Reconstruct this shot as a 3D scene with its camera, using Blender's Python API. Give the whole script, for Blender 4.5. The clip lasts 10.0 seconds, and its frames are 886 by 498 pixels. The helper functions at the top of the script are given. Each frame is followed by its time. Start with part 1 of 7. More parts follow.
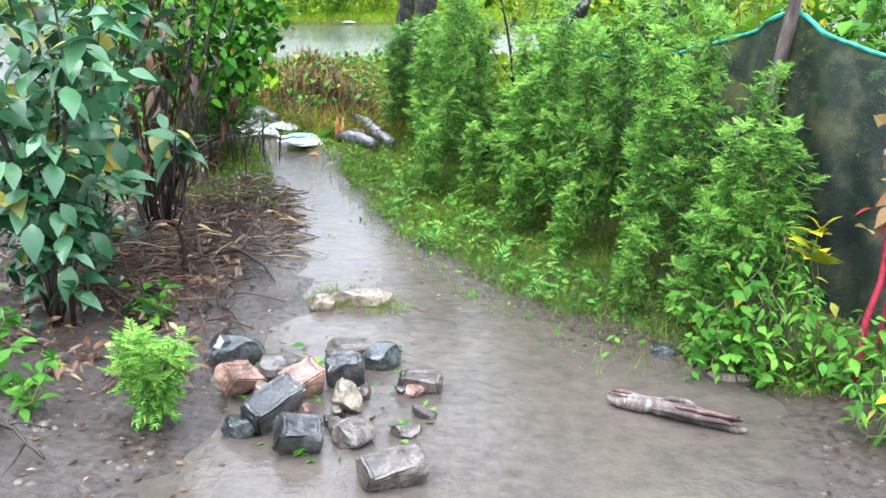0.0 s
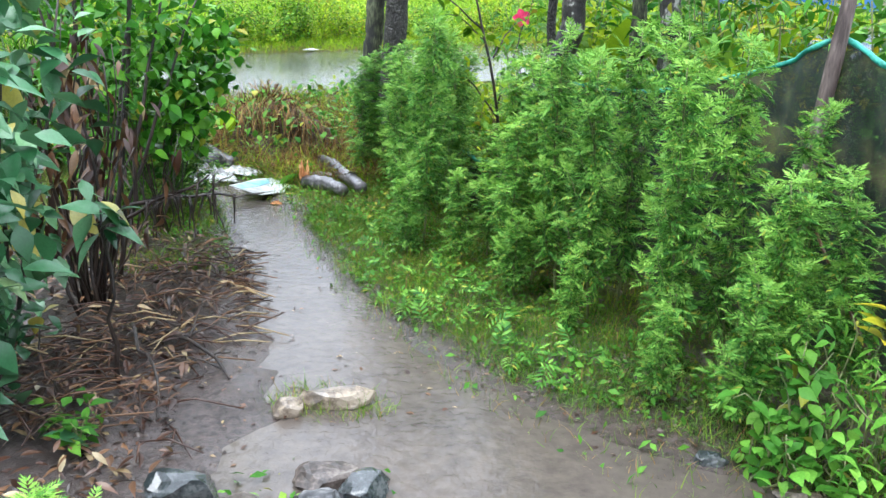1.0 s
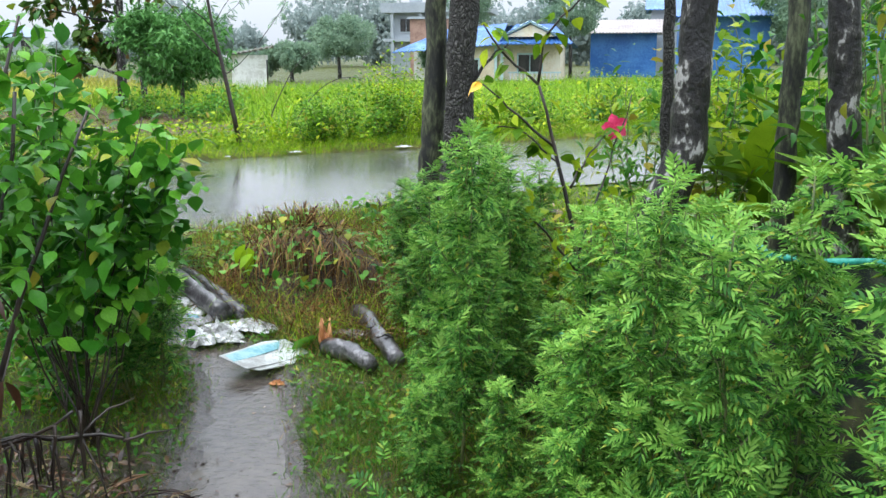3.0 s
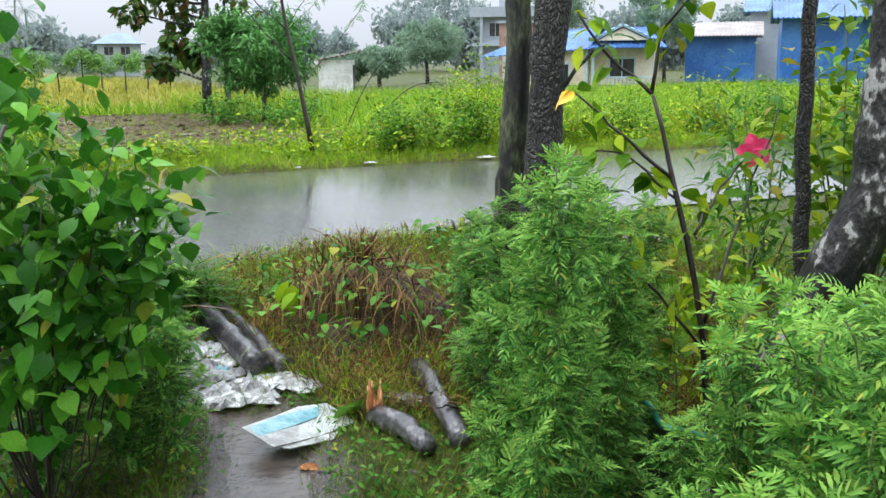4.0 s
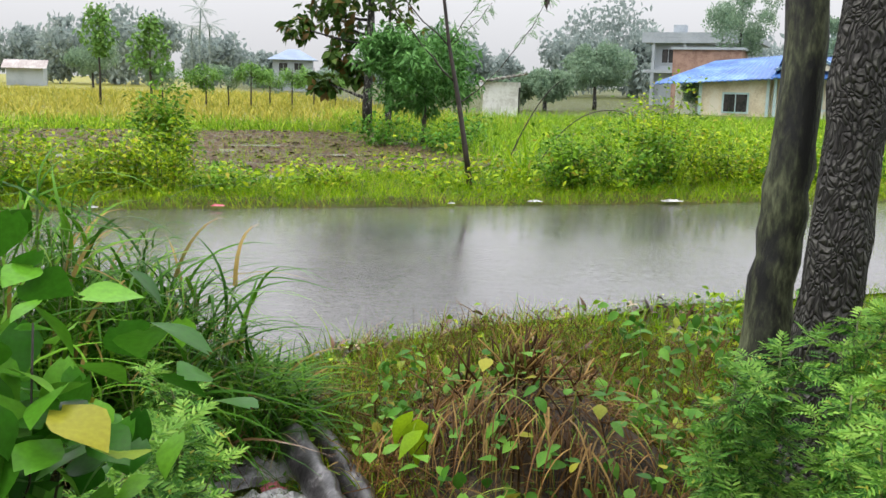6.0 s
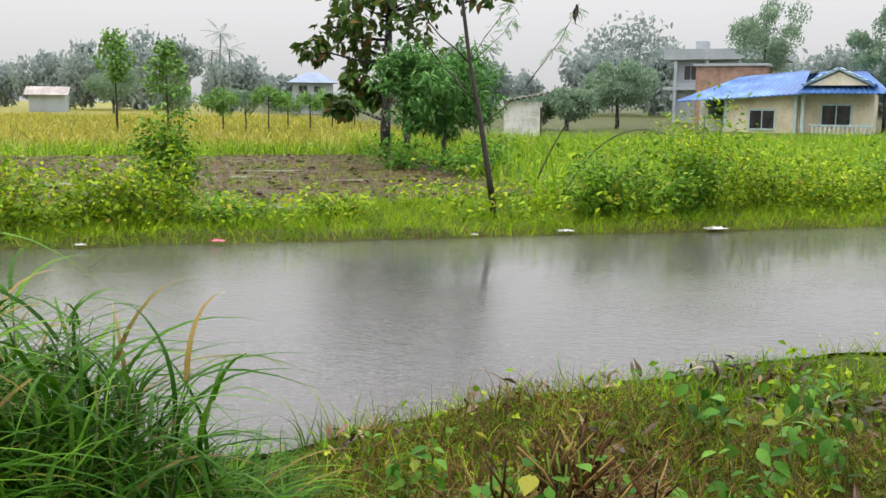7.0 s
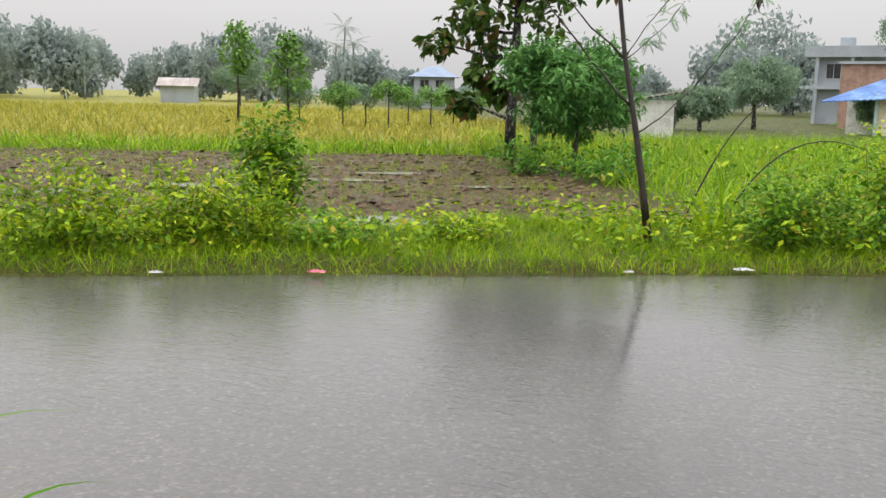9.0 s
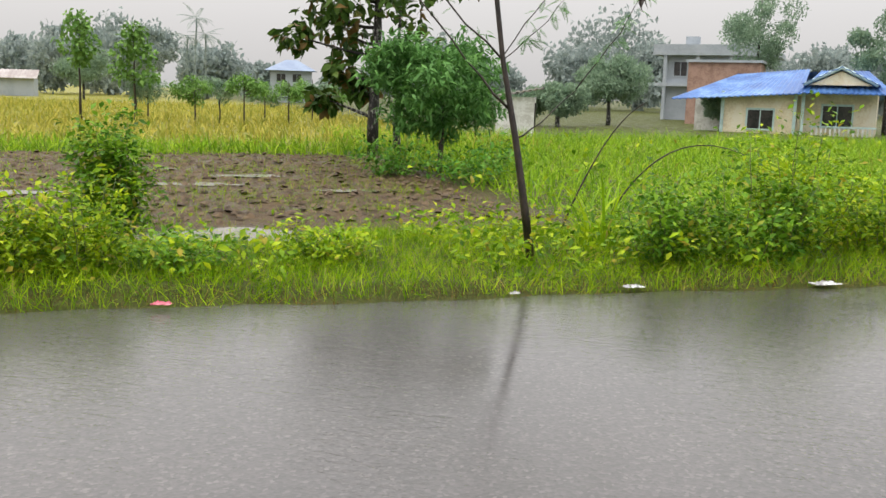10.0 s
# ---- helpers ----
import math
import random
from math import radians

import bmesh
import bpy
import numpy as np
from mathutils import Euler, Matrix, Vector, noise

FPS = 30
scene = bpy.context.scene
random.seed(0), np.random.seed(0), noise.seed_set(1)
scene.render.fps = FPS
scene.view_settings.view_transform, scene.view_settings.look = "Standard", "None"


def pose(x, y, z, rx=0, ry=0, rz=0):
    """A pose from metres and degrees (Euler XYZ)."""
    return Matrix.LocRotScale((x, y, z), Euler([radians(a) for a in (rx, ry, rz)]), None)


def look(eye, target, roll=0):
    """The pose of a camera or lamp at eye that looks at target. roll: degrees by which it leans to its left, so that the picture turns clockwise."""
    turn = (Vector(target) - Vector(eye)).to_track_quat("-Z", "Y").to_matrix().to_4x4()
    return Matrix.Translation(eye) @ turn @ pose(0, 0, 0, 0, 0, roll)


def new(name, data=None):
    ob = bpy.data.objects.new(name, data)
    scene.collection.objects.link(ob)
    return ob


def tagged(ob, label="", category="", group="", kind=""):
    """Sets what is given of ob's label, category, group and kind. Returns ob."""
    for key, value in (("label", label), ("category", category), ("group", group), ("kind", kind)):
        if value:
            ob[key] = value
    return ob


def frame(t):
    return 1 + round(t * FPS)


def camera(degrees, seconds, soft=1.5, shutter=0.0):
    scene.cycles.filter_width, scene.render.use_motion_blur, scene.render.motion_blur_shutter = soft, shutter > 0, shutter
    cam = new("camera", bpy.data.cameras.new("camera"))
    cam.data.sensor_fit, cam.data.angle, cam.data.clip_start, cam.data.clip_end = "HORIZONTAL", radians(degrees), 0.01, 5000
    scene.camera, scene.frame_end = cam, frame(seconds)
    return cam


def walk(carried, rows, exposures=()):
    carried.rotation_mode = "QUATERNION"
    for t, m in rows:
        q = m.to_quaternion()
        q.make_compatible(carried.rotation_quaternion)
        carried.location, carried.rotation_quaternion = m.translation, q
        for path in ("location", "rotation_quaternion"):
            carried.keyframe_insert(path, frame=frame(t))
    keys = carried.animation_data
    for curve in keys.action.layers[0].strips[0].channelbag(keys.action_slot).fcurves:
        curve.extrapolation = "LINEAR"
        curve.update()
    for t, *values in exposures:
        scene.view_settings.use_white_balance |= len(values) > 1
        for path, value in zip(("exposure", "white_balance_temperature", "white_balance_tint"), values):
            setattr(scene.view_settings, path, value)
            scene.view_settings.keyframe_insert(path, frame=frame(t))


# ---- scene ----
cam = camera(50.4, 10.0)
PATH = [
    (0, (-0.136, 0.128, 1.652), (-0.073, 2.034, 1.049), 2.9),
    (0.5, (-0.171, 0.499, 1.685), (-0.102, 2.404, 1.082), 3.6),
    (1, (-0.199, 0.972, 1.66), (-0.071, 2.887, 1.1), 1.7),
    (1.5, (-0.048, 1.464, 1.665), (0.078, 3.394, 1.157), 0.2),
    (2, (0.031, 2.059, 1.694), (0.148, 4.001, 1.232), 0.3),
    (2.5, (0.177, 2.529, 1.7), (0.308, 4.48, 1.277), 0.3),
    (2.7, (0.263, 2.73, 1.707), (0.258, 4.688, 1.298), -0.5),
    (3.8, (0.233, 3.943, 1.722), (-0.027, 5.887, 1.332), -0.1),
    (4, (0.216, 4.149, 1.7), (-0.114, 6.083, 1.311), -0.4),
    (4.5, (0.14, 4.565, 1.704), (-0.437, 6.442, 1.324), -0.4),
    (5, (-0.086, 5.039, 1.737), (-0.737, 6.892, 1.361), 1.1),
    (5.5, (-0.193, 5.501, 1.705), (-0.839, 7.358, 1.342), 1.4),
    (7, (-0.674, 6.942, 1.69), (-1.368, 8.793, 1.386), 0.6),
    (7.5, (-0.809, 7.306, 1.723), (-1.658, 9.091, 1.421), 0.5),
    (8, (-1.059, 7.754, 1.765), (-1.927, 9.53, 1.462), 1.2),
    (8.5, (-1.284, 8.214, 1.771), (-2.178, 9.978, 1.47), 1.2),
    (9, (-1.585, 8.58, 1.771), (-2.501, 10.329, 1.452), 1.4),
    (9.5, (-1.85, 8.934, 1.807), (-2.639, 10.743, 1.478), 1.9),
    (10, (-2.043, 9.36, 1.844), (-2.688, 11.225, 1.521), 1.7),
]
walk(cam, [(t, look(eye, target, roll)) for t, eye, target, roll in PATH], [(0, 1.35, 5700, 8.5), (1.0, 1.08, 5700, 8.5), (1.5, 0.98, 5700, 8.5), (2.7, 0.7, 5800, 8), (4.0, 0.48, 5900, 9), (5.0, 0.55, 6050, 10), (5.5, 0.45, 6250, 11), (7.0, 0.22, 6550, 11.5), (8.0, 0.12, 6550, 11.5), (10, 0.14, 6750, 11.5)])

# ---- light ----
world = bpy.data.worlds.new("world")
scene.world = world
world.use_nodes = True
wn, wl = world.node_tree.nodes, world.node_tree.links
wn.clear()
w_out = wn.new("ShaderNodeOutputWorld")
w_sky = wn.new("ShaderNodeTexSky")
w_sky.sky_type, w_sky.sun_disc = "NISHITA", False
w_sky.sun_elevation, w_sky.sun_rotation = radians(52), radians(-70)
w_sky.air_density, w_sky.dust_density = 1.0, 6.0
w_bg = wn.new("ShaderNodeBackground")
w_bg.inputs[1].default_value = 0.045
wl.new(w_sky.outputs[0], w_bg.inputs[0])
# the closed cloud cover: a pale grey dome, brighter overhead
w_cloud = wn.new("ShaderNodeBackground")
w_cloud.inputs[0].default_value = (0.86, 0.87, 0.89, 1)
w_co = wn.new("ShaderNodeTexCoord")
w_sep = wn.new("ShaderNodeSeparateXYZ")
wl.new(w_co.outputs["Generated"], w_sep.inputs[0])
w_lift = wn.new("ShaderNodeMapRange")
w_lift.inputs[1].default_value, w_lift.inputs[2].default_value = 0.0, 0.9
w_lift.inputs[3].default_value, w_lift.inputs[4].default_value = 0.72, 2.6
wl.new(w_sep.outputs[2], w_lift.inputs[0])
wl.new(w_lift.outputs[0], w_cloud.inputs[1])
w_mix = wn.new("ShaderNodeMixShader")
w_mix.inputs[0].default_value = 0.85
wl.new(w_bg.outputs[0], w_mix.inputs[1])
wl.new(w_cloud.outputs[0], w_mix.inputs[2])
wl.new(w_mix.outputs[0], w_out.inputs[0])

sun_data = bpy.data.lights.new("sun", "SUN")
sun_data.energy, sun_data.angle, sun_data.color = 1.5, radians(40), (1.0, 0.95, 0.85)
sun = new("sun", sun_data)
sun.matrix_world = look((0, 0, 20), (6, 4, 0))


# ---- materials ----
def material(name):
    m = bpy.data.materials.new(name)
    m.use_nodes = True
    nt = m.node_tree
    return m, nt.nodes, nt.links, nt.nodes["Principled BSDF"]


def ramp_node(n, l, fac, stops):
    r = n.new("ShaderNodeValToRGB")
    while len(r.color_ramp.elements) < len(stops):
        r.color_ramp.elements.new(0.5)
    for e, (p, c) in zip(r.color_ramp.elements, stops):
        e.position, e.color = p, (*c, 1)
    l.new(fac, r.inputs[0])
    return r.outputs[0]


def noise_node(n, l, scale, detail=4.0, rough=0.55, vec=None, distort=0.0):
    t = n.new("ShaderNodeTexNoise")
    t.inputs["Scale"].default_value, t.inputs["Detail"].default_value = scale, detail
    t.inputs["Roughness"].default_value, t.inputs["Distortion"].default_value = rough, distort
    if vec is not None:
        l.new(vec, t.inputs["Vector"])
    return t.outputs["Fac"]


def place_node(n, l, stretch=(1, 1, 1), world_space=False, turn=0.0):
    if world_space:
        out = n.new("ShaderNodeNewGeometry").outputs["Position"]
    else:
        out = n.new("ShaderNodeTexCoord").outputs["Object"]
    mp = n.new("ShaderNodeMapping")
    mp.inputs["Scale"].default_value = stretch
    mp.inputs["Rotation"].default_value = (0, 0, turn)
    l.new(out, mp.inputs[0])
    return mp.outputs[0]


def blend(n, l, fac, a, b, mode="MIX"):
    x = n.new("ShaderNodeMix")
    x.data_type, x.blend_type = "RGBA", mode
    for sock, v in ((0, fac), (6, a), (7, b)):
        if isinstance(v, (int, float)):
            x.inputs[sock].default_value = v
        elif isinstance(v, tuple):
            x.inputs[sock].default_value = (*v, 1)
        else:
            l.new(v, x.inputs[sock])
    return x.outputs[2]


def bump_node(n, l, p, height, strength, dist=0.01):
    b = n.new("ShaderNodeBump")
    b.inputs["Strength"].default_value, b.inputs["Distance"].default_value = strength, dist
    l.new(height, b.inputs["Height"])
    l.new(b.outputs[0], p.inputs["Normal"])
    return b


def surface(name, stops, scale=6.0, fine=60.0, rough=0.6, bump=0.4, dist=0.004, stretch=(1, 1, 1), metal=0.0, coat=0.0, world_space=False):
    """A two-scale surface: stains at one scale, grain at the other."""
    m, n, l, p = material(name)
    v = place_node(n, l, stretch, world_space)
    big, small = noise_node(n, l, scale, 5, 0.6, v), noise_node(n, l, fine, 4, 0.6, v)
    mixed = n.new("ShaderNodeMath")
    mixed.operation = "MULTIPLY_ADD"
    l.new(small, mixed.inputs[0])
    mixed.inputs[1].default_value = 0.45
    l.new(big, mixed.inputs[2])
    sub = n.new("ShaderNodeMath")
    sub.operation = "SUBTRACT"
    l.new(mixed.outputs[0], sub.inputs[0])
    sub.inputs[1].default_value = 0.725
    wide = n.new("ShaderNodeMath")
    wide.operation = "MULTIPLY_ADD"
    l.new(sub.outputs[0], wide.inputs[0])
    wide.inputs[1].default_value, wide.inputs[2].default_value = 2.3, 0.53
    l.new(ramp_node(n, l, wide.outputs[0], stops), p.inputs["Base Color"])
    p.inputs["Roughness"].default_value, p.inputs["Metallic"].default_value = rough, metal
    p.inputs["Coat Weight"].default_value, p.inputs["Coat Roughness"].default_value = coat, 0.15
    bump_node(n, l, p, mixed.outputs[0], bump, dist)
    return m


def foliage(name, dark, mid, light, odd=None, rough=0.38, glow=0.35, odd_share=0.06, sheen=0.14):
    """Leaf: each blade its own shade, light passing through, wet sheen."""
    m, n, l, p = material(name)
    geo = n.new("ShaderNodeNewGeometry")
    stops = [(0.0, dark), (0.5, mid), (1.0 - odd_share - 0.02 if odd else 1.0, light)]
    if odd:
        stops.append((1.0 - odd_share, odd))
    each = ramp_node(n, l, geo.outputs["Random Per Island"], stops)
    v = place_node(n, l, (1, 1, 1), True)
    patch = ramp_node(n, l, noise_node(n, l, 2.2, 3, 0.5, v), [(0.3, (0.55, 0.62, 0.55)), (0.7, (1.2, 1.15, 1.0))])
    col = blend(n, l, 1.0, each, patch, "MULTIPLY")
    fine = ramp_node(n, l, noise_node(n, l, 120, 2, 0.5, v), [(0.3, (0.85, 0.85, 0.85)), (0.7, (1.1, 1.1, 1.1))])
    col = blend(n, l, 1.0, col, fine, "MULTIPLY")
    l.new(col, p.inputs["Base Color"])
    p.inputs["Roughness"].default_value = rough
    p.inputs["Specular IOR Level"].default_value = sheen
    tr = n.new("ShaderNodeBsdfTranslucent")
    l.new(col, tr.inputs[0])
    mx = n.new("ShaderNodeMixShader")
    mx.inputs[0].default_value = 0.7 * glow
    l.new(p.outputs[0], mx.inputs[1])
    l.new(tr.outputs[0], mx.inputs[2])
    l.new(mx.outputs[0], n["Material Output"].inputs[0])
    return m


def make_ground():
    m, n, l, p = material("wet_earth_and_turf")
    v = place_node(n, l, (1, 1, 1), True)
    zone = n.new("ShaderNodeAttribute")
    zone.attribute_name = "zone"
    sep = n.new("ShaderNodeSeparateColor")
    l.new(zone.outputs["Color"], sep.inputs[0])
    big, fine = noise_node(n, l, 1.7, 6, 0.6, v), noise_node(n, l, 28, 5, 0.65, v)
    mud = ramp_node(n, l, big, [(0.3, (0.028, 0.02, 0.018)), (0.55, (0.06, 0.045, 0.04)), (0.75, (0.10, 0.08, 0.07))])
    mud = blend(n, l, 0.55, mud, ramp_node(n, l, fine, [(0.35, (0.018, 0.013, 0.012)), (0.65, (0.11, 0.085, 0.075))]))
    turf = ramp_node(n, l, fine, [(0.25, (0.025, 0.035, 0.01)), (0.5, (0.07, 0.085, 0.022)), (0.75, (0.14, 0.13, 0.04))])
    paddy = ramp_node(n, l, fine, [(0.3, (0.12, 0.15, 0.03)), (0.7, (0.34, 0.30, 0.06))])
    col = blend(n, l, sep.outputs[0], mud, turf)
    col = blend(n, l, sep.outputs[1], col, paddy)
    tilth = blend(n, l, 0.5, ramp_node(n, l, big, [(0.35, (0.045, 0.028, 0.014)), (0.65, (0.13, 0.09, 0.045))]), ramp_node(n, l, noise_node(n, l, 5.5, 5, 0.7, v), [(0.35, (0.04, 0.025, 0.012)), (0.65, (0.13, 0.09, 0.045))]))
    col = blend(n, l, sep.outputs[2], col, tilth)
    l.new(col, p.inputs["Base Color"])
    dry = ramp_node(n, l, big, [(0.35, (0.28, 0.28, 0.28)), (0.65, (0.7, 0.7, 0.7))])
    l.new(blend(n, l, zone.outputs["Alpha"], dry, (0.1, 0.1, 0.1)), p.inputs["Roughness"])
    wet = n.new("ShaderNodeMapRange")
    wet.inputs[3].default_value, wet.inputs[4].default_value = 0.18, 0.06
    l.new(sep.outputs[0], wet.inputs[0])
    l.new(blend(n, l, zone.outputs["Alpha"], wet.outputs[0], (0.85, 0.85, 0.85)), p.inputs["Specular IOR Level"])
    grain = n.new("ShaderNodeMath")
    grain.operation = "ADD"
    l.new(fine, grain.inputs[0])
    l.new(noise_node(n, l, 95, 3, 0.7, v), grain.inputs[1])
    relief = bump_node(n, l, p, grain.outputs[0], 0.9, 0.02)
    calm = n.new("ShaderNodeMapRange")
    calm.inputs[3].default_value, calm.inputs[4].default_value = 0.9, 0.22
    l.new(zone.outputs["Alpha"], calm.inputs[0])
    l.new(calm.outputs[0], relief.inputs["Strength"])
    return m


def make_water(name, shallow, deep, rough, ripple, scale, stretch=(1, 1, 1), turn=0.0):
    m, n, l, p = material(name)
    v = place_node(n, l, stretch, True, turn)
    silt = blend(n, l, 0.5, noise_node(n, l, 1.1, 5, 0.6, v), noise_node(n, l, 11.0, 5, 0.7, v))
    l.new(ramp_node(n, l, silt, [(0.36, shallow), (0.64, deep)]), p.inputs["Base Color"])
    p.inputs["Roughness"].default_value = rough
    p.inputs["IOR"].default_value = 1.55
    bump_node(n, l, p, noise_node(n, l, scale, 4, 0.65, v, 0.4), ripple, 0.01)
    return m


def make_asphalt():
    """Rain-covered asphalt: grey aggregate under a film of moving water."""
    m, n, l, p = material("wet_asphalt")
    v = place_node(n, l, (1, 1, 1), True)
    grit = n.new("ShaderNodeTexVoronoi")
    grit.inputs["Scale"].default_value = 55
    l.new(v, grit.inputs["Vector"])
    stones = ramp_node(n, l, grit.outputs["Color"], [(0.2, (0.026, 0.023, 0.022)), (0.75, (0.052, 0.046, 0.045)), (0.95, (0.10, 0.092, 0.088))])
    worn = ramp_node(n, l, noise_node(n, l, 0.6, 5, 0.6, v), [(0.3, (0.8, 0.8, 0.8)), (0.7, (1.15, 1.12, 1.1))])
    l.new(blend(n, l, 1.0, stones, worn, "MULTIPLY"), p.inputs["Base Color"])
    p.inputs["Roughness"].default_value = 0.5
    p.inputs["Coat Weight"].default_value = 1.0
    p.inputs["Coat Roughness"].default_value = 0.02
    p.inputs["Coat IOR"].default_value = 1.56
    w = place_node(n, l, (1.0, 3.0, 1.0), True, -radians(22))
    wave = noise_node(n, l, 7.5, 3, 0.65, w, 0.9)
    drops = n.new("ShaderNodeTexVoronoi")
    drops.inputs["Scale"].default_value = 16
    l.new(v, drops.inputs["Vector"])
    rings = n.new("ShaderNodeMath")
    rings.operation = "SINE"
    scaled = n.new("ShaderNodeMath")
    scaled.operation = "MULTIPLY"
    l.new(drops.outputs["Distance"], scaled.inputs[0])
    scaled.inputs[1].default_value = 22.0
    l.new(scaled.outputs[0], rings.inputs[0])
    calm = ramp_node(n, l, noise_node(n, l, 0.5, 3, 0.5, v), [(0.36, (0.3, 0.3, 0.3)), (0.64, (1.15, 1.15, 1.15))])
    rough_water = n.new("ShaderNodeMath")
    rough_water.operation = "MULTIPLY_ADD"
    l.new(rings.outputs[0], rough_water.inputs[0])
    rough_water.inputs[1].default_value = 0.05
    l.new(wave, rough_water.inputs[2])
    ruffle = n.new("ShaderNodeMath")
    ruffle.operation = "MULTIPLY"
    l.new(rough_water.outputs[0], ruffle.inputs[0])
    l.new(calm, ruffle.inputs[1])
    wave = ruffle.outputs[0]
    film = n.new("ShaderNodeBump")
    film.inputs["Strength"].default_value, film.inputs["Distance"].default_value = 0.34, 0.009
    l.new(wave, film.inputs["Height"])
    l.new(film.outputs[0], p.inputs["Coat Normal"])
    bump_node(n, l, p, grit.outputs["Distance"], 0.2, 0.003)
    return m


GROUND = make_ground()
ASPHALT = make_asphalt()
PUDDLE = make_water("muddy_puddle", (0.125, 0.103, 0.085), (0.06, 0.05, 0.045), 0.04, 0.5, 20.0)
FIELD_WATER = make_water("field_water", (0.20, 0.17, 0.13), (0.15, 0.13, 0.10), 0.08, 0.2, 14.0)
MARIGOLD = foliage("marigold_leaf", (0.02, 0.09, 0.016), (0.115, 0.31, 0.05), (0.31, 0.57, 0.11), (0.45, 0.46, 0.07), 0.42, 0.3, 0.025)
MARIGOLD_TIP = foliage("marigold_young_leaf", (0.16, 0.37, 0.065), (0.27, 0.51, 0.095), (0.40, 0.63, 0.14), None, 0.42, 0.45)
HEART = foliage("heart_leaf", (0.022, 0.11, 0.010), (0.07, 0.24, 0.02), (0.17, 0.42, 0.035), (0.35, 0.34, 0.04), 0.3, 0.35, 0.012, 0.16)
# bluish leaf; lightest tone raised to stand in for sky sheen on top
SHRUB = foliage("bluish_leaf_sky_sheen", (0.015, 0.07, 0.025), (0.06, 0.19, 0.085), (0.18, 0.37, 0.20), (0.42, 0.38, 0.08), 0.28, 0.2, 0.05, 0.6)
WEED = foliage("weed_leaf", (0.04, 0.14, 0.018), (0.10, 0.28, 0.035), (0.20, 0.42, 0.06), (0.36, 0.36, 0.05), 0.42, 0.38, 0.05)
VERGE_WEED = foliage("verge_weed_leaf", (0.05, 0.15, 0.015), (0.14, 0.32, 0.022), (0.30, 0.50, 0.04), (0.36, 0.36, 0.05), 0.42, 0.45, 0.05)
YELLOW_WEED = foliage("yellow_green_weed_leaf", (0.06, 0.16, 0.008), (0.25, 0.43, 0.014), (0.55, 0.66, 0.03), (0.42, 0.36, 0.05), 0.45, 0.5, 0.06)
GRASS = foliage("grass_blade", (0.05, 0.13, 0.012), (0.14, 0.27, 0.02), (0.31, 0.44, 0.035), (0.34, 0.21, 0.08), 0.45, 0.35, 0.16)
TALL_GRASS = foliage("tall_grass_blade", (0.018, 0.08, 0.005), (0.06, 0.19, 0.012), (0.17, 0.38, 0.03), (0.30, 0.22, 0.07), 0.4, 0.35, 0.05, 0.1)
PATH_GRASS = foliage("path_grass_blade", (0.04, 0.11, 0.015), (0.12, 0.26, 0.035), (0.24, 0.41, 0.06), (0.30, 0.22, 0.09), 0.45, 0.35, 0.1)
LAWN = foliage("bright_field_grass", (0.10, 0.23, 0.008), (0.26, 0.46, 0.012), (0.48, 0.64, 0.025), (0.45, 0.40, 0.12), 0.5, 0.5, 0.06)
MEADOW = foliage("meadow_grass_blade", (0.11, 0.25, 0.015), (0.26, 0.48, 0.025), (0.47, 0.66, 0.05), (0.42, 0.42, 0.14), 0.5, 0.5, 0.05)
RICE = foliage("ripening_rice_blade", (0.26, 0.30, 0.05), (0.44, 0.42, 0.08), (0.58, 0.50, 0.12), None, 0.55, 0.35)
DRY = foliage("dead_stalk_and_leaf", (0.018, 0.008, 0.006), (0.08, 0.033, 0.02), (0.22, 0.115, 0.06), (0.38, 0.28, 0.16), 0.3, 0.1, 0.1, 0.5)
TEAK = foliage("broad_tree_leaf", (0.035, 0.085, 0.02), (0.075, 0.15, 0.03), (0.14, 0.23, 0.05), (0.20, 0.13, 0.05), 0.45, 0.3, 0.15)
WILLOW = foliage("feathery_bush_leaf", (0.08, 0.21, 0.06), (0.13, 0.31, 0.09), (0.19, 0.40, 0.12), None, 0.5, 0.35)
# green leaf lightened and greyed: the haze of distance is in this colour
HAZY_LEAF = foliage("haze_greyed_tree_leaf", (0.25, 0.36, 0.28), (0.29, 0.41, 0.32), (0.33, 0.45, 0.35), None, 1.0, 0.55, sheen=0.0)
# rain haze put into the colour of the horizon woods and palms
HAZY_WOODS = foliage("haze_greyed_woods", (0.36, 0.425, 0.465), (0.37, 0.435, 0.475), (0.38, 0.445, 0.485), None, 1.0, 0.55, sheen=0.0)
MIDFIELD = foliage("field_tree_leaf", (0.13, 0.26, 0.07), (0.19, 0.36, 0.10), (0.27, 0.45, 0.14), None, 0.8, 0.3, sheen=0.08)
BARK = surface("dark_wet_bark", [(0.4, (0.006, 0.005, 0.005)), (0.62, (0.02, 0.017, 0.015)), (0.74, (0.08, 0.075, 0.068)), (0.82, (0.34, 0.33, 0.31))], 9, 50, 0.45, 0.9, 0.02, (1, 1, 0.6))
MOSSY = surface("mossy_bark", [(0.35, (0.006, 0.006, 0.005)), (0.58, (0.032, 0.036, 0.018)), (0.88, (0.13, 0.145, 0.075))], 9, 55, 0.7, 0.9, 0.015, (1, 1, 0.3))


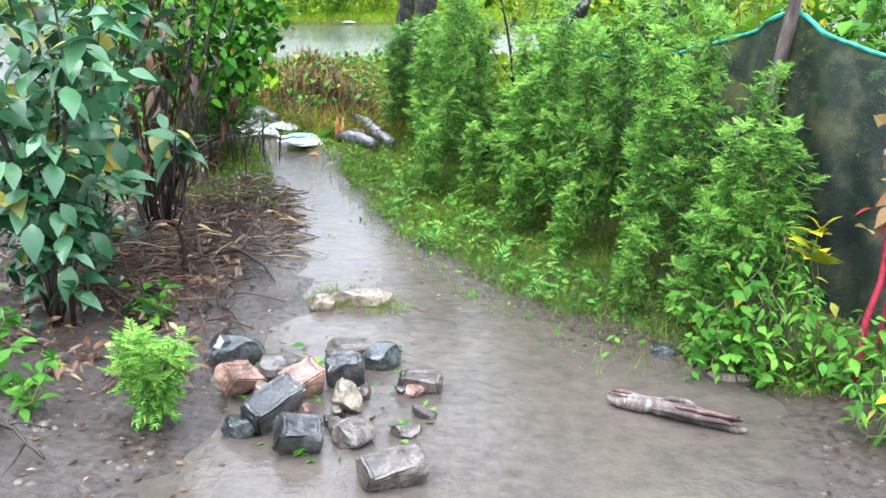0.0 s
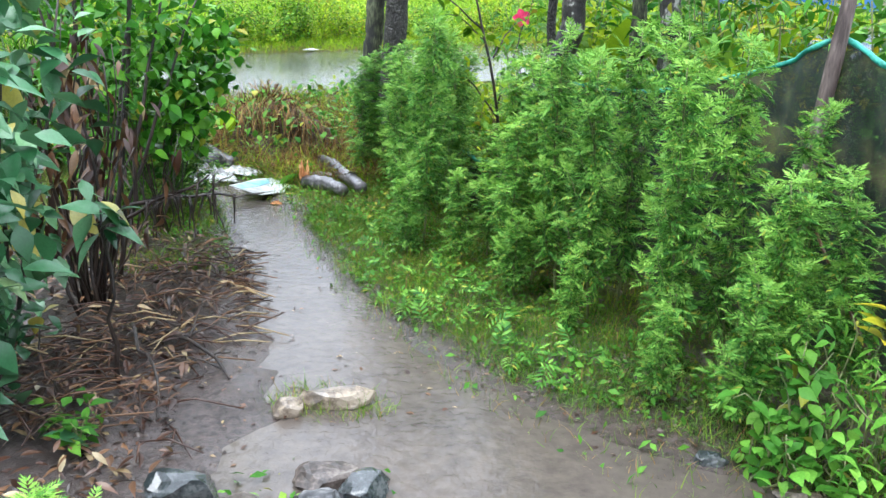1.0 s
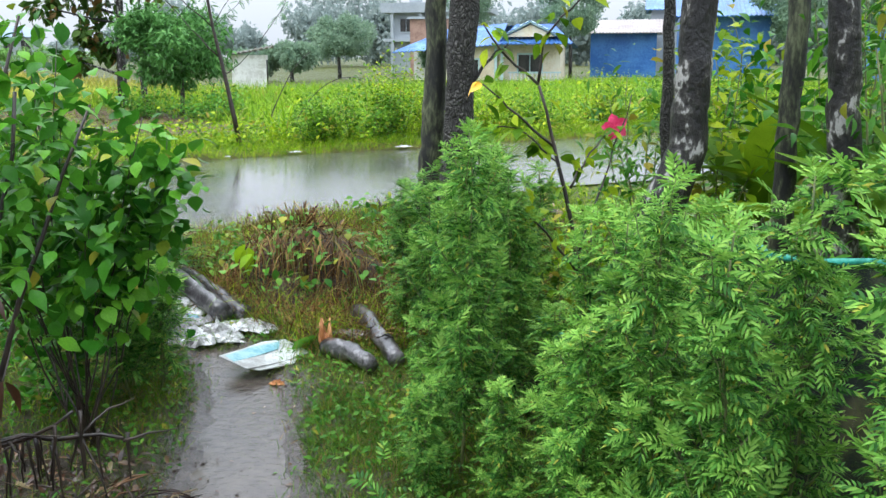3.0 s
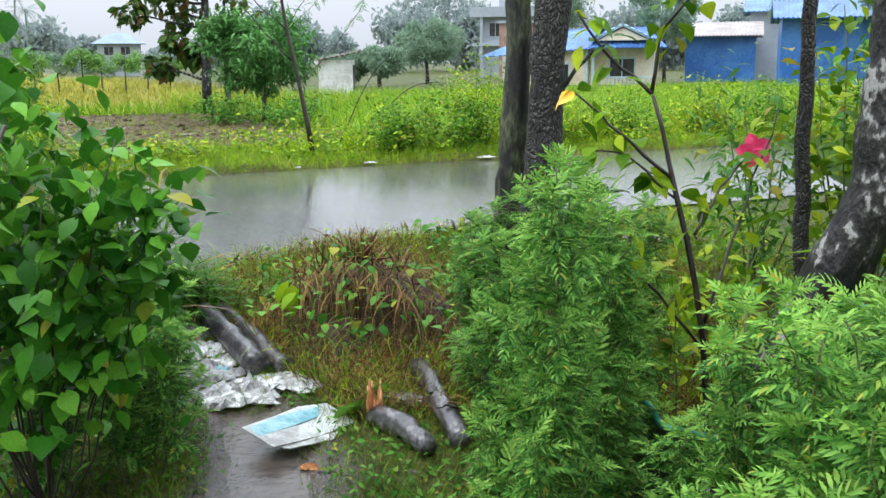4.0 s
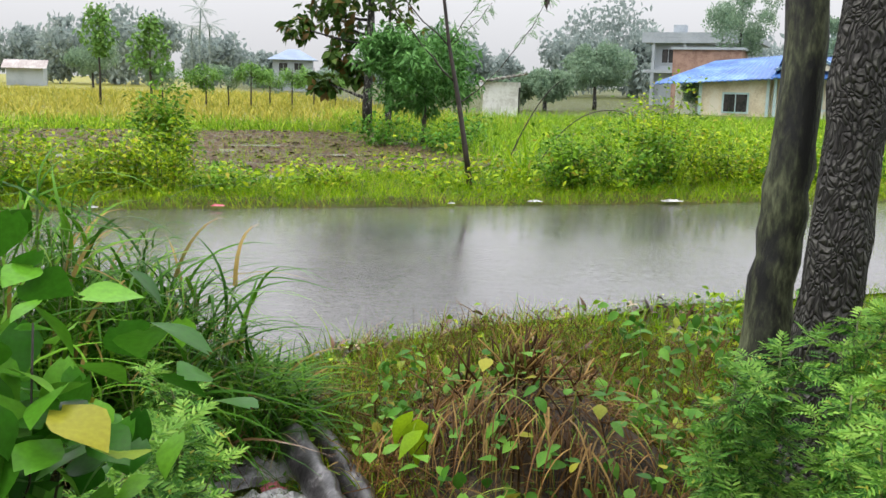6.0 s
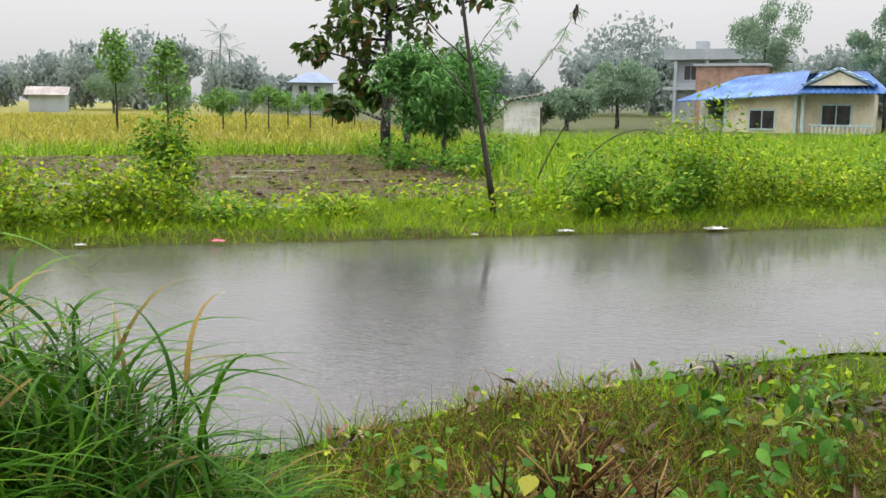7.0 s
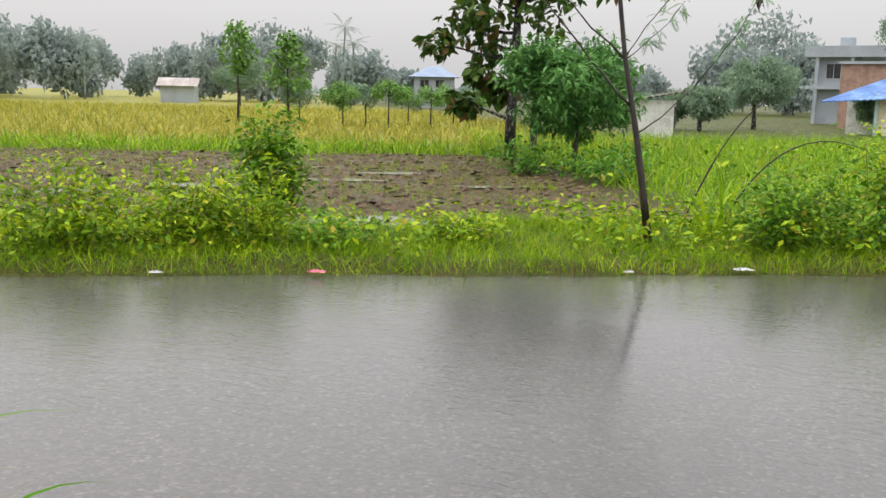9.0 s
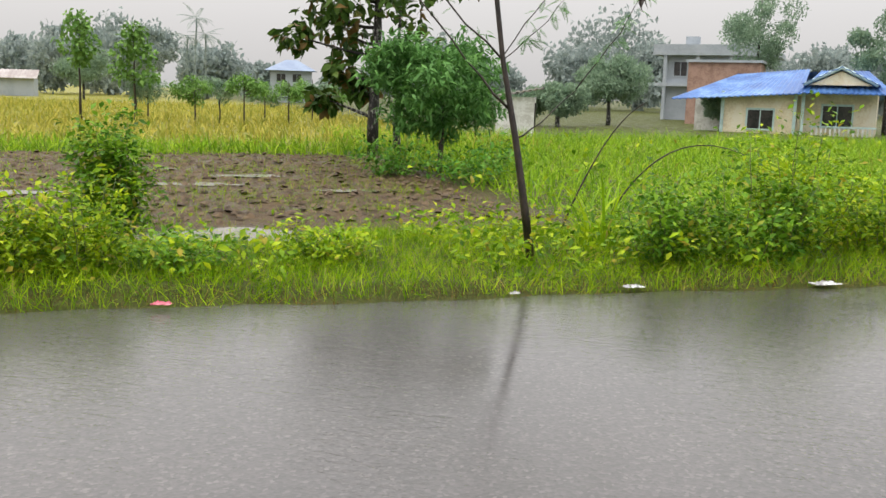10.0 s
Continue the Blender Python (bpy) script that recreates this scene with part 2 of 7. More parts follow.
def make_plates(name, gap, plate, pale, scale, stretch):
    """Bark broken into plates by dark fissures."""
    m, n, l, p = material(name)
    v = place_node(n, l, stretch)
    bend = n.new("ShaderNodeMix")
    bend.data_type = "VECTOR"
    bend.inputs[0].default_value = 0.14
    l.new(v, bend.inputs[4])
    warp = n.new("ShaderNodeTexNoise")
    warp.inputs["Scale"].default_value = 9
    l.new(v, warp.inputs["Vector"])
    l.new(warp.outputs["Color"], bend.inputs[5])
    cells = n.new("ShaderNodeTexVoronoi")
    cells.feature = "DISTANCE_TO_EDGE"
    cells.inputs["Scale"].default_value = scale
    l.new(bend.outputs[1], cells.inputs["Vector"])
    fissure = ramp_node(n, l, cells.outputs["Distance"], [(0.0, (0, 0, 0)), (0.34, (1, 1, 1))])
    skin = ramp_node(n, l, noise_node(n, l, 16, 6, 0.7, v), [(0.35, plate), (0.66, pale)])
    l.new(blend(n, l, fissure, gap, skin), p.inputs["Base Color"])
    p.inputs["Roughness"].default_value = 0.6
    bump_node(n, l, p, fissure, 0.9, 0.02)
    return m


SCALY = make_plates("cracked_grey_bark", (0.010, 0.008, 0.007), (0.035, 0.03, 0.026), (0.17, 0.165, 0.145), 60, (1, 1, 0.55))
TWIG = surface("dark_wet_twig", [(0.3, (0.010, 0.007, 0.006)), (0.7, (0.04, 0.027, 0.02))], 14, 90, 0.4, 0.5, 0.004, (1, 1, 0.3))
STEM = surface("green_brown_stem", [(0.3, (0.07, 0.10, 0.03)), (0.7, (0.19, 0.20, 0.08))], 14, 90, 0.5, 0.4, 0.003, (1, 1, 0.3))
RED_STEM = surface("crimson_stem", [(0.3, (0.20, 0.012, 0.03)), (0.7, (0.42, 0.03, 0.06))], 12, 80, 0.4, 0.3, 0.003)
POST_WOOD = surface("weathered_post_wood", [(0.25, (0.045, 0.03, 0.027)), (0.55, (0.14, 0.105, 0.095)), (0.85, (0.32, 0.28, 0.26))], 6, 60, 0.6, 0.8, 0.01, (1, 1, 0.15))
CHARRED = surface("wet_black_timber", [(0.3, (0.022, 0.02, 0.022)), (0.6, (0.07, 0.065, 0.07)), (0.8, (0.19, 0.18, 0.19))], 8, 60, 0.3, 0.7, 0.01, (1, 0.25, 1), coat=0.5)
ROTTEN = surface("rotten_red_wood", [(0.3, (0.07, 0.03, 0.028)), (0.7, (0.24, 0.12, 0.10))], 12, 80, 0.4, 0.7, 0.006, (1, 1, 0.3))
RAW_WOOD = surface("torn_orange_wood", [(0.3, (0.34, 0.12, 0.035)), (0.7, (0.62, 0.30, 0.12))], 10, 80, 0.5, 0.6, 0.006, (1, 1, 0.2))
BRICK_RED = surface("wet_red_brick", [(0.25, (0.10, 0.06, 0.05)), (0.55, (0.26, 0.14, 0.105)), (0.85, (0.40, 0.26, 0.20))], 12, 90, 0.4, 0.6, 0.006, coat=0.4)
BRICK_DARK = surface("wet_dark_brick", [(0.3, (0.014, 0.014, 0.015)), (0.55, (0.036, 0.036, 0.038)), (0.85, (0.10, 0.098, 0.095))], 12, 90, 0.28, 0.6, 0.006, coat=0.6)
BRICK_MUD = surface("mud_coated_brick", [(0.3, (0.035, 0.027, 0.023)), (0.55, (0.085, 0.066, 0.056)), (0.85, (0.18, 0.15, 0.13))], 12, 90, 0.35, 0.6, 0.006, coat=0.4)
STONE_PALE = surface("wet_pale_stone", [(0.3, (0.09, 0.07, 0.052)), (0.55, (0.20, 0.155, 0.11)), (0.8, (0.34, 0.28, 0.21))], 10, 70, 0.35, 0.5, 0.006, coat=0.5)
STONE_DARK = surface("wet_slate_stone", [(0.3, (0.016, 0.02, 0.022)), (0.6, (0.04, 0.048, 0.05)), (0.85, (0.11, 0.115, 0.115))], 10, 70, 0.2, 0.5, 0.006, coat=0.8)
BOARD = surface("painted_board", [(0.3, (0.28, 0.28, 0.27)), (0.55, (0.45, 0.47, 0.46)), (0.8, (0.56, 0.58, 0.58))], 6, 80, 0.4, 0.2, 0.003)
CYAN = surface("faded_cyan_print", [(0.3, (0.10, 0.30, 0.36)), (0.7, (0.30, 0.50, 0.54))], 8, 80, 0.4, 0.2, 0.003)
PLASTIC = surface("dirty_white_plastic", [(0.3, (0.26, 0.25, 0.25)), (0.55, (0.52, 0.52, 0.52)), (0.8, (0.72, 0.72, 0.73))], 9, 60, 0.25, 0.3, 0.006)
GREY_SACK = surface("grey_wet_sack", [(0.3, (0.16, 0.15, 0.16)), (0.7, (0.36, 0.35, 0.36))], 9, 120, 0.4, 0.5, 0.006)
PINK = surface("pink_plastic", [(0.3, (0.55, 0.10, 0.16)), (0.7, (0.70, 0.22, 0.28))], 9, 60, 0.3, 0.2, 0.003)
PETAL_RED = surface("crimson_petal", [(0.3, (0.75, 0.02, 0.12)), (0.7, (0.90, 0.09, 0.24))], 12, 90, 0.5, 0.2, 0.002)
PETAL_YELLOW = surface("orange_yellow_leaf", [(0.3, (0.72, 0.34, 0.01)), (0.7, (0.85, 0.52, 0.04))], 12, 90, 0.45, 0.2, 0.002)
CROTON = foliage("yellow_croton_leaf", (0.30, 0.34, 0.02), (0.62, 0.52, 0.03), (0.78, 0.64, 0.05), (0.16, 0.28, 0.03), 0.35, 0.3, 0.15)
CREAM_LEAF = foliage("cream_orange_leaf", (0.40, 0.16, 0.08), (0.60, 0.40, 0.20), (0.70, 0.62, 0.34), (0.35, 0.05, 0.05), 0.4, 0.3, 0.2)
GREEN_TAPE = surface("green_selvage", [(0.3, (0.02, 0.20, 0.15)), (0.7, (0.06, 0.38, 0.29))], 10, 80, 0.5, 0.3, 0.003)
CREAM_WALL = surface("cream_wall_paint", [(0.3, (0.66, 0.57, 0.38)), (0.55, (0.80, 0.71, 0.50)), (0.8, (0.85, 0.79, 0.62))], 0.8, 9, 0.7, 0.1, 0.004)
WHITE_WALL = surface("stained_white_wall", [(0.3, (0.52, 0.51, 0.47)), (0.6, (0.72, 0.72, 0.69)), (0.8, (0.78, 0.78, 0.76))], 0.9, 9, 0.7, 0.1, 0.004)
# walls of distant buildings: bluish pale grey carries the rain haze
HAZY_GREY_WALL = surface("haze_paled_grey_wall", [(0.3, (0.33, 0.37, 0.41)), (0.7, (0.40, 0.44, 0.48))], 0.6, 8, 0.8, 0.1, 0.004)
BRICK_WALL = surface("raw_brick_wall", [(0.3, (0.28, 0.17, 0.13)), (0.7, (0.42, 0.27, 0.21))], 1.5, 12, 0.8, 0.2, 0.006)
BLUE_ROOF = surface("blue_sheet_roof", [(0.3, (0.05, 0.13, 0.36)), (0.6, (0.08, 0.20, 0.48)), (0.8, (0.16, 0.30, 0.56))], 0.5, 6, 0.35, 0.2, 0.01)
# blue roof paled in its colour to look hazy far off
HAZY_BLUE_ROOF = surface("haze_paled_blue_roof", [(0.3, (0.20, 0.26, 0.38)), (0.7, (0.25, 0.32, 0.44))], 0.5, 6, 0.6, 0.1, 0.01)
TEAL_TRIM = surface("pale_teal_trim", [(0.3, (0.42, 0.58, 0.57)), (0.7, (0.55, 0.70, 0.68))], 2, 20, 0.5, 0.1, 0.003)
DARK_GLASS = surface("dark_window", [(0.3, (0.02, 0.02, 0.022)), (0.7, (0.05, 0.045, 0.045))], 2, 20, 0.2, 0.05, 0.002)
BLUE_WALL = surface("blue_sheet_wall", [(0.3, (0.03, 0.13, 0.42)), (0.7, (0.07, 0.22, 0.55))], 0.5, 6, 0.4, 0.2, 0.01)
RUST_ROOF = surface("pale_rusty_roof", [(0.3, (0.30, 0.26, 0.25)), (0.7, (0.42, 0.39, 0.38))], 0.5, 6, 0.6, 0.2, 0.01)


def make_net():
    """Black shade net: fine weave with see-through gaps, mud and algae stains."""
    m, n, l, p = material("black_shade_net")
    v = place_node(n, l)
    l.new(ramp_node(n, l, noise_node(n, l, 3.5, 5, 0.65, v), [(0.38, (0.006, 0.009, 0.010)), (0.52, (0.02, 0.026, 0.024)), (0.66, (0.10, 0.095, 0.05))]), p.inputs["Base Color"])
    p.inputs["Roughness"].default_value = 0.5
    bump_node(n, l, p, noise_node(n, l, 220, 2, 0.5, v), 0.5, 0.002)
    holes = noise_node(n, l, 420, 2, 0.7, v)
    see = n.new("ShaderNodeMath")
    see.operation = "GREATER_THAN"
    l.new(holes, see.inputs[0])
    see.inputs[1].default_value = 0.60
    clear = n.new("ShaderNodeBsdfTransparent")
    mx = n.new("ShaderNodeMixShader")
    l.new(see.outputs[0], mx.inputs[0])
    l.new(p.outputs[0], mx.inputs[1])
    l.new(clear.outputs[0], mx.inputs[2])
    l.new(mx.outputs[0], n["Material Output"].inputs[0])
    return m


NET = make_net()


# ---- geometry tools ----
class Geo:
    """Triangles gathered in numpy, made into one mesh."""

    def __init__(self):
        self.v, self.f, self.count = [], [], 0

    def add(self, v, f):
        v, f = np.asarray(v, float), np.asarray(f, int)
        self.v.append(v)
        self.f.append(f + self.count)
        self.count += len(v)
        return self

    def spread(self, template, m):
        """The template (verts, tris) at every one of the (N, 3, 4) matrices."""
        tv, tf = template
        m = np.asarray(m)
        if len(m) == 0:
            return self
        v = np.einsum("nij,kj->nki", m[:, :, :3], tv) + m[:, None, :, 3]
        f = tf[None] + (np.arange(len(m)) * len(tv))[:, None, None]
        return self.add(v.reshape(-1, 3), f.reshape(-1, 3))

    def mesh(self, name, smooth=True):
        me = bpy.data.meshes.new(name)
        v, f = np.concatenate(self.v), np.concatenate(self.f)
        me.vertices.add(len(v))
        me.vertices.foreach_set("co", v.ravel())
        me.loops.add(f.size)
        me.loops.foreach_set("vertex_index", f.ravel())
        me.polygons.add(len(f))
        me.polygons.foreach_set("loop_start", np.arange(0, f.size, 3))
        me.polygons.foreach_set("use_smooth", np.full(len(f), smooth))
        me.update(calc_edges=True)
        return me


def part(name, geo, mat, parent=None, label="", smooth=True):
    """One mesh object, under a thing where a parent is given."""
    if isinstance(geo, Geo):
        me = geo.mesh(name, smooth)
    else:
        me = bpy.data.meshes.new(name)
        geo.to_mesh(me)
        geo.free()
    me.materials.append(mat)
    ob = new(name, me)
    if parent is not None:
        ob.parent = parent
    return tagged(ob, label)


def thing(name, label, category, group="", kind="", at=None):
    ob = new(name)
    ob.empty_display_size = 0.1
    if at is not None:
        ob.matrix_world = at
    return tagged(ob, label, category, group, kind)


rng = np.random.default_rng(7)


def turns(yaw, pitch, roll, size, pos):
    """(N, 3, 4) matrices: a leaf lies along +y, its face up; pitch lifts its tip, yaw turns it about z."""
    yaw, pitch, roll, size = (np.broadcast_to(np.asarray(a, float), (len(pos),)) for a in (yaw, pitch, roll, size))
    cy, sy, cp, sp, cr, sr = np.cos(yaw), np.sin(yaw), np.cos(pitch), np.sin(pitch), np.cos(roll), np.sin(roll)
    o, z = np.ones_like(cy), np.zeros_like(cy)
    rz = np.stack([cy, -sy, z, sy, cy, z, z, z, o], -1).reshape(-1, 3, 3)
    rx = np.stack([o, z, z, z, cp, -sp, z, sp, cp], -1).reshape(-1, 3, 3)
    ry = np.stack([cr, z, sr, z, o, z, -sr, z, cr], -1).reshape(-1, 3, 3)
    m = rz @ rx @ ry * size[:, None, None]
    return np.concatenate([m, np.asarray(pos, float)[:, :, None]], 2)


def leaf_shape(widths, fold=0.25, droop=0.25):
    """A leaf 1 long along +y: half-widths at even steps, folded along its rib, its tip bent down."""
    k = len(widths)
    y = np.linspace(0, 1, k)
    w = np.asarray(widths)
    z = -droop * y**2
    rib = np.stack([0 * y, y, z], 1)
    left, right = np.stack([-w, y, z + fold * w], 1), np.stack([w, y, z + fold * w], 1)
    v = np.concatenate([rib, left, right])
    f = []
    for i in range(k - 1):
        f += [(i, i + 1, k + i + 1), (i, k + i + 1, k + i), (i, 2 * k + i, 2 * k + i + 1), (i, 2 * k + i + 1, i + 1)]
    f = [t for t in f if min(np.linalg.norm(v[t[0]] - v[t[1]]), np.linalg.norm(v[t[1]] - v[t[2]]), np.linalg.norm(v[t[2]] - v[t[0]])) > 1e-6]
    return v, np.array(f)


def blade_shape(width=0.02, bend=0.5, steps=4):
    """A grass blade 1 high, bowing over towards +y."""
    s = np.linspace(0, 1, steps + 1)
    y, z = bend * s**2.2, s * (1 - 0.35 * bend * s**2)
    w = width * (1 - s**1.6) + 0.0008
    v = np.concatenate([np.stack([-w, y, z], 1), np.stack([w, y + 0.3 * width, z], 1)])
    k = steps + 1
    f = []
    for i in range(steps):
        f += [(i, k + i, k + i + 1), (i, k + i + 1, i + 1)]
    return v, np.array(f)


def pinnate_shape(pairs=6, length=0.36, width=0.115, droop=0.35):
    """A feathery leaf 1 long: a rib with narrow toothed leaflets in pairs and one at the tip."""
    g = Geo()
    lv, lf = leaf_shape([0.0, width, width * 0.75, 0.0], 0.3, 0.2)
    lv = lv * [1, 1, 1]
    s = np.linspace(0.2, 0.9, pairs)
    for side in (-1, 1):
        pos = np.stack([0 * s, s, -droop * s**2], 1)
        g.spread((lv, lf), turns(-side * np.linspace(1.15, 0.6, pairs), -0.15, 0.0, length * (0.75 + 0.5 * np.sin(s * 3)), pos))
    g.spread((lv, lf), turns([0.0], [-0.5], [0.0], [length], np.array([[0, 0.9, -droop * 0.81]])))
    g.add([(-0.008, 0, 0), (0.008, 0, 0), (0, 0.92, -droop * 0.85)], [(0, 1, 2)])
    return np.concatenate(g.v), np.concatenate(g.f)


OVATE = leaf_shape([0.02, 0.2, 0.29, 0.24, 0.12, 0.0], 0.25, 0.3)
HEART_LEAF = leaf_shape([0.10, 0.36, 0.42, 0.34, 0.18, 0.0], 0.12, 0.25)
HEART_LEAF[0][[6, 12], 1] -= 0.12
LANCE = leaf_shape([0.02, 0.11, 0.14, 0.11, 0.05, 0.0], 0.3, 0.35)
SMALL = leaf_shape([0.03, 0.26, 0.0], 0.25, 0.2)
BROAD = leaf_shape([0.03, 0.22, 0.30, 0.20, 0.0], 0.2, 0.45)
FEATHER = pinnate_shape(5, 0.42, 0.115, 0.5)
FEATHER_LONG = pinnate_shape(7, 0.33, 0.13, 0.5)
FERN = pinnate_shape(9, 0.22, 0.10, 0.35)
BLADE = blade_shape(0.016, 0.55)
BLADE_LONG = blade_shape(0.011, 0.85, 6)


def tube(points, radii, sides=7, rough=0.0):
    """A tapering limb through the points, closed at both ends."""
    p = np.asarray(points, float)
    r = np.broadcast_to(np.asarray(radii, float), (len(p),))
    d = np.gradient(p, axis=0)
    d /= np.linalg.norm(d, axis=1)[:, None] + 1e-9
    ref = np.array([0.0, 0, 1]) if abs(d[:, 2]).mean() < 0.8 else np.array([1.0, 0, 0])
    a = np.cross(d, ref)
    a /= np.linalg.norm(a, axis=1)[:, None]
    b = np.cross(d, a)
    ang = np.linspace(0, 2 * np.pi, sides, endpoint=False)
    wob = 1 + rough * rng.normal(size=(len(p), sides))
    v = p[:, None] + (r[:, None] * wob)[..., None] * (np.cos(ang)[None, :, None] * a[:, None] + np.sin(ang)[None, :, None] * b[:, None])
    v = np.concatenate([v.reshape(-1, 3), p[:1], p[-1:]])
    f, n = [], len(p)
    for i in range(n - 1):
        for j in range(sides):
            q, s = i * sides + j, i * sides + (j + 1) % sides
            f += [(q, s, s + sides), (q, s + sides, q + sides)]
    for j in range(sides):
        f += [(n * sides, (j + 1) % sides, j), (n * sides + 1, (n - 1) * sides + j, (n - 1) * sides + (j + 1) % sides)]
    return v, np.array(f)


def curve(a, b, sag=0.0, steps=8, wander=0.0):
    """Points from a to b, bowed by sag in z, wandering by chance."""
    s = np.linspace(0, 1, steps)[:, None]
    p = np.asarray(a, float) * (1 - s) + np.asarray(b, float) * s
    p[:, 2] += sag * 4 * (s * (1 - s))[:, 0]
    w = np.cumsum(rng.normal(size=(steps, 3)), axis=0) * wander
    return p + w - s * w[-1]


# ---- the lie of the land ----
ROAD_AT, ROAD_TURN = np.array([-3.9, 16.5]), radians(35)
ALONG, AWAY = np.array([math.cos(ROAD_TURN), math.sin(ROAD_TURN)]), np.array([-math.sin(ROAD_TURN), math.cos(ROAD_TURN)])


def to_road(x, y):
    dx, dy = np.asarray(x) - ROAD_AT[0], np.asarray(y) - ROAD_AT[1]
    return dx * ALONG[0] + dy * ALONG[1], dx * AWAY[0] + dy * AWAY[1]


def from_road(u, n):
    return ROAD_AT[0] + u * ALONG[0] + n * AWAY[0], ROAD_AT[1] + u * ALONG[1] + n * AWAY[1]


def near_edge(u):
    return np.interp(u, [-30, -6, -2.7, -1.4, -0.35, 2, 30], [-6.1, -6.0, -5.87, -5.45, -5.16, -4.95, -4.95]) + 0.05 * np.sin(3.1 * u) + 0.03 * np.sin(8.3 * u + 1)


def far_edge(u):
    return 0.04 * np.sin(1.7 * u) + 0.03 * np.sin(5.3 * u)


def smooth(a, b, x):
    t = np.clip((x - a) / (b - a), 0, 1)
    return t * t * (3 - 2 * t)


TRAIL = np.array([(0.85, -3.0), (0.75, 1.5), (0.6, 3.4), (0.05, 4.6), (-0.38, 5.5), (-0.75, 6.5), (-1.15, 7.7), (-1.5, 8.4)])
TRAIL_WIDTH = np.array([1.5, 1.5, 1.3, 0.58, 0.36, 0.30, 0.25, 0.20])


def trail(x, y):
    """How far inside the flooded footpath: 1 on its middle, 0 at its rim, below that outside."""
    x, y = np.asarray(x, float), np.asarray(y, float)
    best = np.full(x.shape, -9.0)
    for (ax, ay), (bx, by), wa, wb in zip(TRAIL[:-1], TRAIL[1:], TRAIL_WIDTH[:-1], TRAIL_WIDTH[1:]):
        dx, dy = bx - ax, by - ay
        t = np.clip(((x - ax) * dx + (y - ay) * dy) / (dx * dx + dy * dy), 0, 1)
        d = np.hypot(x - ax - t * dx, y - ay - t * dy)
        best = np.maximum(best, 1 - d / (wa + t * (wb - wa)))
    return best


def ripple(x, y, s):
    return np.sin(x * s + 1.3 * np.sin(y * s * 0.7)) * np.cos(y * s * 1.1 + 0.8 * np.sin(x * s * 0.6))


def lay(x, y):
    """From the yard's own straight grid to its true, slightly slanting place."""
    x, y = np.asarray(x, float), np.asarray(y, float)
    return x - 0.095 * np.clip(7.4 - y, 0, 9), y - 0.17 * (np.clip(x, -4, 4) + 0.4) * np.clip((7.4 - y) / 2, 0, 1)


def unlay(x, y):
    """Back from a true place to the yard's own grid."""
    a, b = np.asarray(x, float), np.asarray(y, float)
    for _ in range(8):
        p, q = lay(a, b)
        a, b = a + (x - p), b + (y - q)
    return a, b


def ground_z(x, y):
    u, n = to_road(x, y)
    gx, gy = unlay(x, y)
    z = 0.036 + 0.215 * smooth(-8.3, -5.6, n)
    rough = 1 - 0.8 * smooth(-0.15, 0.4, trail(gx, gy))
    z = z + rough * (0.012 * ripple(x, y, 3.1) + 0.009 * ripple(x + 3, y, 9.0) + 0.008 * ripple(x, y + 1, 21.0) + 0.005 * ripple(x + 7, y, 37.0))
    z = z + 0.022 * smooth(0.6, -0.5, gx + 0.5 * (gy - 4.4)) * smooth(4.0, 4.6, gy) * ripple(x + 1, y, 14.0) * smooth(9.0, 7.5, gy)
    z = z - 0.043 * smooth(-0.25, 0.6, trail(gx, gy)) - 0.02 * smooth(-0.1, 0.5, trail(gx, gy)) * smooth(4.5, 3.8, gy)
    z = z + 0.004 * (ripple(x, y, 13.0) + ripple(x + 2, y, 29.0) + 0.6 * ripple(x, y + 5, 51.0)) * smooth(4.4, 5.4, gy) * smooth(9.0, 7.5, gy) * smooth(-0.6, 0.1, trail(gx, gy))
    on_road = smooth(near_edge(u) - 0.05, near_edge(u) + 0.12, n) * (1 - smooth(far_edge(u) - 0.1, far_edge(u) + 0.06, n))
    z = z * (1 - on_road) + 0.17 * on_road
    bank = smooth(far_edge(u), far_edge(u) + 0.5, n)
    z = z * (1 - bank) + (0.31 + 0.03 * ripple(x, y, 1.9)) * bank
    field = smooth(2.6, 4.2, n)
    tilled = smooth(5.4, 6.4, n) * smooth(19.0, 18.0, n) * smooth(3.0, 1.5, u)
    return z * (1 - field) + (0.12 + 0.02 * ripple(x, y, 1.1) + tilled * (0.035 * ripple(x, y, 3.3) + 0.03 * ripple(x + 4, y, 7.0))) * field


def steps_between(*knots):
    """Grid lines: (from, to, step) stretches joined."""
    return np.unique(np.concatenate([np.arange(a, b, s) for a, b, s in knots] + [[knots[-1][1]]]).round(4))


def sheet(us, ns, height, name, mat, zone=None):
    uu, nn = np.meshgrid(us, ns)
    x, y = from_road(uu, nn)
    v = np.stack([x, y, height(x, y)], -1).reshape(-1, 3)
    w, h = len(us), len(ns)
    i = (np.arange(h - 1)[:, None] * w + np.arange(w - 1)[None]).ravel()
    f = np.concatenate([np.stack([i, i + 1, i + w + 1], 1), np.stack([i, i + w + 1, i + w], 1)])
    ob = part(name, Geo().add(v, f), mat)
    if zone is not None:
        c = ob.data.color_attributes.new("zone", "FLOAT_COLOR", "POINT")
        c.data.foreach_set("color", zone(x, y).reshape(-1, 4).ravel())
    return ob


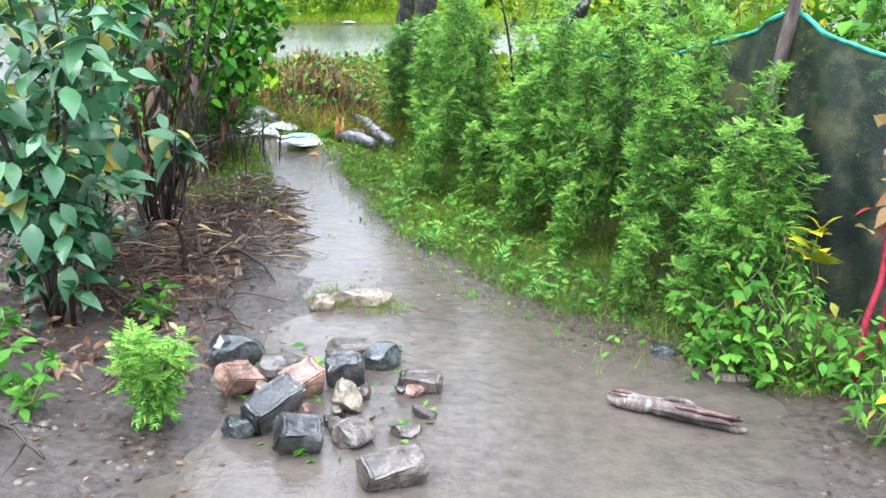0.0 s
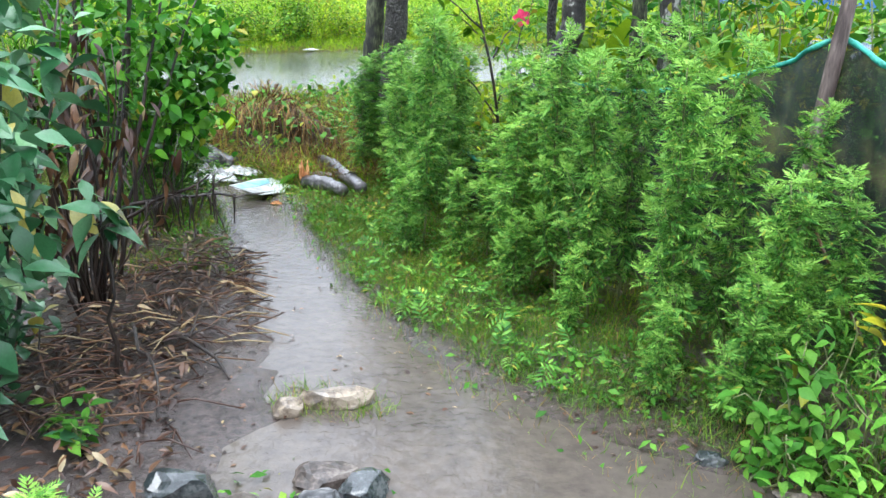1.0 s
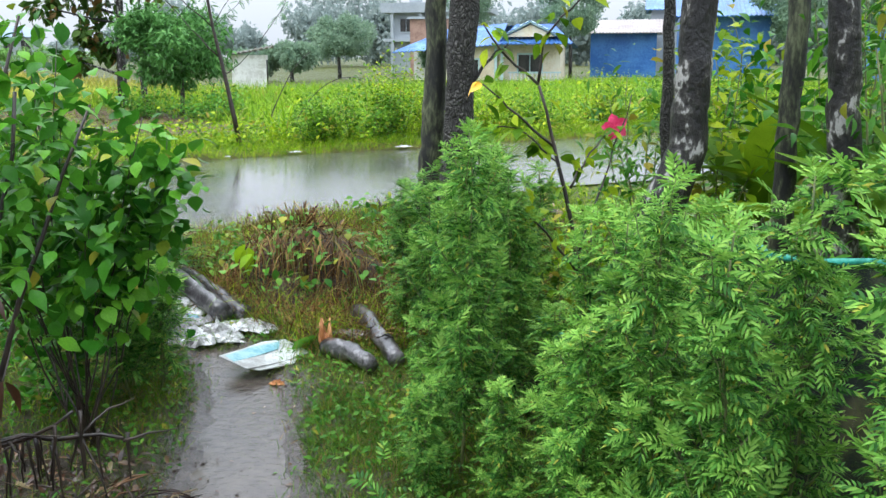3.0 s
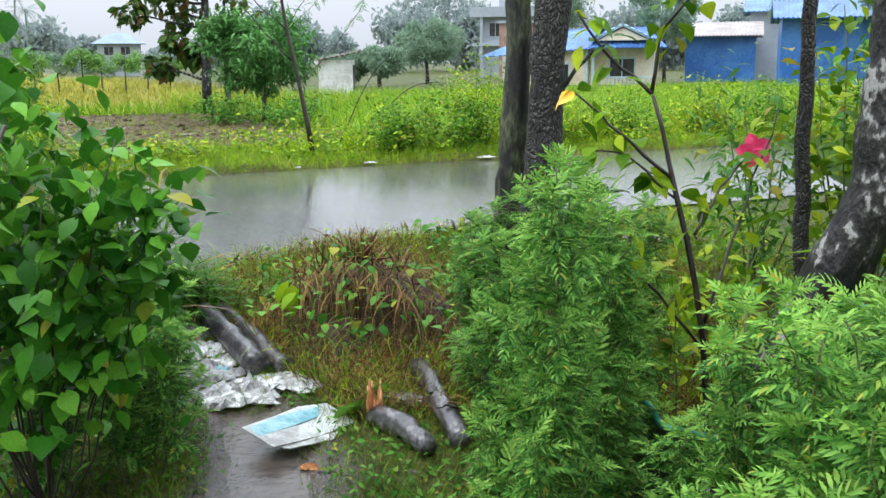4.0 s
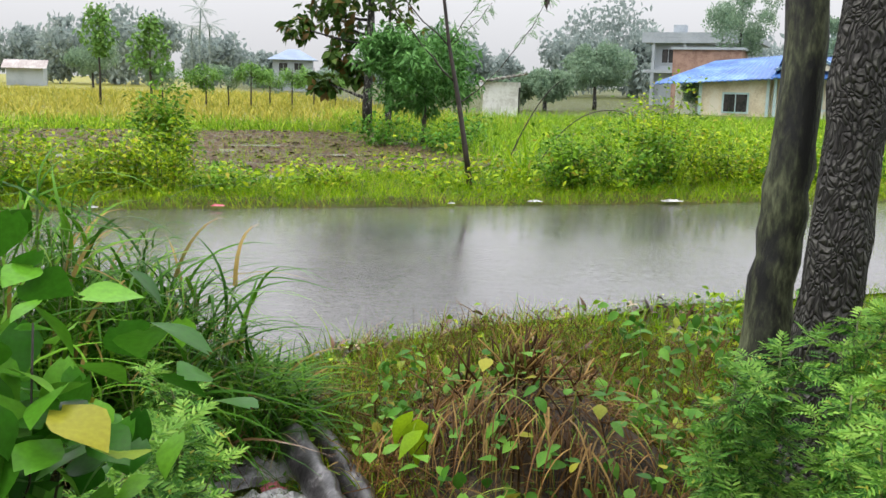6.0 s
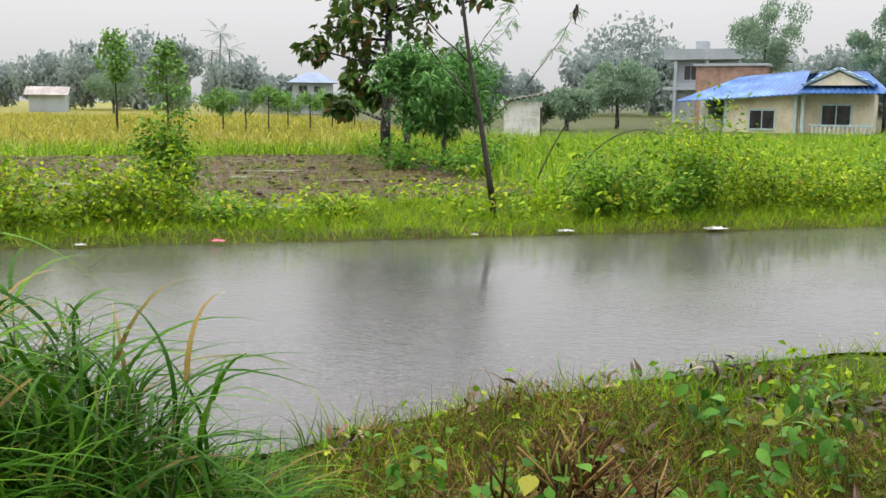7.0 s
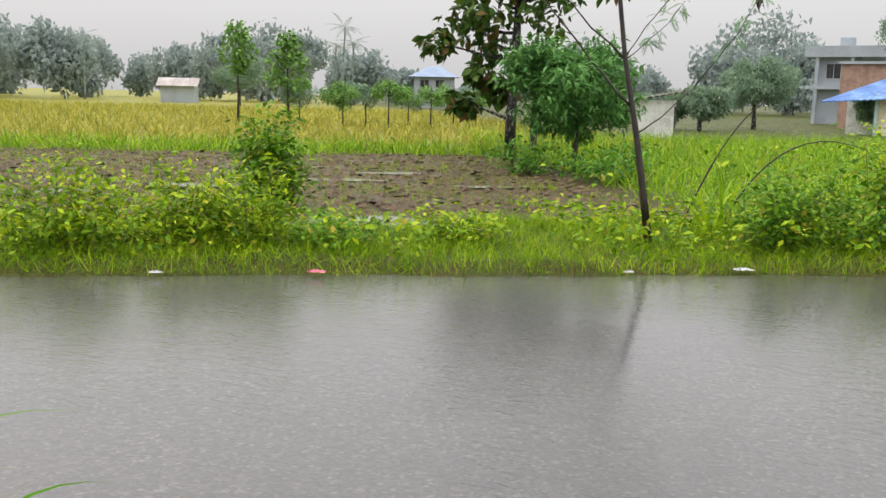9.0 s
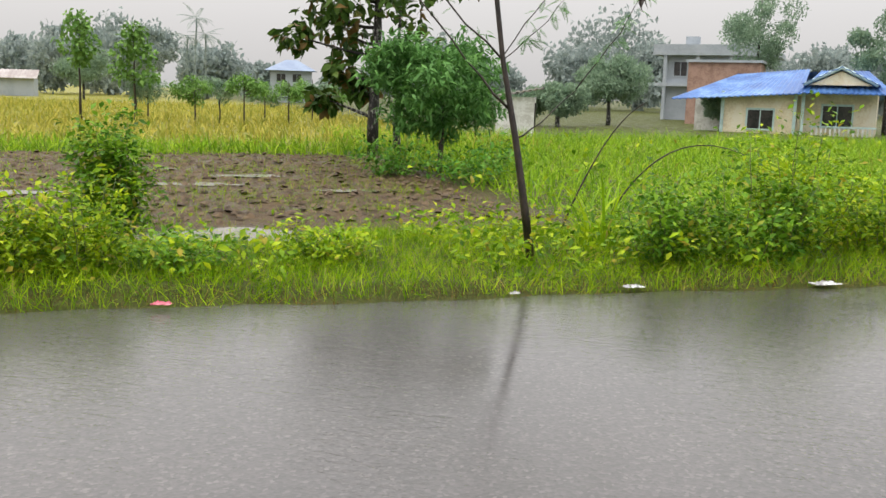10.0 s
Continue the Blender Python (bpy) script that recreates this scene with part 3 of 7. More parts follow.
def zones(x, y):
    """Red: turf, green: rice, blue: ploughed soil, alpha: film of rain on the path. The rest is bare mud."""
    u, n = to_road(x, y)
    gx, gy = unlay(x, y)
    turf = 1 - smooth(-1.1, -0.1, trail(gx, gy) + 0.25 * ripple(x, y, 4.0))
    left = smooth(0.3, -0.5, gx + 0.55 * (gy - 4.5) * (gy > 4.5)) * smooth(8.2, 6.6, gy)
    turf = turf * (1 - 0.9 * left)
    plot = smooth(4.6, 5.2, n) * smooth(19.5, 18.6, n) * smooth(3.5, 2.0, u)
    turf = np.where(n > 0, 1 - plot, turf)
    rice = smooth(20.5, 22.0, n) * smooth(8, 4, u)
    return np.stack([turf, rice, np.where(n > 0, plot, 0.0), 0.9 * smooth(-0.7, 0.1, trail(gx, gy) + 0.2 * ripple(x, y, 6.0)) * (n < -5.0)], -1)


us = steps_between((-900, -200, 100), (-200, -60, 20), (-60, -16, 2), (-16, 4, 0.09), (4, 12, 0.4), (12, 60, 3), (60, 200, 20), (200, 900, 100))
ns = steps_between((-900, -100, 100), (-100, -22, 6), (-22, -17, 0.5), (-17, 1.2, 0.09), (1.2, 6, 0.2), (6, 20, 0.3), (20, 40, 1.2), (40, 200, 16), (200, 1600, 140))
tagged(sheet(us, ns, ground_z, "ground", GROUND, zones), "wet muddy yard and grassy fields, one ground", "ground", kind="structure")

road_us = steps_between((-300, -30, 10), (-30, 20, 0.25), (20, 300, 10))
cross = np.linspace(0, 1, 25)
ru = np.repeat(road_us[None], len(cross), 0)
rn = (near_edge(road_us) - 0.02)[None] * (1 - cross[:, None]) + (far_edge(road_us) + 0.02)[None] * cross[:, None]
rx, ry = from_road(ru, rn)
rz = 0.262 + 0.03 * np.sin(np.pi * cross)[:, None] + 0 * ru
w_road = len(road_us)
ri = (np.arange(len(cross) - 1)[:, None] * w_road + np.arange(w_road - 1)[None]).ravel()
road = part("road", Geo().add(np.stack([rx, ry, rz], -1).reshape(-1, 3), np.concatenate([np.stack([ri, ri + 1, ri + w_road + 1], 1), np.stack([ri, ri + w_road + 1, ri + w_road], 1)])), ASPHALT)
tagged(road, "rain-covered grey asphalt road with standing water film", "road", kind="structure")

# standing water: a level sheet that the lower ground lies under
px, py = np.meshgrid(np.arange(-3.6, 3.0, 0.1), np.arange(-3.5, 8.6, 0.1))
pw = px.shape[1]
pi = (np.arange(px.shape[0] - 1)[:, None] * pw + np.arange(pw - 1)[None]).ravel()
keep = trail(*unlay(px, py)).ravel()[pi] > -1.6
pi = pi[keep]
puddle = part("puddle_water", Geo().add(np.stack([px, py, 0 * px + 0.005], -1).reshape(-1, 3), np.concatenate([np.stack([pi, pi + 1, pi + pw + 1], 1), np.stack([pi, pi + pw + 1, pi + pw], 1)])), PUDDLE)
tagged(puddle, "shallow muddy rain water flooding the footpath", "puddle", kind="structure")

# water lying in the ploughed plot
for cu, cn, su, sn in ((-2.1, 4.1, 1.1, 0.6), (-2.5, 10.3, 1.0, 0.30), (-1.2, 12.0, 0.8, 0.26), (-5.0, 8.9, 1.0, 0.3), (-3.6, 13.6, 0.9, 0.22), (-7.5, 7.6, 1.4, 0.3), (0.4, 9.2, 0.7, 0.2), (-10.5, 10.6, 1.8, 0.3)):
    a = np.linspace(0, 2 * np.pi, 40, endpoint=False)
    wob = 1 + 0.18 * np.sin(3 * a + cu) + 0.12 * np.sin(7 * a + cn)
    ex, ey = from_road(cu + su * wob * np.cos(a), cn + sn * wob * np.sin(a))
    mid = from_road(cu, cn)
    v = np.concatenate([np.stack([ex, ey, 0 * ex + 0.16], 1), [[mid[0], mid[1], 0.16]]])
    f = [(i, (i + 1) % 40, 40) for i in range(40)]
    tagged(part("field_pool", Geo().add(v, f), FIELD_WATER), "rain pool lying in the ploughed plot", "pool", "pools in the ploughed plot", "structure")


def on_ground(x, y):
    return np.stack([x, y, ground_z(x, y)], -1)


# ---- plants ----
def marigold_mesh(seed, h, shoots, size, reach=0.26):
    """A tall marigold: a stem, rising side shoots, paired feathery leaves and a pale rosette at each tip."""
    global rng
    rng = np.random.default_rng(seed)
    stem, fol, tip = Geo(), Geo(), Geo()
    steps = np.linspace(0, 1, 9)
    main = curve((0, 0, -0.03), (rng.normal() * 0.05, rng.normal() * 0.05, h * 0.94), 0, 9, 0.014)
    stem.add(*tube(main, np.linspace(0.010, 0.004, 9), 5))
    axes = [(main, 0.22)]
    for k in range(shoots):
        t = 0.12 + 0.80 * (k + rng.uniform(0, 1)) / shoots
        base = np.array([np.interp(t, steps, main[:, j]) for j in range(3)])
        a = 2.4 * k + rng.normal() * 0.4
        ln = reach * rng.uniform(0.55, 1.2) * (1.05 - 0.55 * t) * h / 1.3
        end = base + [math.cos(a) * ln * 0.75, math.sin(a) * ln * 0.75, ln * rng.uniform(0.7, 1.1)]
        path = curve(base, end, -0.03, 9, 0.006)
        stem.add(*tube(path, np.linspace(0.005, 0.002, 9), 4))
        axes.append((path, 0.2))
    for path, lo in axes:
        long = np.linalg.norm(path[-1] - path[0])
        count = max(5, int(long / 0.026))
        t = np.repeat(np.linspace(lo, 0.97, count), 2)[: 2 * count]
        t = np.clip(t + rng.normal(0, 0.015, len(t)), 0, 1)
        pos = np.stack([np.interp(t, steps, path[:, j]) for j in range(3)], 1)
        pair = np.repeat(np.arange(count) * 1.57 + rng.uniform(0, 6.28), 2) + np.tile([0, np.pi], count)
        sz = size * rng.uniform(0.7, 1.15, len(t)) * (1.1 - 0.35 * t)
        fol.spread(FEATHER_LONG, turns(pair + rng.normal(0, 0.3, len(t)), 0.05 + 0.45 * t + rng.normal(0, 0.25, len(t)), rng.normal(0, 0.3, len(t)), sz, pos))
        c = 7
        tip.spread(FEATHER, turns(np.arange(c) * 2.4 + rng.uniform(0, 6), rng.uniform(0.35, 1.2, c), rng.normal(0, 0.3, c), size * rng.uniform(0.45, 0.85, c), np.tile(path[-1:], (c, 1)) - [0, 0, 0.005] * np.arange(c)[:, None]))
    return stem.mesh("stem"), fol.mesh("foliage"), tip.mesh("young_foliage")


def marigold(at, meshes, label, scale=1.0, spin=0.0, group="marigold plants along the footpath"):
    x, y = (float(c) for c in lay(*at))
    slim = 0.7 if "tall" in label else 0.9
    ob = thing("marigold_plant", label, "plant", group, at=pose(x, y, float(ground_z(x, y)), 0, 0, spin) @ Matrix.Diagonal((scale * slim, scale * slim, scale, 1)))
    for name, me, mat in zip(("stem", "foliage", "young_foliage"), meshes, (STEM, MARIGOLD, MARIGOLD_TIP)):
        if not me.materials:
            me.materials.append(mat)
        o = new(name, me)
        o.parent = ob
    return ob


TALL = [marigold_mesh(s, 1.4, 18, 0.122, 0.26) for s in (11, 12, 13, 14, 15, 16)]
LOW = [marigold_mesh(s, 0.85, 12, 0.115, 0.34) for s in (21, 22)]
MARIGOLDS = [
    (1.22, 4.86, 1.0), (1.5, 4.98, 1.05), (1.74, 4.82, 0.86), (1.58, 4.56, 0.72), (1.36, 5.3, 1.08), (0.98, 5.42, 0.97), 
    (0.86, 5.72, 0.98), (1.16, 5.66, 1.05), (1.86, 4.62, 0.7), (1.04, 5.98, 0.95), (0.74, 6.0, 0.92), (0.84, 6.3, 0.9), (0.62, 5.9, 0.7), (0.6, 6.25, 0.88), (0.74, 6.52, 0.85), (0.5, 6.48, 0.6), (0.92, 6.6, 0.85),
    (0.12, 6.75, 1.08), (0.24, 7.05, 0.9), (-0.04, 6.98, 0.84), (0.1, 7.3, 0.95), (0.02, 7.6, 0.8), (-0.06, 8.0, 0.74), (0.12, 8.1, 0.8), (0.15, 8.3, 0.85), (-0.35, 8.4, 0.72), (0.02, 8.65, 0.8), (0.42, 7.9, 0.85), (0.3, 7.2, 0.85), (0.2, 7.55, 0.9), (-0.25, 8.6, 0.74), (-0.14, 8.35, 0.72), (0.35, 7.6, 0.7)]
for k, (x, y, s) in enumerate(MARIGOLDS):
    marigold((x, y), TALL[k % 6], "tall feathery green marigold plant without flowers, wet" if s > 0.8 else "shorter feathery green marigold plant, wet", s, 77 * k)
for k, (x, y, s) in enumerate([(1.44, 4.42, 0.75), (1.14, 4.66, 0.5), (0.86, 5.3, 0.5), (0.66, 5.75, 0.55), (0.35, 6.35, 0.65), (0.05, 6.4, 0.55), (0.05, 6.55, 0.6), (-1.52, 7.45, 0.8), (-1.7, 7.6, 1.0), (-1.8, 7.2, 0.9), (-1.72, 7.95, 0.95), (-1.62, 7.4, 0.8), (-1.95, 8.35, 0.9)]):
    marigold((x, y), LOW[k % 2], "low feathery green marigold seedling by the footpath", s, 131 * k)
marigold((-0.64, 3.08), marigold_mesh(31, 0.24, 26, 0.075, 0.8), "small round marigold seedling alone in the mud", 1.15, 0)


def leafy(name, label, category, base, stems, leaf, leaf_mat, stem_mat, size, per_stem, seed, hang=0.0, whorl=False, group="", spread=0.06, lo=0.25):
    """A shrub: stems as (end point, base radius), leaves along or in whorls at their ends."""
    global rng
    rng = np.random.default_rng(seed)
    bx, by = (float(c) for c in lay(*base)) if base[1] < 6.4 else base
    ob = thing(name, label, category, group, at=pose(bx, by, float(ground_z(bx, by))))
    fol = Geo()
    for end, rad in stems:
        path = curve((rng.normal() * 0.03, rng.normal() * 0.03, -0.03), end, rng.normal() * 0.04, 8, 0.02)
        part("stem", Geo().add(*tube(path, np.linspace(rad, rad * 0.35, 8), 6, 0.05)), stem_mat, ob)
        n = per_stem
        t = 1 - (1 - lo) * rng.uniform(0, 1, n) ** (1.8 if whorl else 1.25)
        pos = np.stack([np.interp(t, np.linspace(0, 1, 8), path[:, k]) for k in range(3)], 1)
        pos += rng.normal(size=(n, 3)) * spread
        pos[:, 2] = np.maximum(pos[:, 2], 0.04)
        fol.spread(leaf, turns(rng.uniform(0, 2 * np.pi, n), rng.normal(0.1 - hang, 0.4, n), rng.normal(0, 0.35, n), size * rng.uniform(0.55, 1.15, n), pos))
    part("foliage", fol, leaf_mat, ob)
    return ob


# ---- yard: shrubs ----
leafy("heart_leaved_bush", "dense wet bush of glossy heart-shaped green leaves", "bush", (-1.6, 6.85),
      [((0.36, -0.05, 1.45), 0.006), ((0.42, 0.05, 1.36), 0.004), ((0.38, 0.12, 1.2), 0.004), ((0.3, 0.25, 1.2), 0.005), ((0.1, -0.2, 1.75), 0.005), ((-0.2, 0.1, 1.85), 0.005), ((-0.5, -0.1, 1.7), 0.005), ((-0.3, 0.4, 1.5), 0.005),
       ((-0.3, 0.4, 0.9), 0.005), ((-0.6, 0.3, 1.3), 0.005), ((-0.2, -0.3, 1.2), 0.005), ((0.12, -0.1, 1.0), 0.005), ((-0.75, -0.2, 1.6), 0.005), ((0.0, 0.0, 1.5), 0.005), ((0.3, -0.05, 1.3), 0.005), ((0.2, -0.2, 1.3), 0.005), ((0.15, 0.15, 1.4), 0.005), ((-0.15, -0.25, 1.5), 0.005), ((-0.35, -0.3, 1.4), 0.005), ((-0.4, 0.15, 1.1), 0.005)],
      HEART_LEAF, HEART, TWIG, 0.082, 84, 41, 0.6, spread=0.09, lo=0.52)
leafy("heart_leaved_bush", "low spread of small green leaves under the bush", "bush", (-1.95, 7.35),
      [((0.1, 0.0, 0.45), 0.006), ((0.12, 0.3, 0.5), 0.006), ((-0.2, 0.3, 0.6), 0.006), ((-0.3, -0.2, 0.7), 0.006), ((0.1, -0.4, 0.5), 0.006), ((-0.5, 0.1, 0.8), 0.006)],
      OVATE, HEART, TWIG, 0.06, 130, 42, 0.3, spread=0.09, lo=0.1)
leafy("stemmy_bush", "dark bare-stemmed bush with yellow-green leaves at the top", "bush", (-1.5, 5.7),
      [((0.15, 0.2, 1.75), 0.022), ((0.35, 0.1, 1.55), 0.016), ((-0.1, 0.1, 1.9), 0.024), ((0.02, -0.15, 1.6), 0.018), ((-0.3, 0.2, 1.7), 0.018), ((0.5, 0.3, 1.5), 0.014), ((-0.18, -0.25, 1.5), 0.016), ((0.2, 0.45, 1.8), 0.014)],
      OVATE, HEART, TWIG, 0.085, 80, 43, 0.3, spread=0.1, lo=0.6)
r = np.random.default_rng(431)
leafy("stemmy_bush", "clump of thin black wet stems with withered brown leaves", "bush", (-1.42, 5.25),
      [((float(r.normal(0, 0.2)), float(r.normal(0, 0.16)), float(r.uniform(0.45, 1.45))), float(r.uniform(0.006, 0.013))) for _ in range(20)],
      LANCE, DRY, TWIG, 0.14, 12, 48, 0.9, spread=0.05, lo=0.45)
SHRUB_LABEL = "tall shrub with pale bluish-green drooping leaves and brown stems"
leafy("drooping_leaf_shrub", SHRUB_LABEL, "shrub", (-1.3, 3.75),
      [((0.05, 0.1, 1.35), 0.012), ((-0.15, 0.25, 1.6), 0.012), ((-0.35, 0.05, 1.5), 0.012), ((0.1, 0.35, 1.1), 0.01), ((-0.1, -0.1, 1.0), 0.01), ((-0.3, 0.3, 0.9), 0.01), ((-0.5, 0.2, 1.75), 0.012)],
      OVATE, SHRUB, TWIG, 0.15, 80, 44, 0.35, False, spread=0.10, lo=0.2)
leafy("drooping_leaf_shrub", SHRUB_LABEL, "shrub", (-1.55, 4.6),
      [((0.1, 0.1, 1.6), 0.014), ((-0.15, 0.2, 1.8), 0.014), ((0.3, 0.2, 1.5), 0.012), ((-0.3, -0.1, 1.65), 0.012), ((0.2, -0.2, 1.25), 0.01), ((-0.1, -0.2, 1.05), 0.01), ((0.05, 0.4, 1.9), 0.012)],
      OVATE, SHRUB, TWIG, 0.14, 80, 45, 0.35, False, spread=0.11, lo=0.15)
leafy("drooping_leaf_shrub", "small shrub stem with a whorl of pale drooping leaves", "shrub", (-0.98, 4.45), [((-0.02, 0.0, 0.72), 0.012)], OVATE, SHRUB, TWIG, 0.17, 16, 46, 0.35, True, spread=0.03, lo=0.85)
leafy("drooping_leaf_shrub", "low leafy shrub in dead litter", "shrub", (-1.25, 4.15), [((0.02, -0.05, 0.42), 0.009), ((-0.2, 0.1, 0.5), 0.009)], OVATE, SHRUB, TWIG, 0.13, 24, 47, 0.5, True, spread=0.05, lo=0.6)
for k, (x, y, s) in enumerate([(-1.28, 3.2, 0.3), (-1.05, 3.05, 0.22), (-0.95, 3.95, 0.16), (-1.45, 3.45, 0.35), (-1.2, 2.85, 0.2)]):
    leafy("broad_weed", "low bright green broad-leaved weed at the mud edge", "weed", (x, y), [((0.05, 0.02, s), 0.004), ((-0.08, 0.06, s * 0.9), 0.004), ((0.02, -0.08, s * 0.7), 0.004)], OVATE, WEED, STEM, 0.075, 16, 60 + k, 0.2, group="weeds at the mud edge", spread=0.03)
for k, (x, y, s) in enumerate([(1.58, 4.22, 0.42), (1.78, 4.12, 0.38), (1.42, 4.12, 0.3), (1.92, 4.0, 0.3), (1.75, 4.3, 0.5), (1.6, 4.0, 0.2), (2.05, 3.85, 0.3), (1.95, 3.55, 0.22), (2.15, 3.3, 0.25)]):
    leafy("broad_weed", "leafy green weed with pointed oval leaves beside the net", "weed", (x, y), [((0.08, 0.02, s), 0.005), ((-0.1, 0.06, s * 0.95), 0.005), ((0.02, -0.12, s * 0.8), 0.005), ((0.03, 0.12, s), 0.005)], LANCE if k % 3 == 1 else OVATE, WEED, STEM, 0.075, 24, 70 + k, 0.3, group="weeds beside the net", spread=0.035)
leafy("croton", "yellow-leaved croton plant beside the net", "plant", (1.86, 4.28), [((0.0, 0.0, 0.55), 0.006), ((0.05, 0.04, 0.45), 0.005)], OVATE, CROTON, STEM, 0.13, 9, 81, -0.5, True, spread=0.02, lo=0.8)
leafy("croton", "small yellow-leaved croton at the yard edge", "plant", (2.0, 3.55), [((0.0, 0.0, 0.2), 0.005)], OVATE, CROTON, STEM, 0.10, 7, 82, -0.2, True, spread=0.02, lo=0.6)
leafy("red_stalk_plant", "tall crimson-stalked plant with cream and orange leaves", "plant", (2.02, 4.02), [((0.02, 0.02, 1.12), 0.016), ((0.06, -0.03, 1.0), 0.008)], OVATE, CREAM_LEAF, RED_STEM, 0.12, 24, 83, 0.1, True, spread=0.04, lo=0.6)

# hibiscus: bare forked stems, sparse leaves, one red flower and one yellow leaf
rng = np.random.default_rng(84)
hib = thing("hibiscus_shrub", "sparse hibiscus shrub with dark forked stems and one red flower", "shrub", at=pose(0.62, 7.42, float(ground_z(0.62, 7.42))))
HIB = [([(0, 0, -0.03), (-0.04, -0.1, 0.6), (-0.1, -0.13, 1.02), (-0.18, -0.08, 1.3), (-0.25, -0.06, 1.56)], 0.013), ([(-0.25, -0.06, 1.56), (-0.4, -0.05, 1.69), (-0.5, -0.05, 1.82)], 0.007), ([(-0.25, -0.06, 1.56), (-0.23, -0.06, 1.76), (-0.15, -0.06, 1.86), (-0.02, -0.05, 1.98)], 0.007),
       ([(-0.18, -0.08, 1.28), (-0.38, -0.06, 1.46), (-0.5, -0.06, 1.56)], 0.007), ([(-0.15, -0.08, 1.2), (-0.33, -0.07, 1.36), (-0.46, -0.1, 1.38)], 0.005), ([(-0.1, -0.12, 1.1), (-0.02, -0.02, 1.24), (0.1, 0.16, 1.34)], 0.006), ([(-0.05, -0.1, 0.8), (0.08, 0.1, 1.15), (0.2, 0.2, 1.5)], 0.006), ([(-0.05, -0.1, 0.7), (-0.3, -0.2, 1.0), (-0.45, -0.25, 1.12)], 0.006)]
fol = Geo()
for k, (pts, rad) in enumerate(HIB):
    p = np.array(pts)
    t = np.linspace(0, 1, len(p))
    q = np.stack([np.interp(np.linspace(0, 1, 10), t, p[:, j]) for j in range(3)], 1) + rng.normal(size=(10, 3)) * 0.004
    part("stem", Geo().add(*tube(q, np.linspace(rad, rad * 0.5, 10), 7, 0.05)), TWIG, hib)
    c = 14 if k else 7
    s = rng.uniform(0.15 if k else 0.4, 1.0, c)
    pos = np.stack([np.interp(s, np.linspace(0, 1, 10), q[:, j]) for j in range(3)], 1) + rng.normal(size=(c, 3)) * 0.025
    fol.spread(BROAD, turns(rng.uniform(0, 6.28, c), rng.normal(-0.2, 0.4, c), rng.normal(0, 0.4, c), 0.085 * rng.uniform(0.6, 1.2, c), pos))
part("foliage", fol, YELLOW_WEED, hib)
petals = Geo().spread(leaf_shape([0.05, 0.3, 0.42, 0.36, 0.0], 0.2, 0.4), turns(np.arange(5) * 1.257 + 0.3, 0.35, 0.0, 0.062, np.zeros((5, 3))))
fl = Geo()
fl.add(np.concatenate(petals.v)[:, [0, 2, 1]] * [1, -1, 1] + [0.126, 0.218, 1.35], np.concatenate(petals.f))
fl.add(*tube(curve((0.126, 0.218, 1.35), (0.14, 0.15, 1.36), 0, 4), 0.004, 5))
part("flower", fl, PETAL_RED, hib, "open crimson hibiscus flower")
part("yellow_leaf", Geo().spread(BROAD, turns([2.0, 2.6], [-0.4, -0.2], [0.3, -0.6], [0.09, 0.07], np.array([[-0.5, -0.23, 1.58], [-0.5, -0.24, 1.57]]))), PETAL_YELLOW, hib, "one withered orange-yellow leaf")
for k, (x, y, s) in enumerate([(0.45, 8.0, 0.8), (0.75, 8.2, 0.9), (0.6, 8.7, 0.7), (1.0, 7.9, 0.7), (0.3, 9.0, 0.7), (1.3, 8.3, 0.9), (0.95, 9.2, 0.7)]):
    leafy("yellowing_weed", "yellow-green leafy weed under the trees", "weed", (x, y), [((0.1, 0.05, s), 0.006), ((-0.15, 0.1, s * 0.9), 0.006), ((0.05, -0.15, s * 0.8), 0.006), ((-0.05, 0.15, s), 0.006)], BROAD, YELLOW_WEED, STEM, 0.08, 26, 90 + k, 0.3, group="weeds under the trees", spread=0.08)


# the planted ground behind the net
for k, (x, y, s) in enumerate([(2.3, 6.6, 1.1), (2.7, 7.3, 1.3), (2.2, 7.9, 1.4), (3.2, 6.9, 1.2), (3.0, 8.4, 1.5), (2.4, 9.2, 1.4), (3.8, 8.0, 1.5), (1.7, 10.0, 1.2), (2.9, 10.2, 1.5), (3.3, 5.9, 1.0), (3.6, 9.6, 1.6), (2.2, 11.2, 1.2), (1.3, 10.9, 0.9), (3.4, 11.6, 1.5), (2.05, 6.0, 1.15), (2.5, 5.7, 1.1), (2.0, 7.0, 1.2), (2.9, 6.3, 1.3)]):
    yellow = k in (0, 9)
    s *= 1.5
    leafy("garden_shrub", "yellow-leaved garden shrub behind the net" if yellow else "leafy green garden shrub behind the net", "shrub", (x, y), [((0.2, 0.1, s), 0.01), ((-0.25, 0.15, s * 0.95), 0.01), ((0.05, -0.25, s * 0.8), 0.01), ((-0.1, 0.2, s * 1.1), 0.01), ((0.3, -0.15, s * 0.6), 0.01), ((-0.3, -0.15, s * 0.7), 0.01)], OVATE if k % 2 else LANCE, CROTON if yellow else (YELLOW_WEED if k % 6 == 1 else (HEART if k % 3 == 2 else WEED)), STEM, 0.125, 100, 300 + k, 0.25, group="garden shrubs behind the net", spread=0.14, lo=0.1)
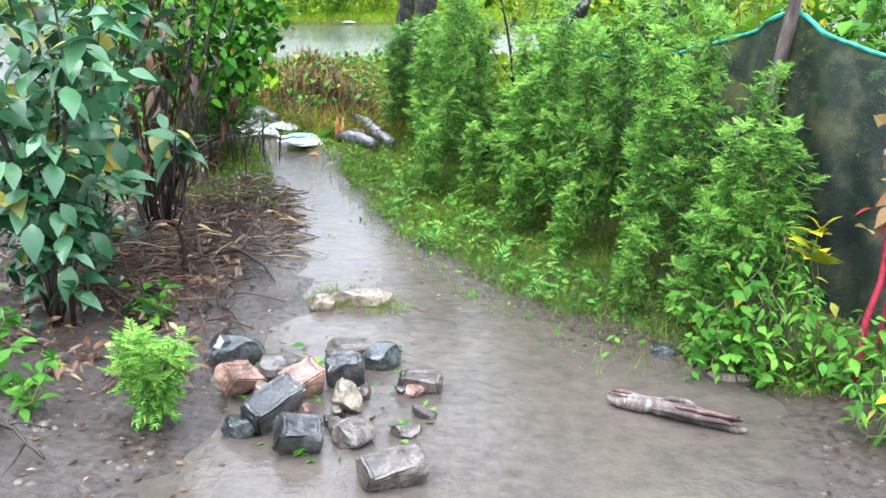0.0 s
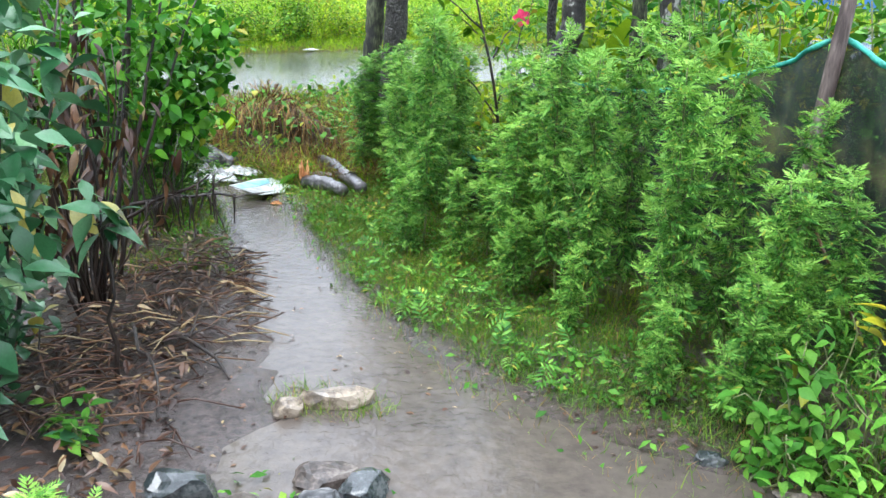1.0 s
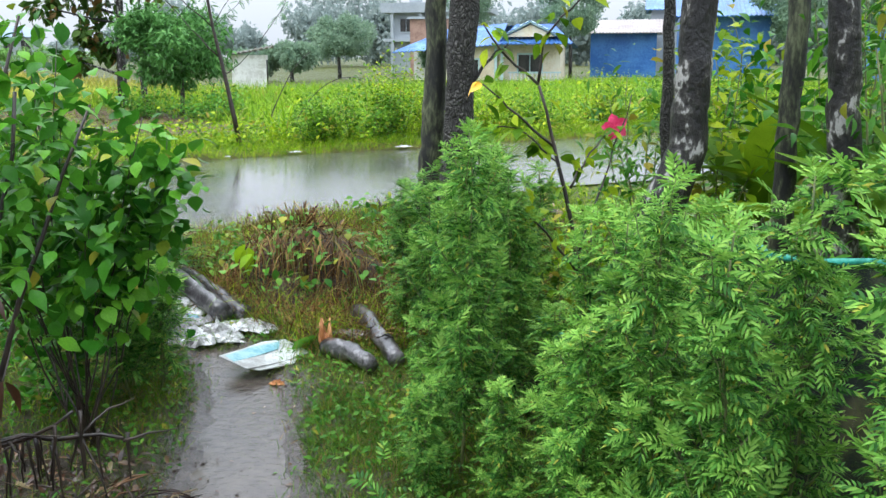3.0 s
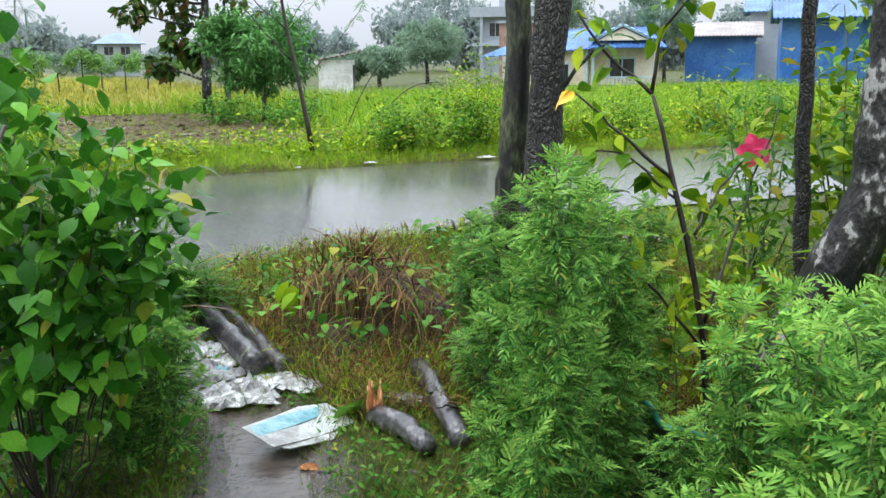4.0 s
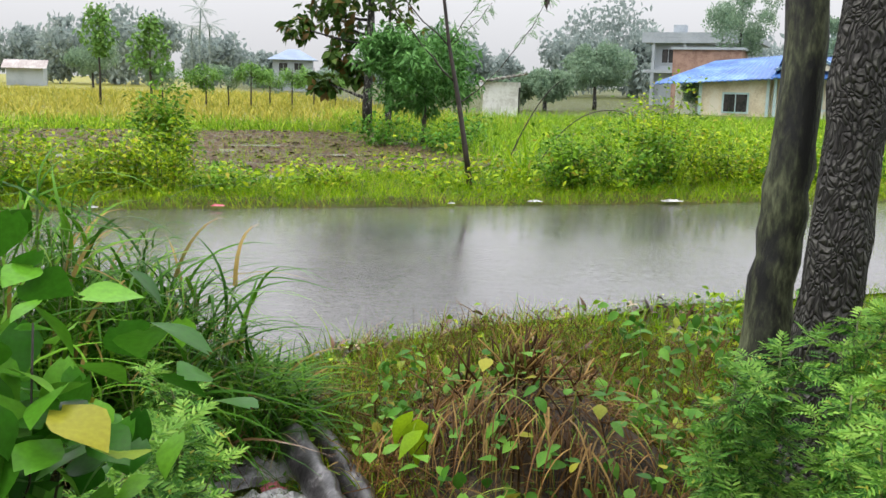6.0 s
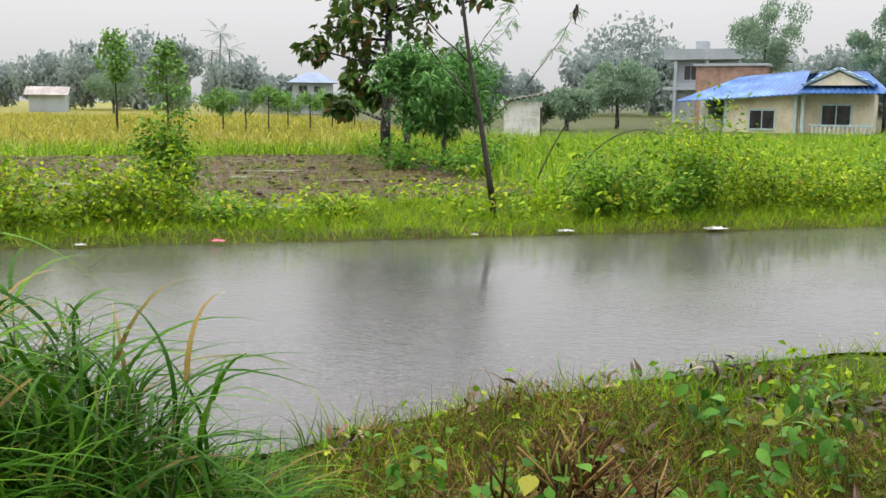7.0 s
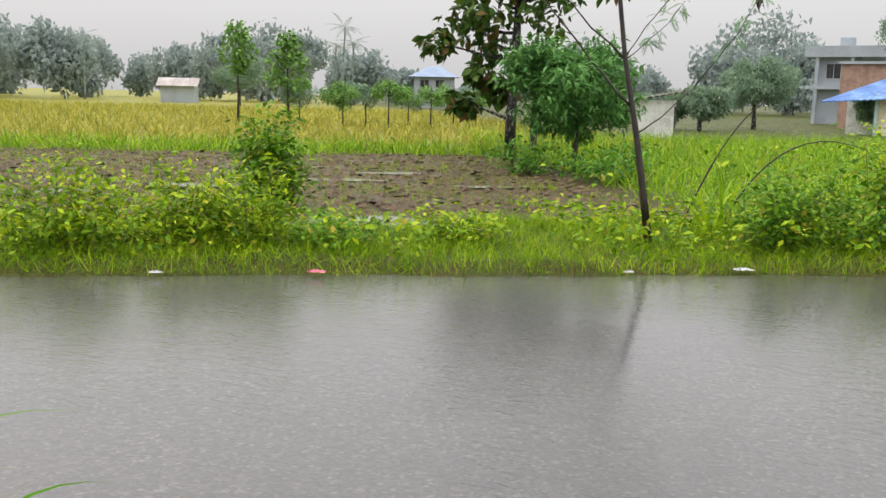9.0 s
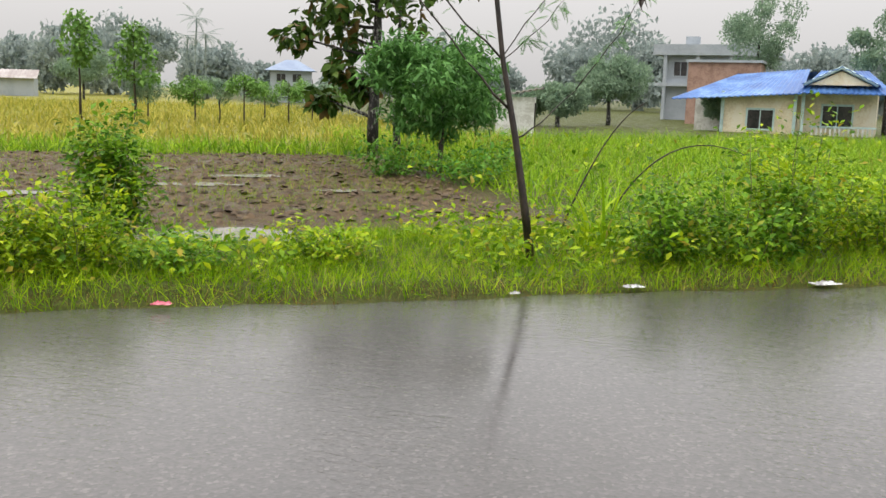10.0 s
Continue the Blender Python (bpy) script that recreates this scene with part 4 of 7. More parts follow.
for k, (x, y) in enumerate([(1.95, 6.75), (2.35, 8.6), (2.05, 9.9)]):
    leafy("broad_leaf_plant", "tall plant with long upright banana-like leaves", "plant", (x, y), [((0.02, 0.0, 0.9), 0.03), ((0.06, 0.05, 0.7), 0.025)], leaf_shape([0.03, 0.10, 0.13, 0.12, 0.07, 0.0], 0.35, 0.5), YELLOW_WEED, STEM, 1.1, 8, 330 + k, -0.8, group="broad-leaved plants behind the net", spread=0.03, lo=0.7)


# ---- yard: trees ----
def trunk_tree(label, points, radii, mat, seed, crown=None, group="trees by the road", limbs=()):
    global rng
    rng = np.random.default_rng(seed)
    x, y = points[0][:2]
    g = float(ground_z(x, y))
    ob = thing("tree", label, "tree", group, at=pose(x, y, g))
    p = np.array([(a - x, b - y, c) for a, b, c in points], float)
    t = np.linspace(0, 1, len(p))
    tt = np.linspace(0, 1, 40)
    fine = np.stack([np.interp(tt, t, p[:, k]) for k in range(3)], 1) + rng.normal(size=(40, 3)) * 0.004
    fine[0, 2] = -0.15
    rr = np.interp(tt, t, radii)
    part("trunk", Geo().add(*tube(fine, rr, 18, 0.035)), mat, ob)
    for a, b, r in limbs:
        part("limb", Geo().add(*tube(curve((a[0] - x, a[1] - y, a[2]), (b[0] - x, b[1] - y, b[2]), 0.05, 9, 0.02), np.linspace(r, r * 0.4, 9), 8, 0.05)), mat, ob)
    if crown:
        cx, cy, cz, rad, count, size = crown
        d = rng.normal(size=(count, 3))
        d /= np.linalg.norm(d, axis=1)[:, None]
        pos = d * rad * rng.uniform(0.35, 1.05, (count, 1)) * [1, 1, 0.55] + [cx - x, cy - y, cz]
        part("crown", Geo().spread(OVATE, turns(rng.uniform(0, 6.28, count), rng.normal(-0.3, 0.4, count), rng.normal(0, 0.4, count), size * rng.uniform(0.6, 1.2, count), pos)), TEAK, ob)
    return ob


trunk_tree("slender mossy green-grey tree trunk", [(-0.33, 9.48, 0), (-0.31, 9.49, 0.8), (-0.27, 9.5, 1.6), (-0.23, 9.55, 3.0), (-0.12, 9.6, 4.6)], [0.11, 0.085, 0.072, 0.066, 0.055], MOSSY, 201, (-0.2, 9.6, 5.2, 1.3, 700, 0.2), limbs=[((-0.3, 9.55, 3.2), (0.3, 9.9, 4.6), 0.04)])
trunk_tree("tree trunk with thick cracked grey bark", [(-0.15, 9.3, 0), (-0.13, 9.32, 0.7), (-0.09, 9.35, 1.6), (-0.01, 9.4, 3.0), (0.1, 9.45, 4.8)], [0.135, 0.105, 0.095, 0.09, 0.07], SCALY, 202, (0.3, 9.5, 5.4, 1.4, 800, 0.2), limbs=[((0.04, 9.4, 2.8), (-0.6, 9.2, 4.4), 0.04), ((-0.05, 9.36, 1.35), (0.22, 9.3, 1.75), 0.016)])
trunk_tree("leaning dark tree trunk with pale lichen patches", [(0.62, 6.95, 0), (0.70, 6.9, 0.6), (0.82, 6.8, 1.0), (0.93, 6.77, 1.3), (0.95, 6.76, 1.7), (1.0, 6.75, 2.6), (1.1, 6.7, 4.4)], [0.12, 0.11, 0.09, 0.072, 0.066, 0.062, 0.05], BARK, 203, (1.2, 6.7, 5.0, 1.3, 700, 0.2), limbs=[((1.02, 6.75, 3.0), (1.7, 7.0, 4.5), 0.04)])
trunk_tree("charred-looking dark tree trunk", [(1.72, 7.2, 0), (1.7, 7.22, 0.8), (1.66, 7.23, 1.6), (1.6, 7.25, 2.6), (1.5, 7.3, 4.0)], [0.10, 0.08, 0.066, 0.06, 0.045], BARK, 204, (1.4, 7.3, 4.8, 1.2, 600, 0.2))
trunk_tree("thin brown tree trunk", [(1.8, 8.5, 0), (1.8, 8.5, 1.2), (1.84, 8.5, 2.6), (1.7, 8.5, 4.4)], [0.07, 0.06, 0.055, 0.045], MOSSY, 205, (1.7, 8.5, 5.0, 1.0, 400, 0.2))
trunk_tree("thin grey tree trunk", [(1.35, 9.6, 0), (1.3, 9.6, 1.2), (1.28, 9.6, 2.6), (1.2, 9.6, 4.4)], [0.045, 0.04, 0.035, 0.03], SCALY, 206, (1.2, 9.6, 4.9, 0.9, 300, 0.2))


# ---- yard: net fence ----
def net_panel(a, b, ha, hb, label, seed):
    global rng
    rng = np.random.default_rng(seed)
    a, b = [tuple(float(c) for c in lay(*p)) for p in (a, b)]
    ob = thing("net_fence", label, "fence", "black net fence", at=pose(a[0], a[1], 0))
    k, r = 36, 22
    s, t = np.meshgrid(np.linspace(0, 1, k), np.linspace(0, 1, r))
    top = ha * (1 - s) + hb * s - 0.13 * 4 * s * (1 - s)
    dx, dy = b[0] - a[0], b[1] - a[1]
    ln = math.hypot(dx, dy)
    fold = 0.03 * np.sin(9 * s * ln + 2 * t) * (0.3 + t) + 0.015 * np.sin(23 * s * ln + 5 * t)
    x, y = dx * s - dy / ln * fold, dy * s + dx / ln * fold
    z = t * top + ground_z(a[0] + x, a[1] + y) * (1 - t) - 0.02 * (1 - t)
    i = (np.arange(r - 1)[:, None] * k + np.arange(k - 1)[None]).ravel()
    f = np.concatenate([np.stack([i, i + 1, i + k + 1], 1), np.stack([i, i + k + 1, i + k], 1)])
    part("net", Geo().add(np.stack([x, y, z], -1).reshape(-1, 3), f), NET, ob)
    edge = np.stack([x[-1], y[-1], z[-1]], 1)
    part("selvage", Geo().add(*tube(edge, 0.012, 6, 0.15)), GREEN_TAPE, ob, "green edge tape")
    return ob


net_panel((1.86, 5.24), (2.75, 4.1), 1.47, 1.33, "black shade net with a green edge, sagging from a post", 301)
net_panel((1.86, 5.24), (0.98, 6.9), 1.44, 1.05, "black shade net sagging behind the marigold plants", 302)
net_panel((0.95, 6.95), (0.25, 7.75), 0.62, 0.5, "black shade net low between the plants", 303)
POST_X, POST_Y = (float(c) for c in lay(1.84, 5.2))
post = thing("fence_post", "crooked weathered wooden fence post holding the net", "post", at=pose(POST_X, POST_Y, float(ground_z(POST_X, POST_Y))))
part("pole", Geo().add(*tube(np.array([(-0.05, 0, -0.1), (-0.04, 0.0, 0.4), (-0.02, 0.01, 0.8), (0.0, 0, 1.1), (0.02, 0, 1.3), (0.05, 0.0, 1.55), (0.08, 0.02, 2.0)]), [0.034, 0.034, 0.032, 0.03, 0.034, 0.03, 0.026], 9, 0.08)), POST_WOOD, post)
part("tie", Geo().add(*tube(curve((-0.03, -0.04, 0.95), (0.2, -0.2, 0.88), -0.03, 6), 0.006, 5)), TWIG, post, "dark string tie")
tagged(part("leaning_stalk", Geo().add(*tube(curve((*lay(1.72, 4.75), 0.75), (*lay(1.98, 4.25), 0.05), 0.02, 7, 0.006), np.linspace(0.006, 0.011, 7), 6)), DRY), "pale dry stalk leaning against the net", "stalk")


# ---- yard: rubble ----
def chip(bm, r, cuts, size, lo, hi):
    """Knock flat breaks off a lump: what stands beyond each chance plane is pressed back onto it."""
    for _ in range(cuts):
        d = Vector((r.gauss(0, 1), r.gauss(0, 1), r.gauss(0, 1))).normalized()
        reach = max(Vector((v.co.x / size[0], v.co.y / size[1], v.co.z / size[2])).dot(d) for v in bm.verts)
        limit = reach * r.uniform(lo, hi) / 0.5
        for v in bm.verts:
            q = Vector((v.co.x / size[0], v.co.y / size[1], v.co.z / size[2]))
            over = q.dot(d) - limit
            if over > 0:
                q -= d * over
                v.co = Vector((q.x * size[0], q.y * size[1], q.z * size[2]))


def brick_bm(l, w, h, seed, frog=True):
    r = random.Random(seed)
    bm = bmesh.new()
    bmesh.ops.create_cube(bm, size=1.0)
    for v in bm.verts:
        v.co = Vector((v.co.x * l, v.co.y * w, v.co.z * h)) + Vector((r.uniform(-0.014, 0.014), r.uniform(-0.012, 0.012), r.uniform(-0.01, 0.01)))
    if frog:
        top = max(bm.faces, key=lambda f: f.calc_center_median().z)
        bmesh.ops.inset_individual(bm, faces=[top], thickness=min(w, l) * 0.22)
        for v in top.verts:
            v.co.z -= 0.012
    bmesh.ops.bevel(bm, geom=bm.edges[:], offset=0.009, segments=2, affect="EDGES")
    bmesh.ops.subdivide_edges(bm, edges=[e for e in bm.edges if e.calc_length() > 0.03], cuts=4, use_grid_fill=True)
    bmesh.ops.triangulate(bm, faces=bm.faces[:])
    chip(bm, r, 7, (l, w, h), 0.40, 0.47)
    for v in bm.verts:
        p = v.co.copy()
        v.co += Vector(noise.noise_vector(p * 14 + Vector((seed, 0, 0)))) * 0.008 + Vector(noise.noise_vector(p * 45 + Vector((0, seed, 0)))) * 0.004
    return bm


def stone_bm(l, w, h, seed):
    bm = bmesh.new()
    bmesh.ops.create_icosphere(bm, subdivisions=3, radius=0.5)
    for v in bm.verts:
        p = v.co.copy()
        q = Vector([math.copysign(abs(c * 2) ** 0.75 / 2, c) for c in p])
        q += Vector(noise.noise_vector(p * 2.2 + Vector((seed * 3.1, 0, 0)))) * 0.16 + Vector(noise.noise_vector(p * 5 + Vector((seed, 0, 0)))) * 0.07
        v.co = Vector((q.x * l, q.y * w, q.z * h))
    chip(bm, random.Random(seed), 12, (l, w, h), 0.34, 0.44)
    for v in bm.verts:
        v.co += Vector(noise.noise_vector(v.co * 40 + Vector((seed, 0, 0)))) * 0.004
    return bm


def rubble(kind, x, y, z, size, tilt, mat, label, seed):
    ob = part("brick" if kind == "b" else "stone", brick_bm(*size, seed) if kind == "b" else stone_bm(*size, seed), mat)
    x, y = lay(x, y)
    ob.matrix_world = pose(float(x), float(y), z, *tilt)
    return tagged(ob, label, "brick" if kind == "b" else "stone", "rubble in the puddle")


rubble("s", -0.47, 3.66, 0.055, (0.24, 0.17, 0.15), (0, 5, 10), STONE_DARK, "rounded dark slate stone, wet", 1)
rubble("b", -0.40, 3.40, 0.075, (0.19, 0.12, 0.09), (35, 20, 60), BRICK_RED, "reddish broken brick lying on its edge", 2)
rubble("s", -0.26, 3.55, 0.055, (0.21, 0.17, 0.13), (0, 8, 30), BRICK_MUD, "muddy brown lump of masonry", 3)
rubble("b", -0.17, 3.46, 0.06, (0.14, 0.11, 0.10), (20, -12, 35), BRICK_RED, "broken piece of reddish brick", 4)
rubble("s", -0.29, 3.36, 0.045, (0.09, 0.08, 0.09), (0, 20, 10), STONE_PALE, "small pale yellow stone", 5)
rubble("b", -0.03, 3.60, 0.06, (0.15, 0.11, 0.11), (4, -6, 5), BRICK_DARK, "dark wet brick half under water", 6)
rubble("s", 0.09, 3.80, 0.035, (0.19, 0.14, 0.11), (0, 4, 40), STONE_DARK, "dark wet stone with grass growing round it", 7)
rubble("s", -0.05, 3.88, 0.025, (0.22, 0.16, 0.08), (0, 0, 15), BRICK_MUD, "flat muddy stone in the puddle", 8)
rubble("b", 0.27, 3.62, 0.035, (0.17, 0.10, 0.075), (3, 4, -6), BRICK_MUD, "brown brick lying in the puddle", 9)
rubble("b", -0.22, 3.20, 0.085, (0.22, 0.12, 0.11), (18, -14, 52), BRICK_DARK, "dark grey wet brick leaning on the heap", 10)
rubble("b", -0.08, 3.05, 0.07, (0.17, 0.13, 0.09), (22, 10, 12), BRICK_DARK, "dark grey wet brick with a stamped hollow", 11)
rubble("s", 0.02, 3.38, 0.05, (0.13, 0.11, 0.12), (0, 12, 0), STONE_PALE, "yellowish rough stone with mud", 12)
rubble("s", 0.08, 3.16, 0.03, (0.17, 0.14, 0.09), (0, 0, 50), BRICK_MUD, "muddy broken brick in the puddle", 13)
rubble("b", 0.25, 2.93, 0.05, (0.22, 0.12, 0.09), (14, -8, 22), BRICK_MUD, "grey muddy brick tilted at the water edge", 14)
rubble("s", -0.30, 3.12, 0.03, (0.13, 0.12, 0.09), (0, 0, 20), STONE_DARK, "small dark stone at the foot of the heap", 15)
rubble("s", -0.10, 4.46, 0.03, (0.30, 0.13, 0.10), (0, 0, 8), STONE_PALE, "long pale stone with grass round it in the puddle", 16)
rubble("s", -0.27, 4.36, 0.025, (0.14, 0.10, 0.09), (0, 0, 20), STONE_PALE, "small pale stone in the puddle", 17)
rubble("s", 1.52, 4.02, 0.01, (0.17, 0.06, 0.05), (0, 0, -12), STONE_PALE, "pale flat stone at the puddle rim", 18)
rubble("s", 1.28, 4.22, 0.02, (0.12, 0.09, 0.06), (0, 0, 0), STONE_DARK, "dark stone at the puddle rim", 19)
r = random.Random(77)
for k in range(16):
    a, d = r.uniform(0, 6.28), r.uniform(0.1, 0.42)
    sz = r.uniform(0.04, 0.085)
    rubble("s", -0.08 + d * math.cos(a), 3.42 + 0.9 * d * math.sin(a), 0.012 + 0.1 * sz, (sz * 1.4, sz, sz * 0.8), (0, r.uniform(-20, 20), r.uniform(0, 360)), (BRICK_DARK, BRICK_MUD, BRICK_RED, BRICK_MUD)[k % 4], "small broken fragment of wet brick in the mud", 700 + k)
stick = thing("rotten_branch", "rotten reddish-grey branch lying in the puddle", "branch", at=pose(0, 0, 0))
part("wood", Geo().add(*tube(curve((*lay(0.99, 3.66), 0.03), (*lay(1.49, 3.54), 0.02), 0.008, 14, 0.006), [0.012, 0.022, 0.03, 0.032, 0.03, 0.03, 0.028, 0.026, 0.025, 0.024, 0.023, 0.02, 0.016, 0.008], 9, 0.14)), POST_WOOD, stick)
rng = np.random.default_rng(78)
for k in range(12):
    t0, t1 = sorted(rng.uniform(0, 1, 2))
    t1 = min(1.0, max(t1, t0 + 0.25))
    off = rng.normal(0, 0.022, 2)
    pts = [np.array([*lay(0.99 + 0.5 * t + rng.normal() * 0.01, 3.66 - 0.12 * t + off[0]), 0.035 + abs(off[1])]) for t in np.linspace(t0, t1, 7)]
    part("splinter", Geo().add(*tube(np.array(pts), np.array([0.002, 0.008, 0.011, 0.012, 0.010, 0.007, 0.002]), 5, 0.25)), POST_WOOD if k % 3 else ROTTEN, stick)

# ---- yard: rubbish by the road ----
def slab(name, pts, thick, mat, parent, label="", bend=0.0):
    """A flat torn piece from its outline (x, y), slightly curled."""
    p = np.array(pts, float)
    k = len(p)
    mid = p.mean(0)
    lift = bend * ((p - mid) ** 2).sum(1)
    v = np.concatenate([np.c_[p, lift + thick], [[*mid, thick]], np.c_[p, lift], [[*mid, 0]]])
    f = []
    for i in range(k):
        j = (i + 1) % k
        f += [(i, j, k), (k + 1 + j, k + 1 + i, 2 * k + 1), (i, k + 1 + i, k + 1 + j), (i, k + 1 + j, j)]
    return part(name, Geo().add(v, f), mat, parent, label, smooth=False)


board = thing("torn_board", "torn white board with faded cyan print lying on the path", "board", at=pose(-1.13, 8.08, 0.06, 8, 4, 60))
slab("sheet", [(-0.27, -0.13), (0.0, -0.14), (0.23, -0.13), (0.26, 0.10), (0.12, 0.15), (-0.05, 0.13), (-0.26, 0.10)], 0.006, BOARD, board, bend=0.15)
slab("print", [(-0.25, -0.01), (-0.05, 0.0), (0.12, 0.01), (0.20, 0.085), (0.0, 0.115), (-0.23, 0.085)], 0.002, CYAN, board, "faded cyan printed band", bend=0.15).location.z = 0.009
slab("flap", [(-0.26, -0.10), (-0.2, -0.16), (0.02, -0.20), (0.09, -0.16), (-0.1, -0.13), (-0.16, -0.09)], 0.005, BOARD, board, "torn hanging strip", bend=0.3)


def crumpled(x, y, sx, sy, hgt, mat, label, seed, name="plastic_sheet", spin=0):
    r = np.random.default_rng(seed)
    k = 13
    s, t = np.meshgrid(np.linspace(-0.5, 0.5, k), np.linspace(-0.5, 0.5, k))
    z = hgt * np.abs(r.normal(size=s.shape)) * 0.35 + hgt * 0.6 * (1 - np.clip(4 * (s**2 + t**2), 0, 1))
    edge = np.maximum(abs(s), abs(t)) > 0.45
    z[edge] = 0.004
    wx, wy = s * sx * (1 + 0.12 * r.normal(size=s.shape)), t * sy * (1 + 0.12 * r.normal(size=s.shape))
    i = (np.arange(k - 1)[:, None] * k + np.arange(k - 1)[None]).ravel()
    f = np.concatenate([np.stack([i, i + 1, i + k + 1], 1), np.stack([i, i + k + 1, i + k], 1)])
    ob = part(name, Geo().add(np.stack([wx, wy, z], -1).reshape(-1, 3), f), mat, smooth=False)
    ob.matrix_world = pose(x, y, float(ground_z(x, y)) + 0.006, 0, 0, spin)
    return tagged(ob, label, "litter", "rubbish beside the pipes")


crumpled(-1.66, 8.44, 0.42, 0.3, 0.07, PLASTIC, "crumpled dirty white plastic sheet", 401, spin=30)
crumpled(-1.55, 8.5, 0.3, 0.2, 0.08, PLASTIC, "crumpled white plastic bag", 402, spin=10)
crumpled(-1.83, 8.62, 0.35, 0.3, 0.05, GREY_SACK, "flattened grey wet sack", 403, spin=60)
crumpled(-2.0, 8.9, 0.4, 0.25, 0.05, PLASTIC, "pale torn plastic beside the pipes", 404, spin=50)
crumpled(-2.16, 9.1, 0.45, 0.22, 0.06, GREY_SACK, "grey torn sacking beside the pipes", 405, spin=45)
crumpled(-2.05, 9.02, 0.1, 0.06, 0.03, PINK, "scrap of pink plastic wrapper", 406)
crumpled(-1.78, 8.66, 0.16, 0.12, 0.05, CYAN, "scrap of cyan plastic", 407, spin=20)
crumpled(-1.36, 8.66, 0.34, 0.16, 0.05, PLASTIC, "white torn plastic at the pipe end", 408, spin=-20)
crumpled(-1.52, 8.62, 0.45, 0.26, 0.025, PLASTIC, "flattened white plastic sheet beside the timbers", 411, spin=40)
crumpled(-1.86, 8.8, 0.5, 0.24, 0.025, PLASTIC, "long pale plastic sheet beside the timbers", 412, spin=48)
crumpled(-1.3, 8.25, 0.1, 0.07, 0.02, PLASTIC, "small white plastic scrap", 409)
crumpled(-0.98, 7.75, 0.08, 0.05, 0.02, RAW_WOOD, "small tan scrap on the path", 410)


def timber(a, b, r, label, seed, mat=CHARRED, name="timber"):
    global rng
    rng = np.random.default_rng(seed)
    ob = thing(name, label, "timber", at=pose(a[0], a[1], 0))
    p = curve((0, 0, a[2]), (b[0] - a[0], b[1] - a[1], b[2]), 0.012, 16, 0.004)
    part("wood", Geo().add(*tube(p, np.linspace(r, r * 0.86, 16) * (1 + 0.06 * np.sin(np.arange(16) * 2.1)), 14, 0.05)), mat, ob)
    return ob


timber((-1.56, 8.70, 0.12), (-2.2, 9.36, 0.25), 0.068, "thick black wet timber lying across the verge", 501)
timber((-1.44, 8.80, 0.10), (-2.06, 9.42, 0.22), 0.055, "black wet timber lying beside a thicker one", 502)
log = timber((-0.71, 8.78, 0.14), (-0.36, 7.95, 0.09), 0.055, "dark split log lying in the grass", 503, name="log")
for k in range(3):
    t = 0.3 + 0.22 * k
    part("crack", Geo().add(*tube(curve((0.35 * t - 0.05, -0.83 * t - 0.01, 0.185 - 0.05 * t), (0.35 * t + 0.045, -0.83 * t + 0.02, 0.183 - 0.05 * t), 0.012, 5, 0.004), 0.006, 5)), BARK, log)
stump = thing("broken_branch", "thick broken branch with torn orange wood at its end", "branch", at=pose(-0.8, 8.2, 0.03))
part("wood", Geo().add(*tube(curve((0.0, 0.02, 0.05), (0.31, -0.33, 0.05), 0.02, 12, 0.006), np.linspace(0.06, 0.045, 12), 12, 0.07)), CHARRED, stump)
for k in range(9):
    a = k * 0.7
    part("splinter", Geo().add(*tube(curve((0.02 * math.cos(a) - 0.01, 0.03 + 0.02 * math.sin(a), 0.06), (0.035 * math.cos(a) - 0.02, 0.06 + 0.03 * math.sin(a), 0.16 + 0.06 * math.sin(k * 2.3)), 0, 4), np.array([0.019, 0.017, 0.012, 0.003]), 5, 0.1)), RAW_WOOD, stump, "torn orange heartwood")
part("dead_leaf", Geo().spread(BROAD, turns([1.2, 0.6, 2.0], [-0.3, -0.5, 0.2], [0.3, -0.2, 0.6], [0.2, 0.16, 0.13], np.array([[-0.06, 0.0, 0.11], [-0.1, 0.05, 0.1], [0.05, 0.12, 0.16]]))), WEED, stump, "wilted pale green leaf")
rubble("s", -0.72, 8.45, 0.08, (0.26, 0.12, 0.08), (0, 0, -20), BRICK_MUD, "pinkish flat stone behind the branch", 21)


# ---- ground cover ----
lump = np.array([(1, 0, 0), (0.3, 0.9, 0), (-0.8, 0.6, 0), (-0.9, -0.5, 0), (0.2, -1, 0), (0.25, 0.15, 0.6), (-0.3, -0.1, 0.5)]) * 0.5
lump_f = np.array([(0, 1, 5), (1, 2, 5), (2, 6, 5), (2, 3, 6), (3, 4, 6), (4, 5, 6), (4, 0, 5)])
def cover(name, label, category, x, y, template, mat, size, lean, seed, lift=0.0, pitch=0.0):
    """Many small blades or leaves standing on the ground, too many to count."""
    r = np.random.default_rng(seed)
    n = len(x)
    pos = on_ground(x, y)
    pos[:, 2] += lift * r.uniform(0, 1, n) - 0.008
    m = turns(r.uniform(0, 6.28, n), r.normal(pitch, lean, n), r.normal(0, lean, n), size * r.uniform(0.5, 1.25, n), pos)
    ob = part(name, Geo().spread(template, m), mat)
    return tagged(ob, label, category, kind="stuff")


def patch(seed, count, x0, x1, y0, y1, test):
    r = np.random.default_rng(seed)
    x, y = r.uniform(x0, x1, count), r.uniform(y0, y1, count)
    k = test(x, y, r.uniform(0, 1, count))
    return lay(x[k], y[k])


def strip(seed, count, u0, u1, n0, n1, test=None):
    r = np.random.default_rng(seed)
    u, n = r.uniform(u0, u1, count), r.uniform(n0, n1, count)
    if test is not None:
        k = test(u, n, r.uniform(0, 1, count))
        u, n = u[k], n[k]
    return from_road(u, n)


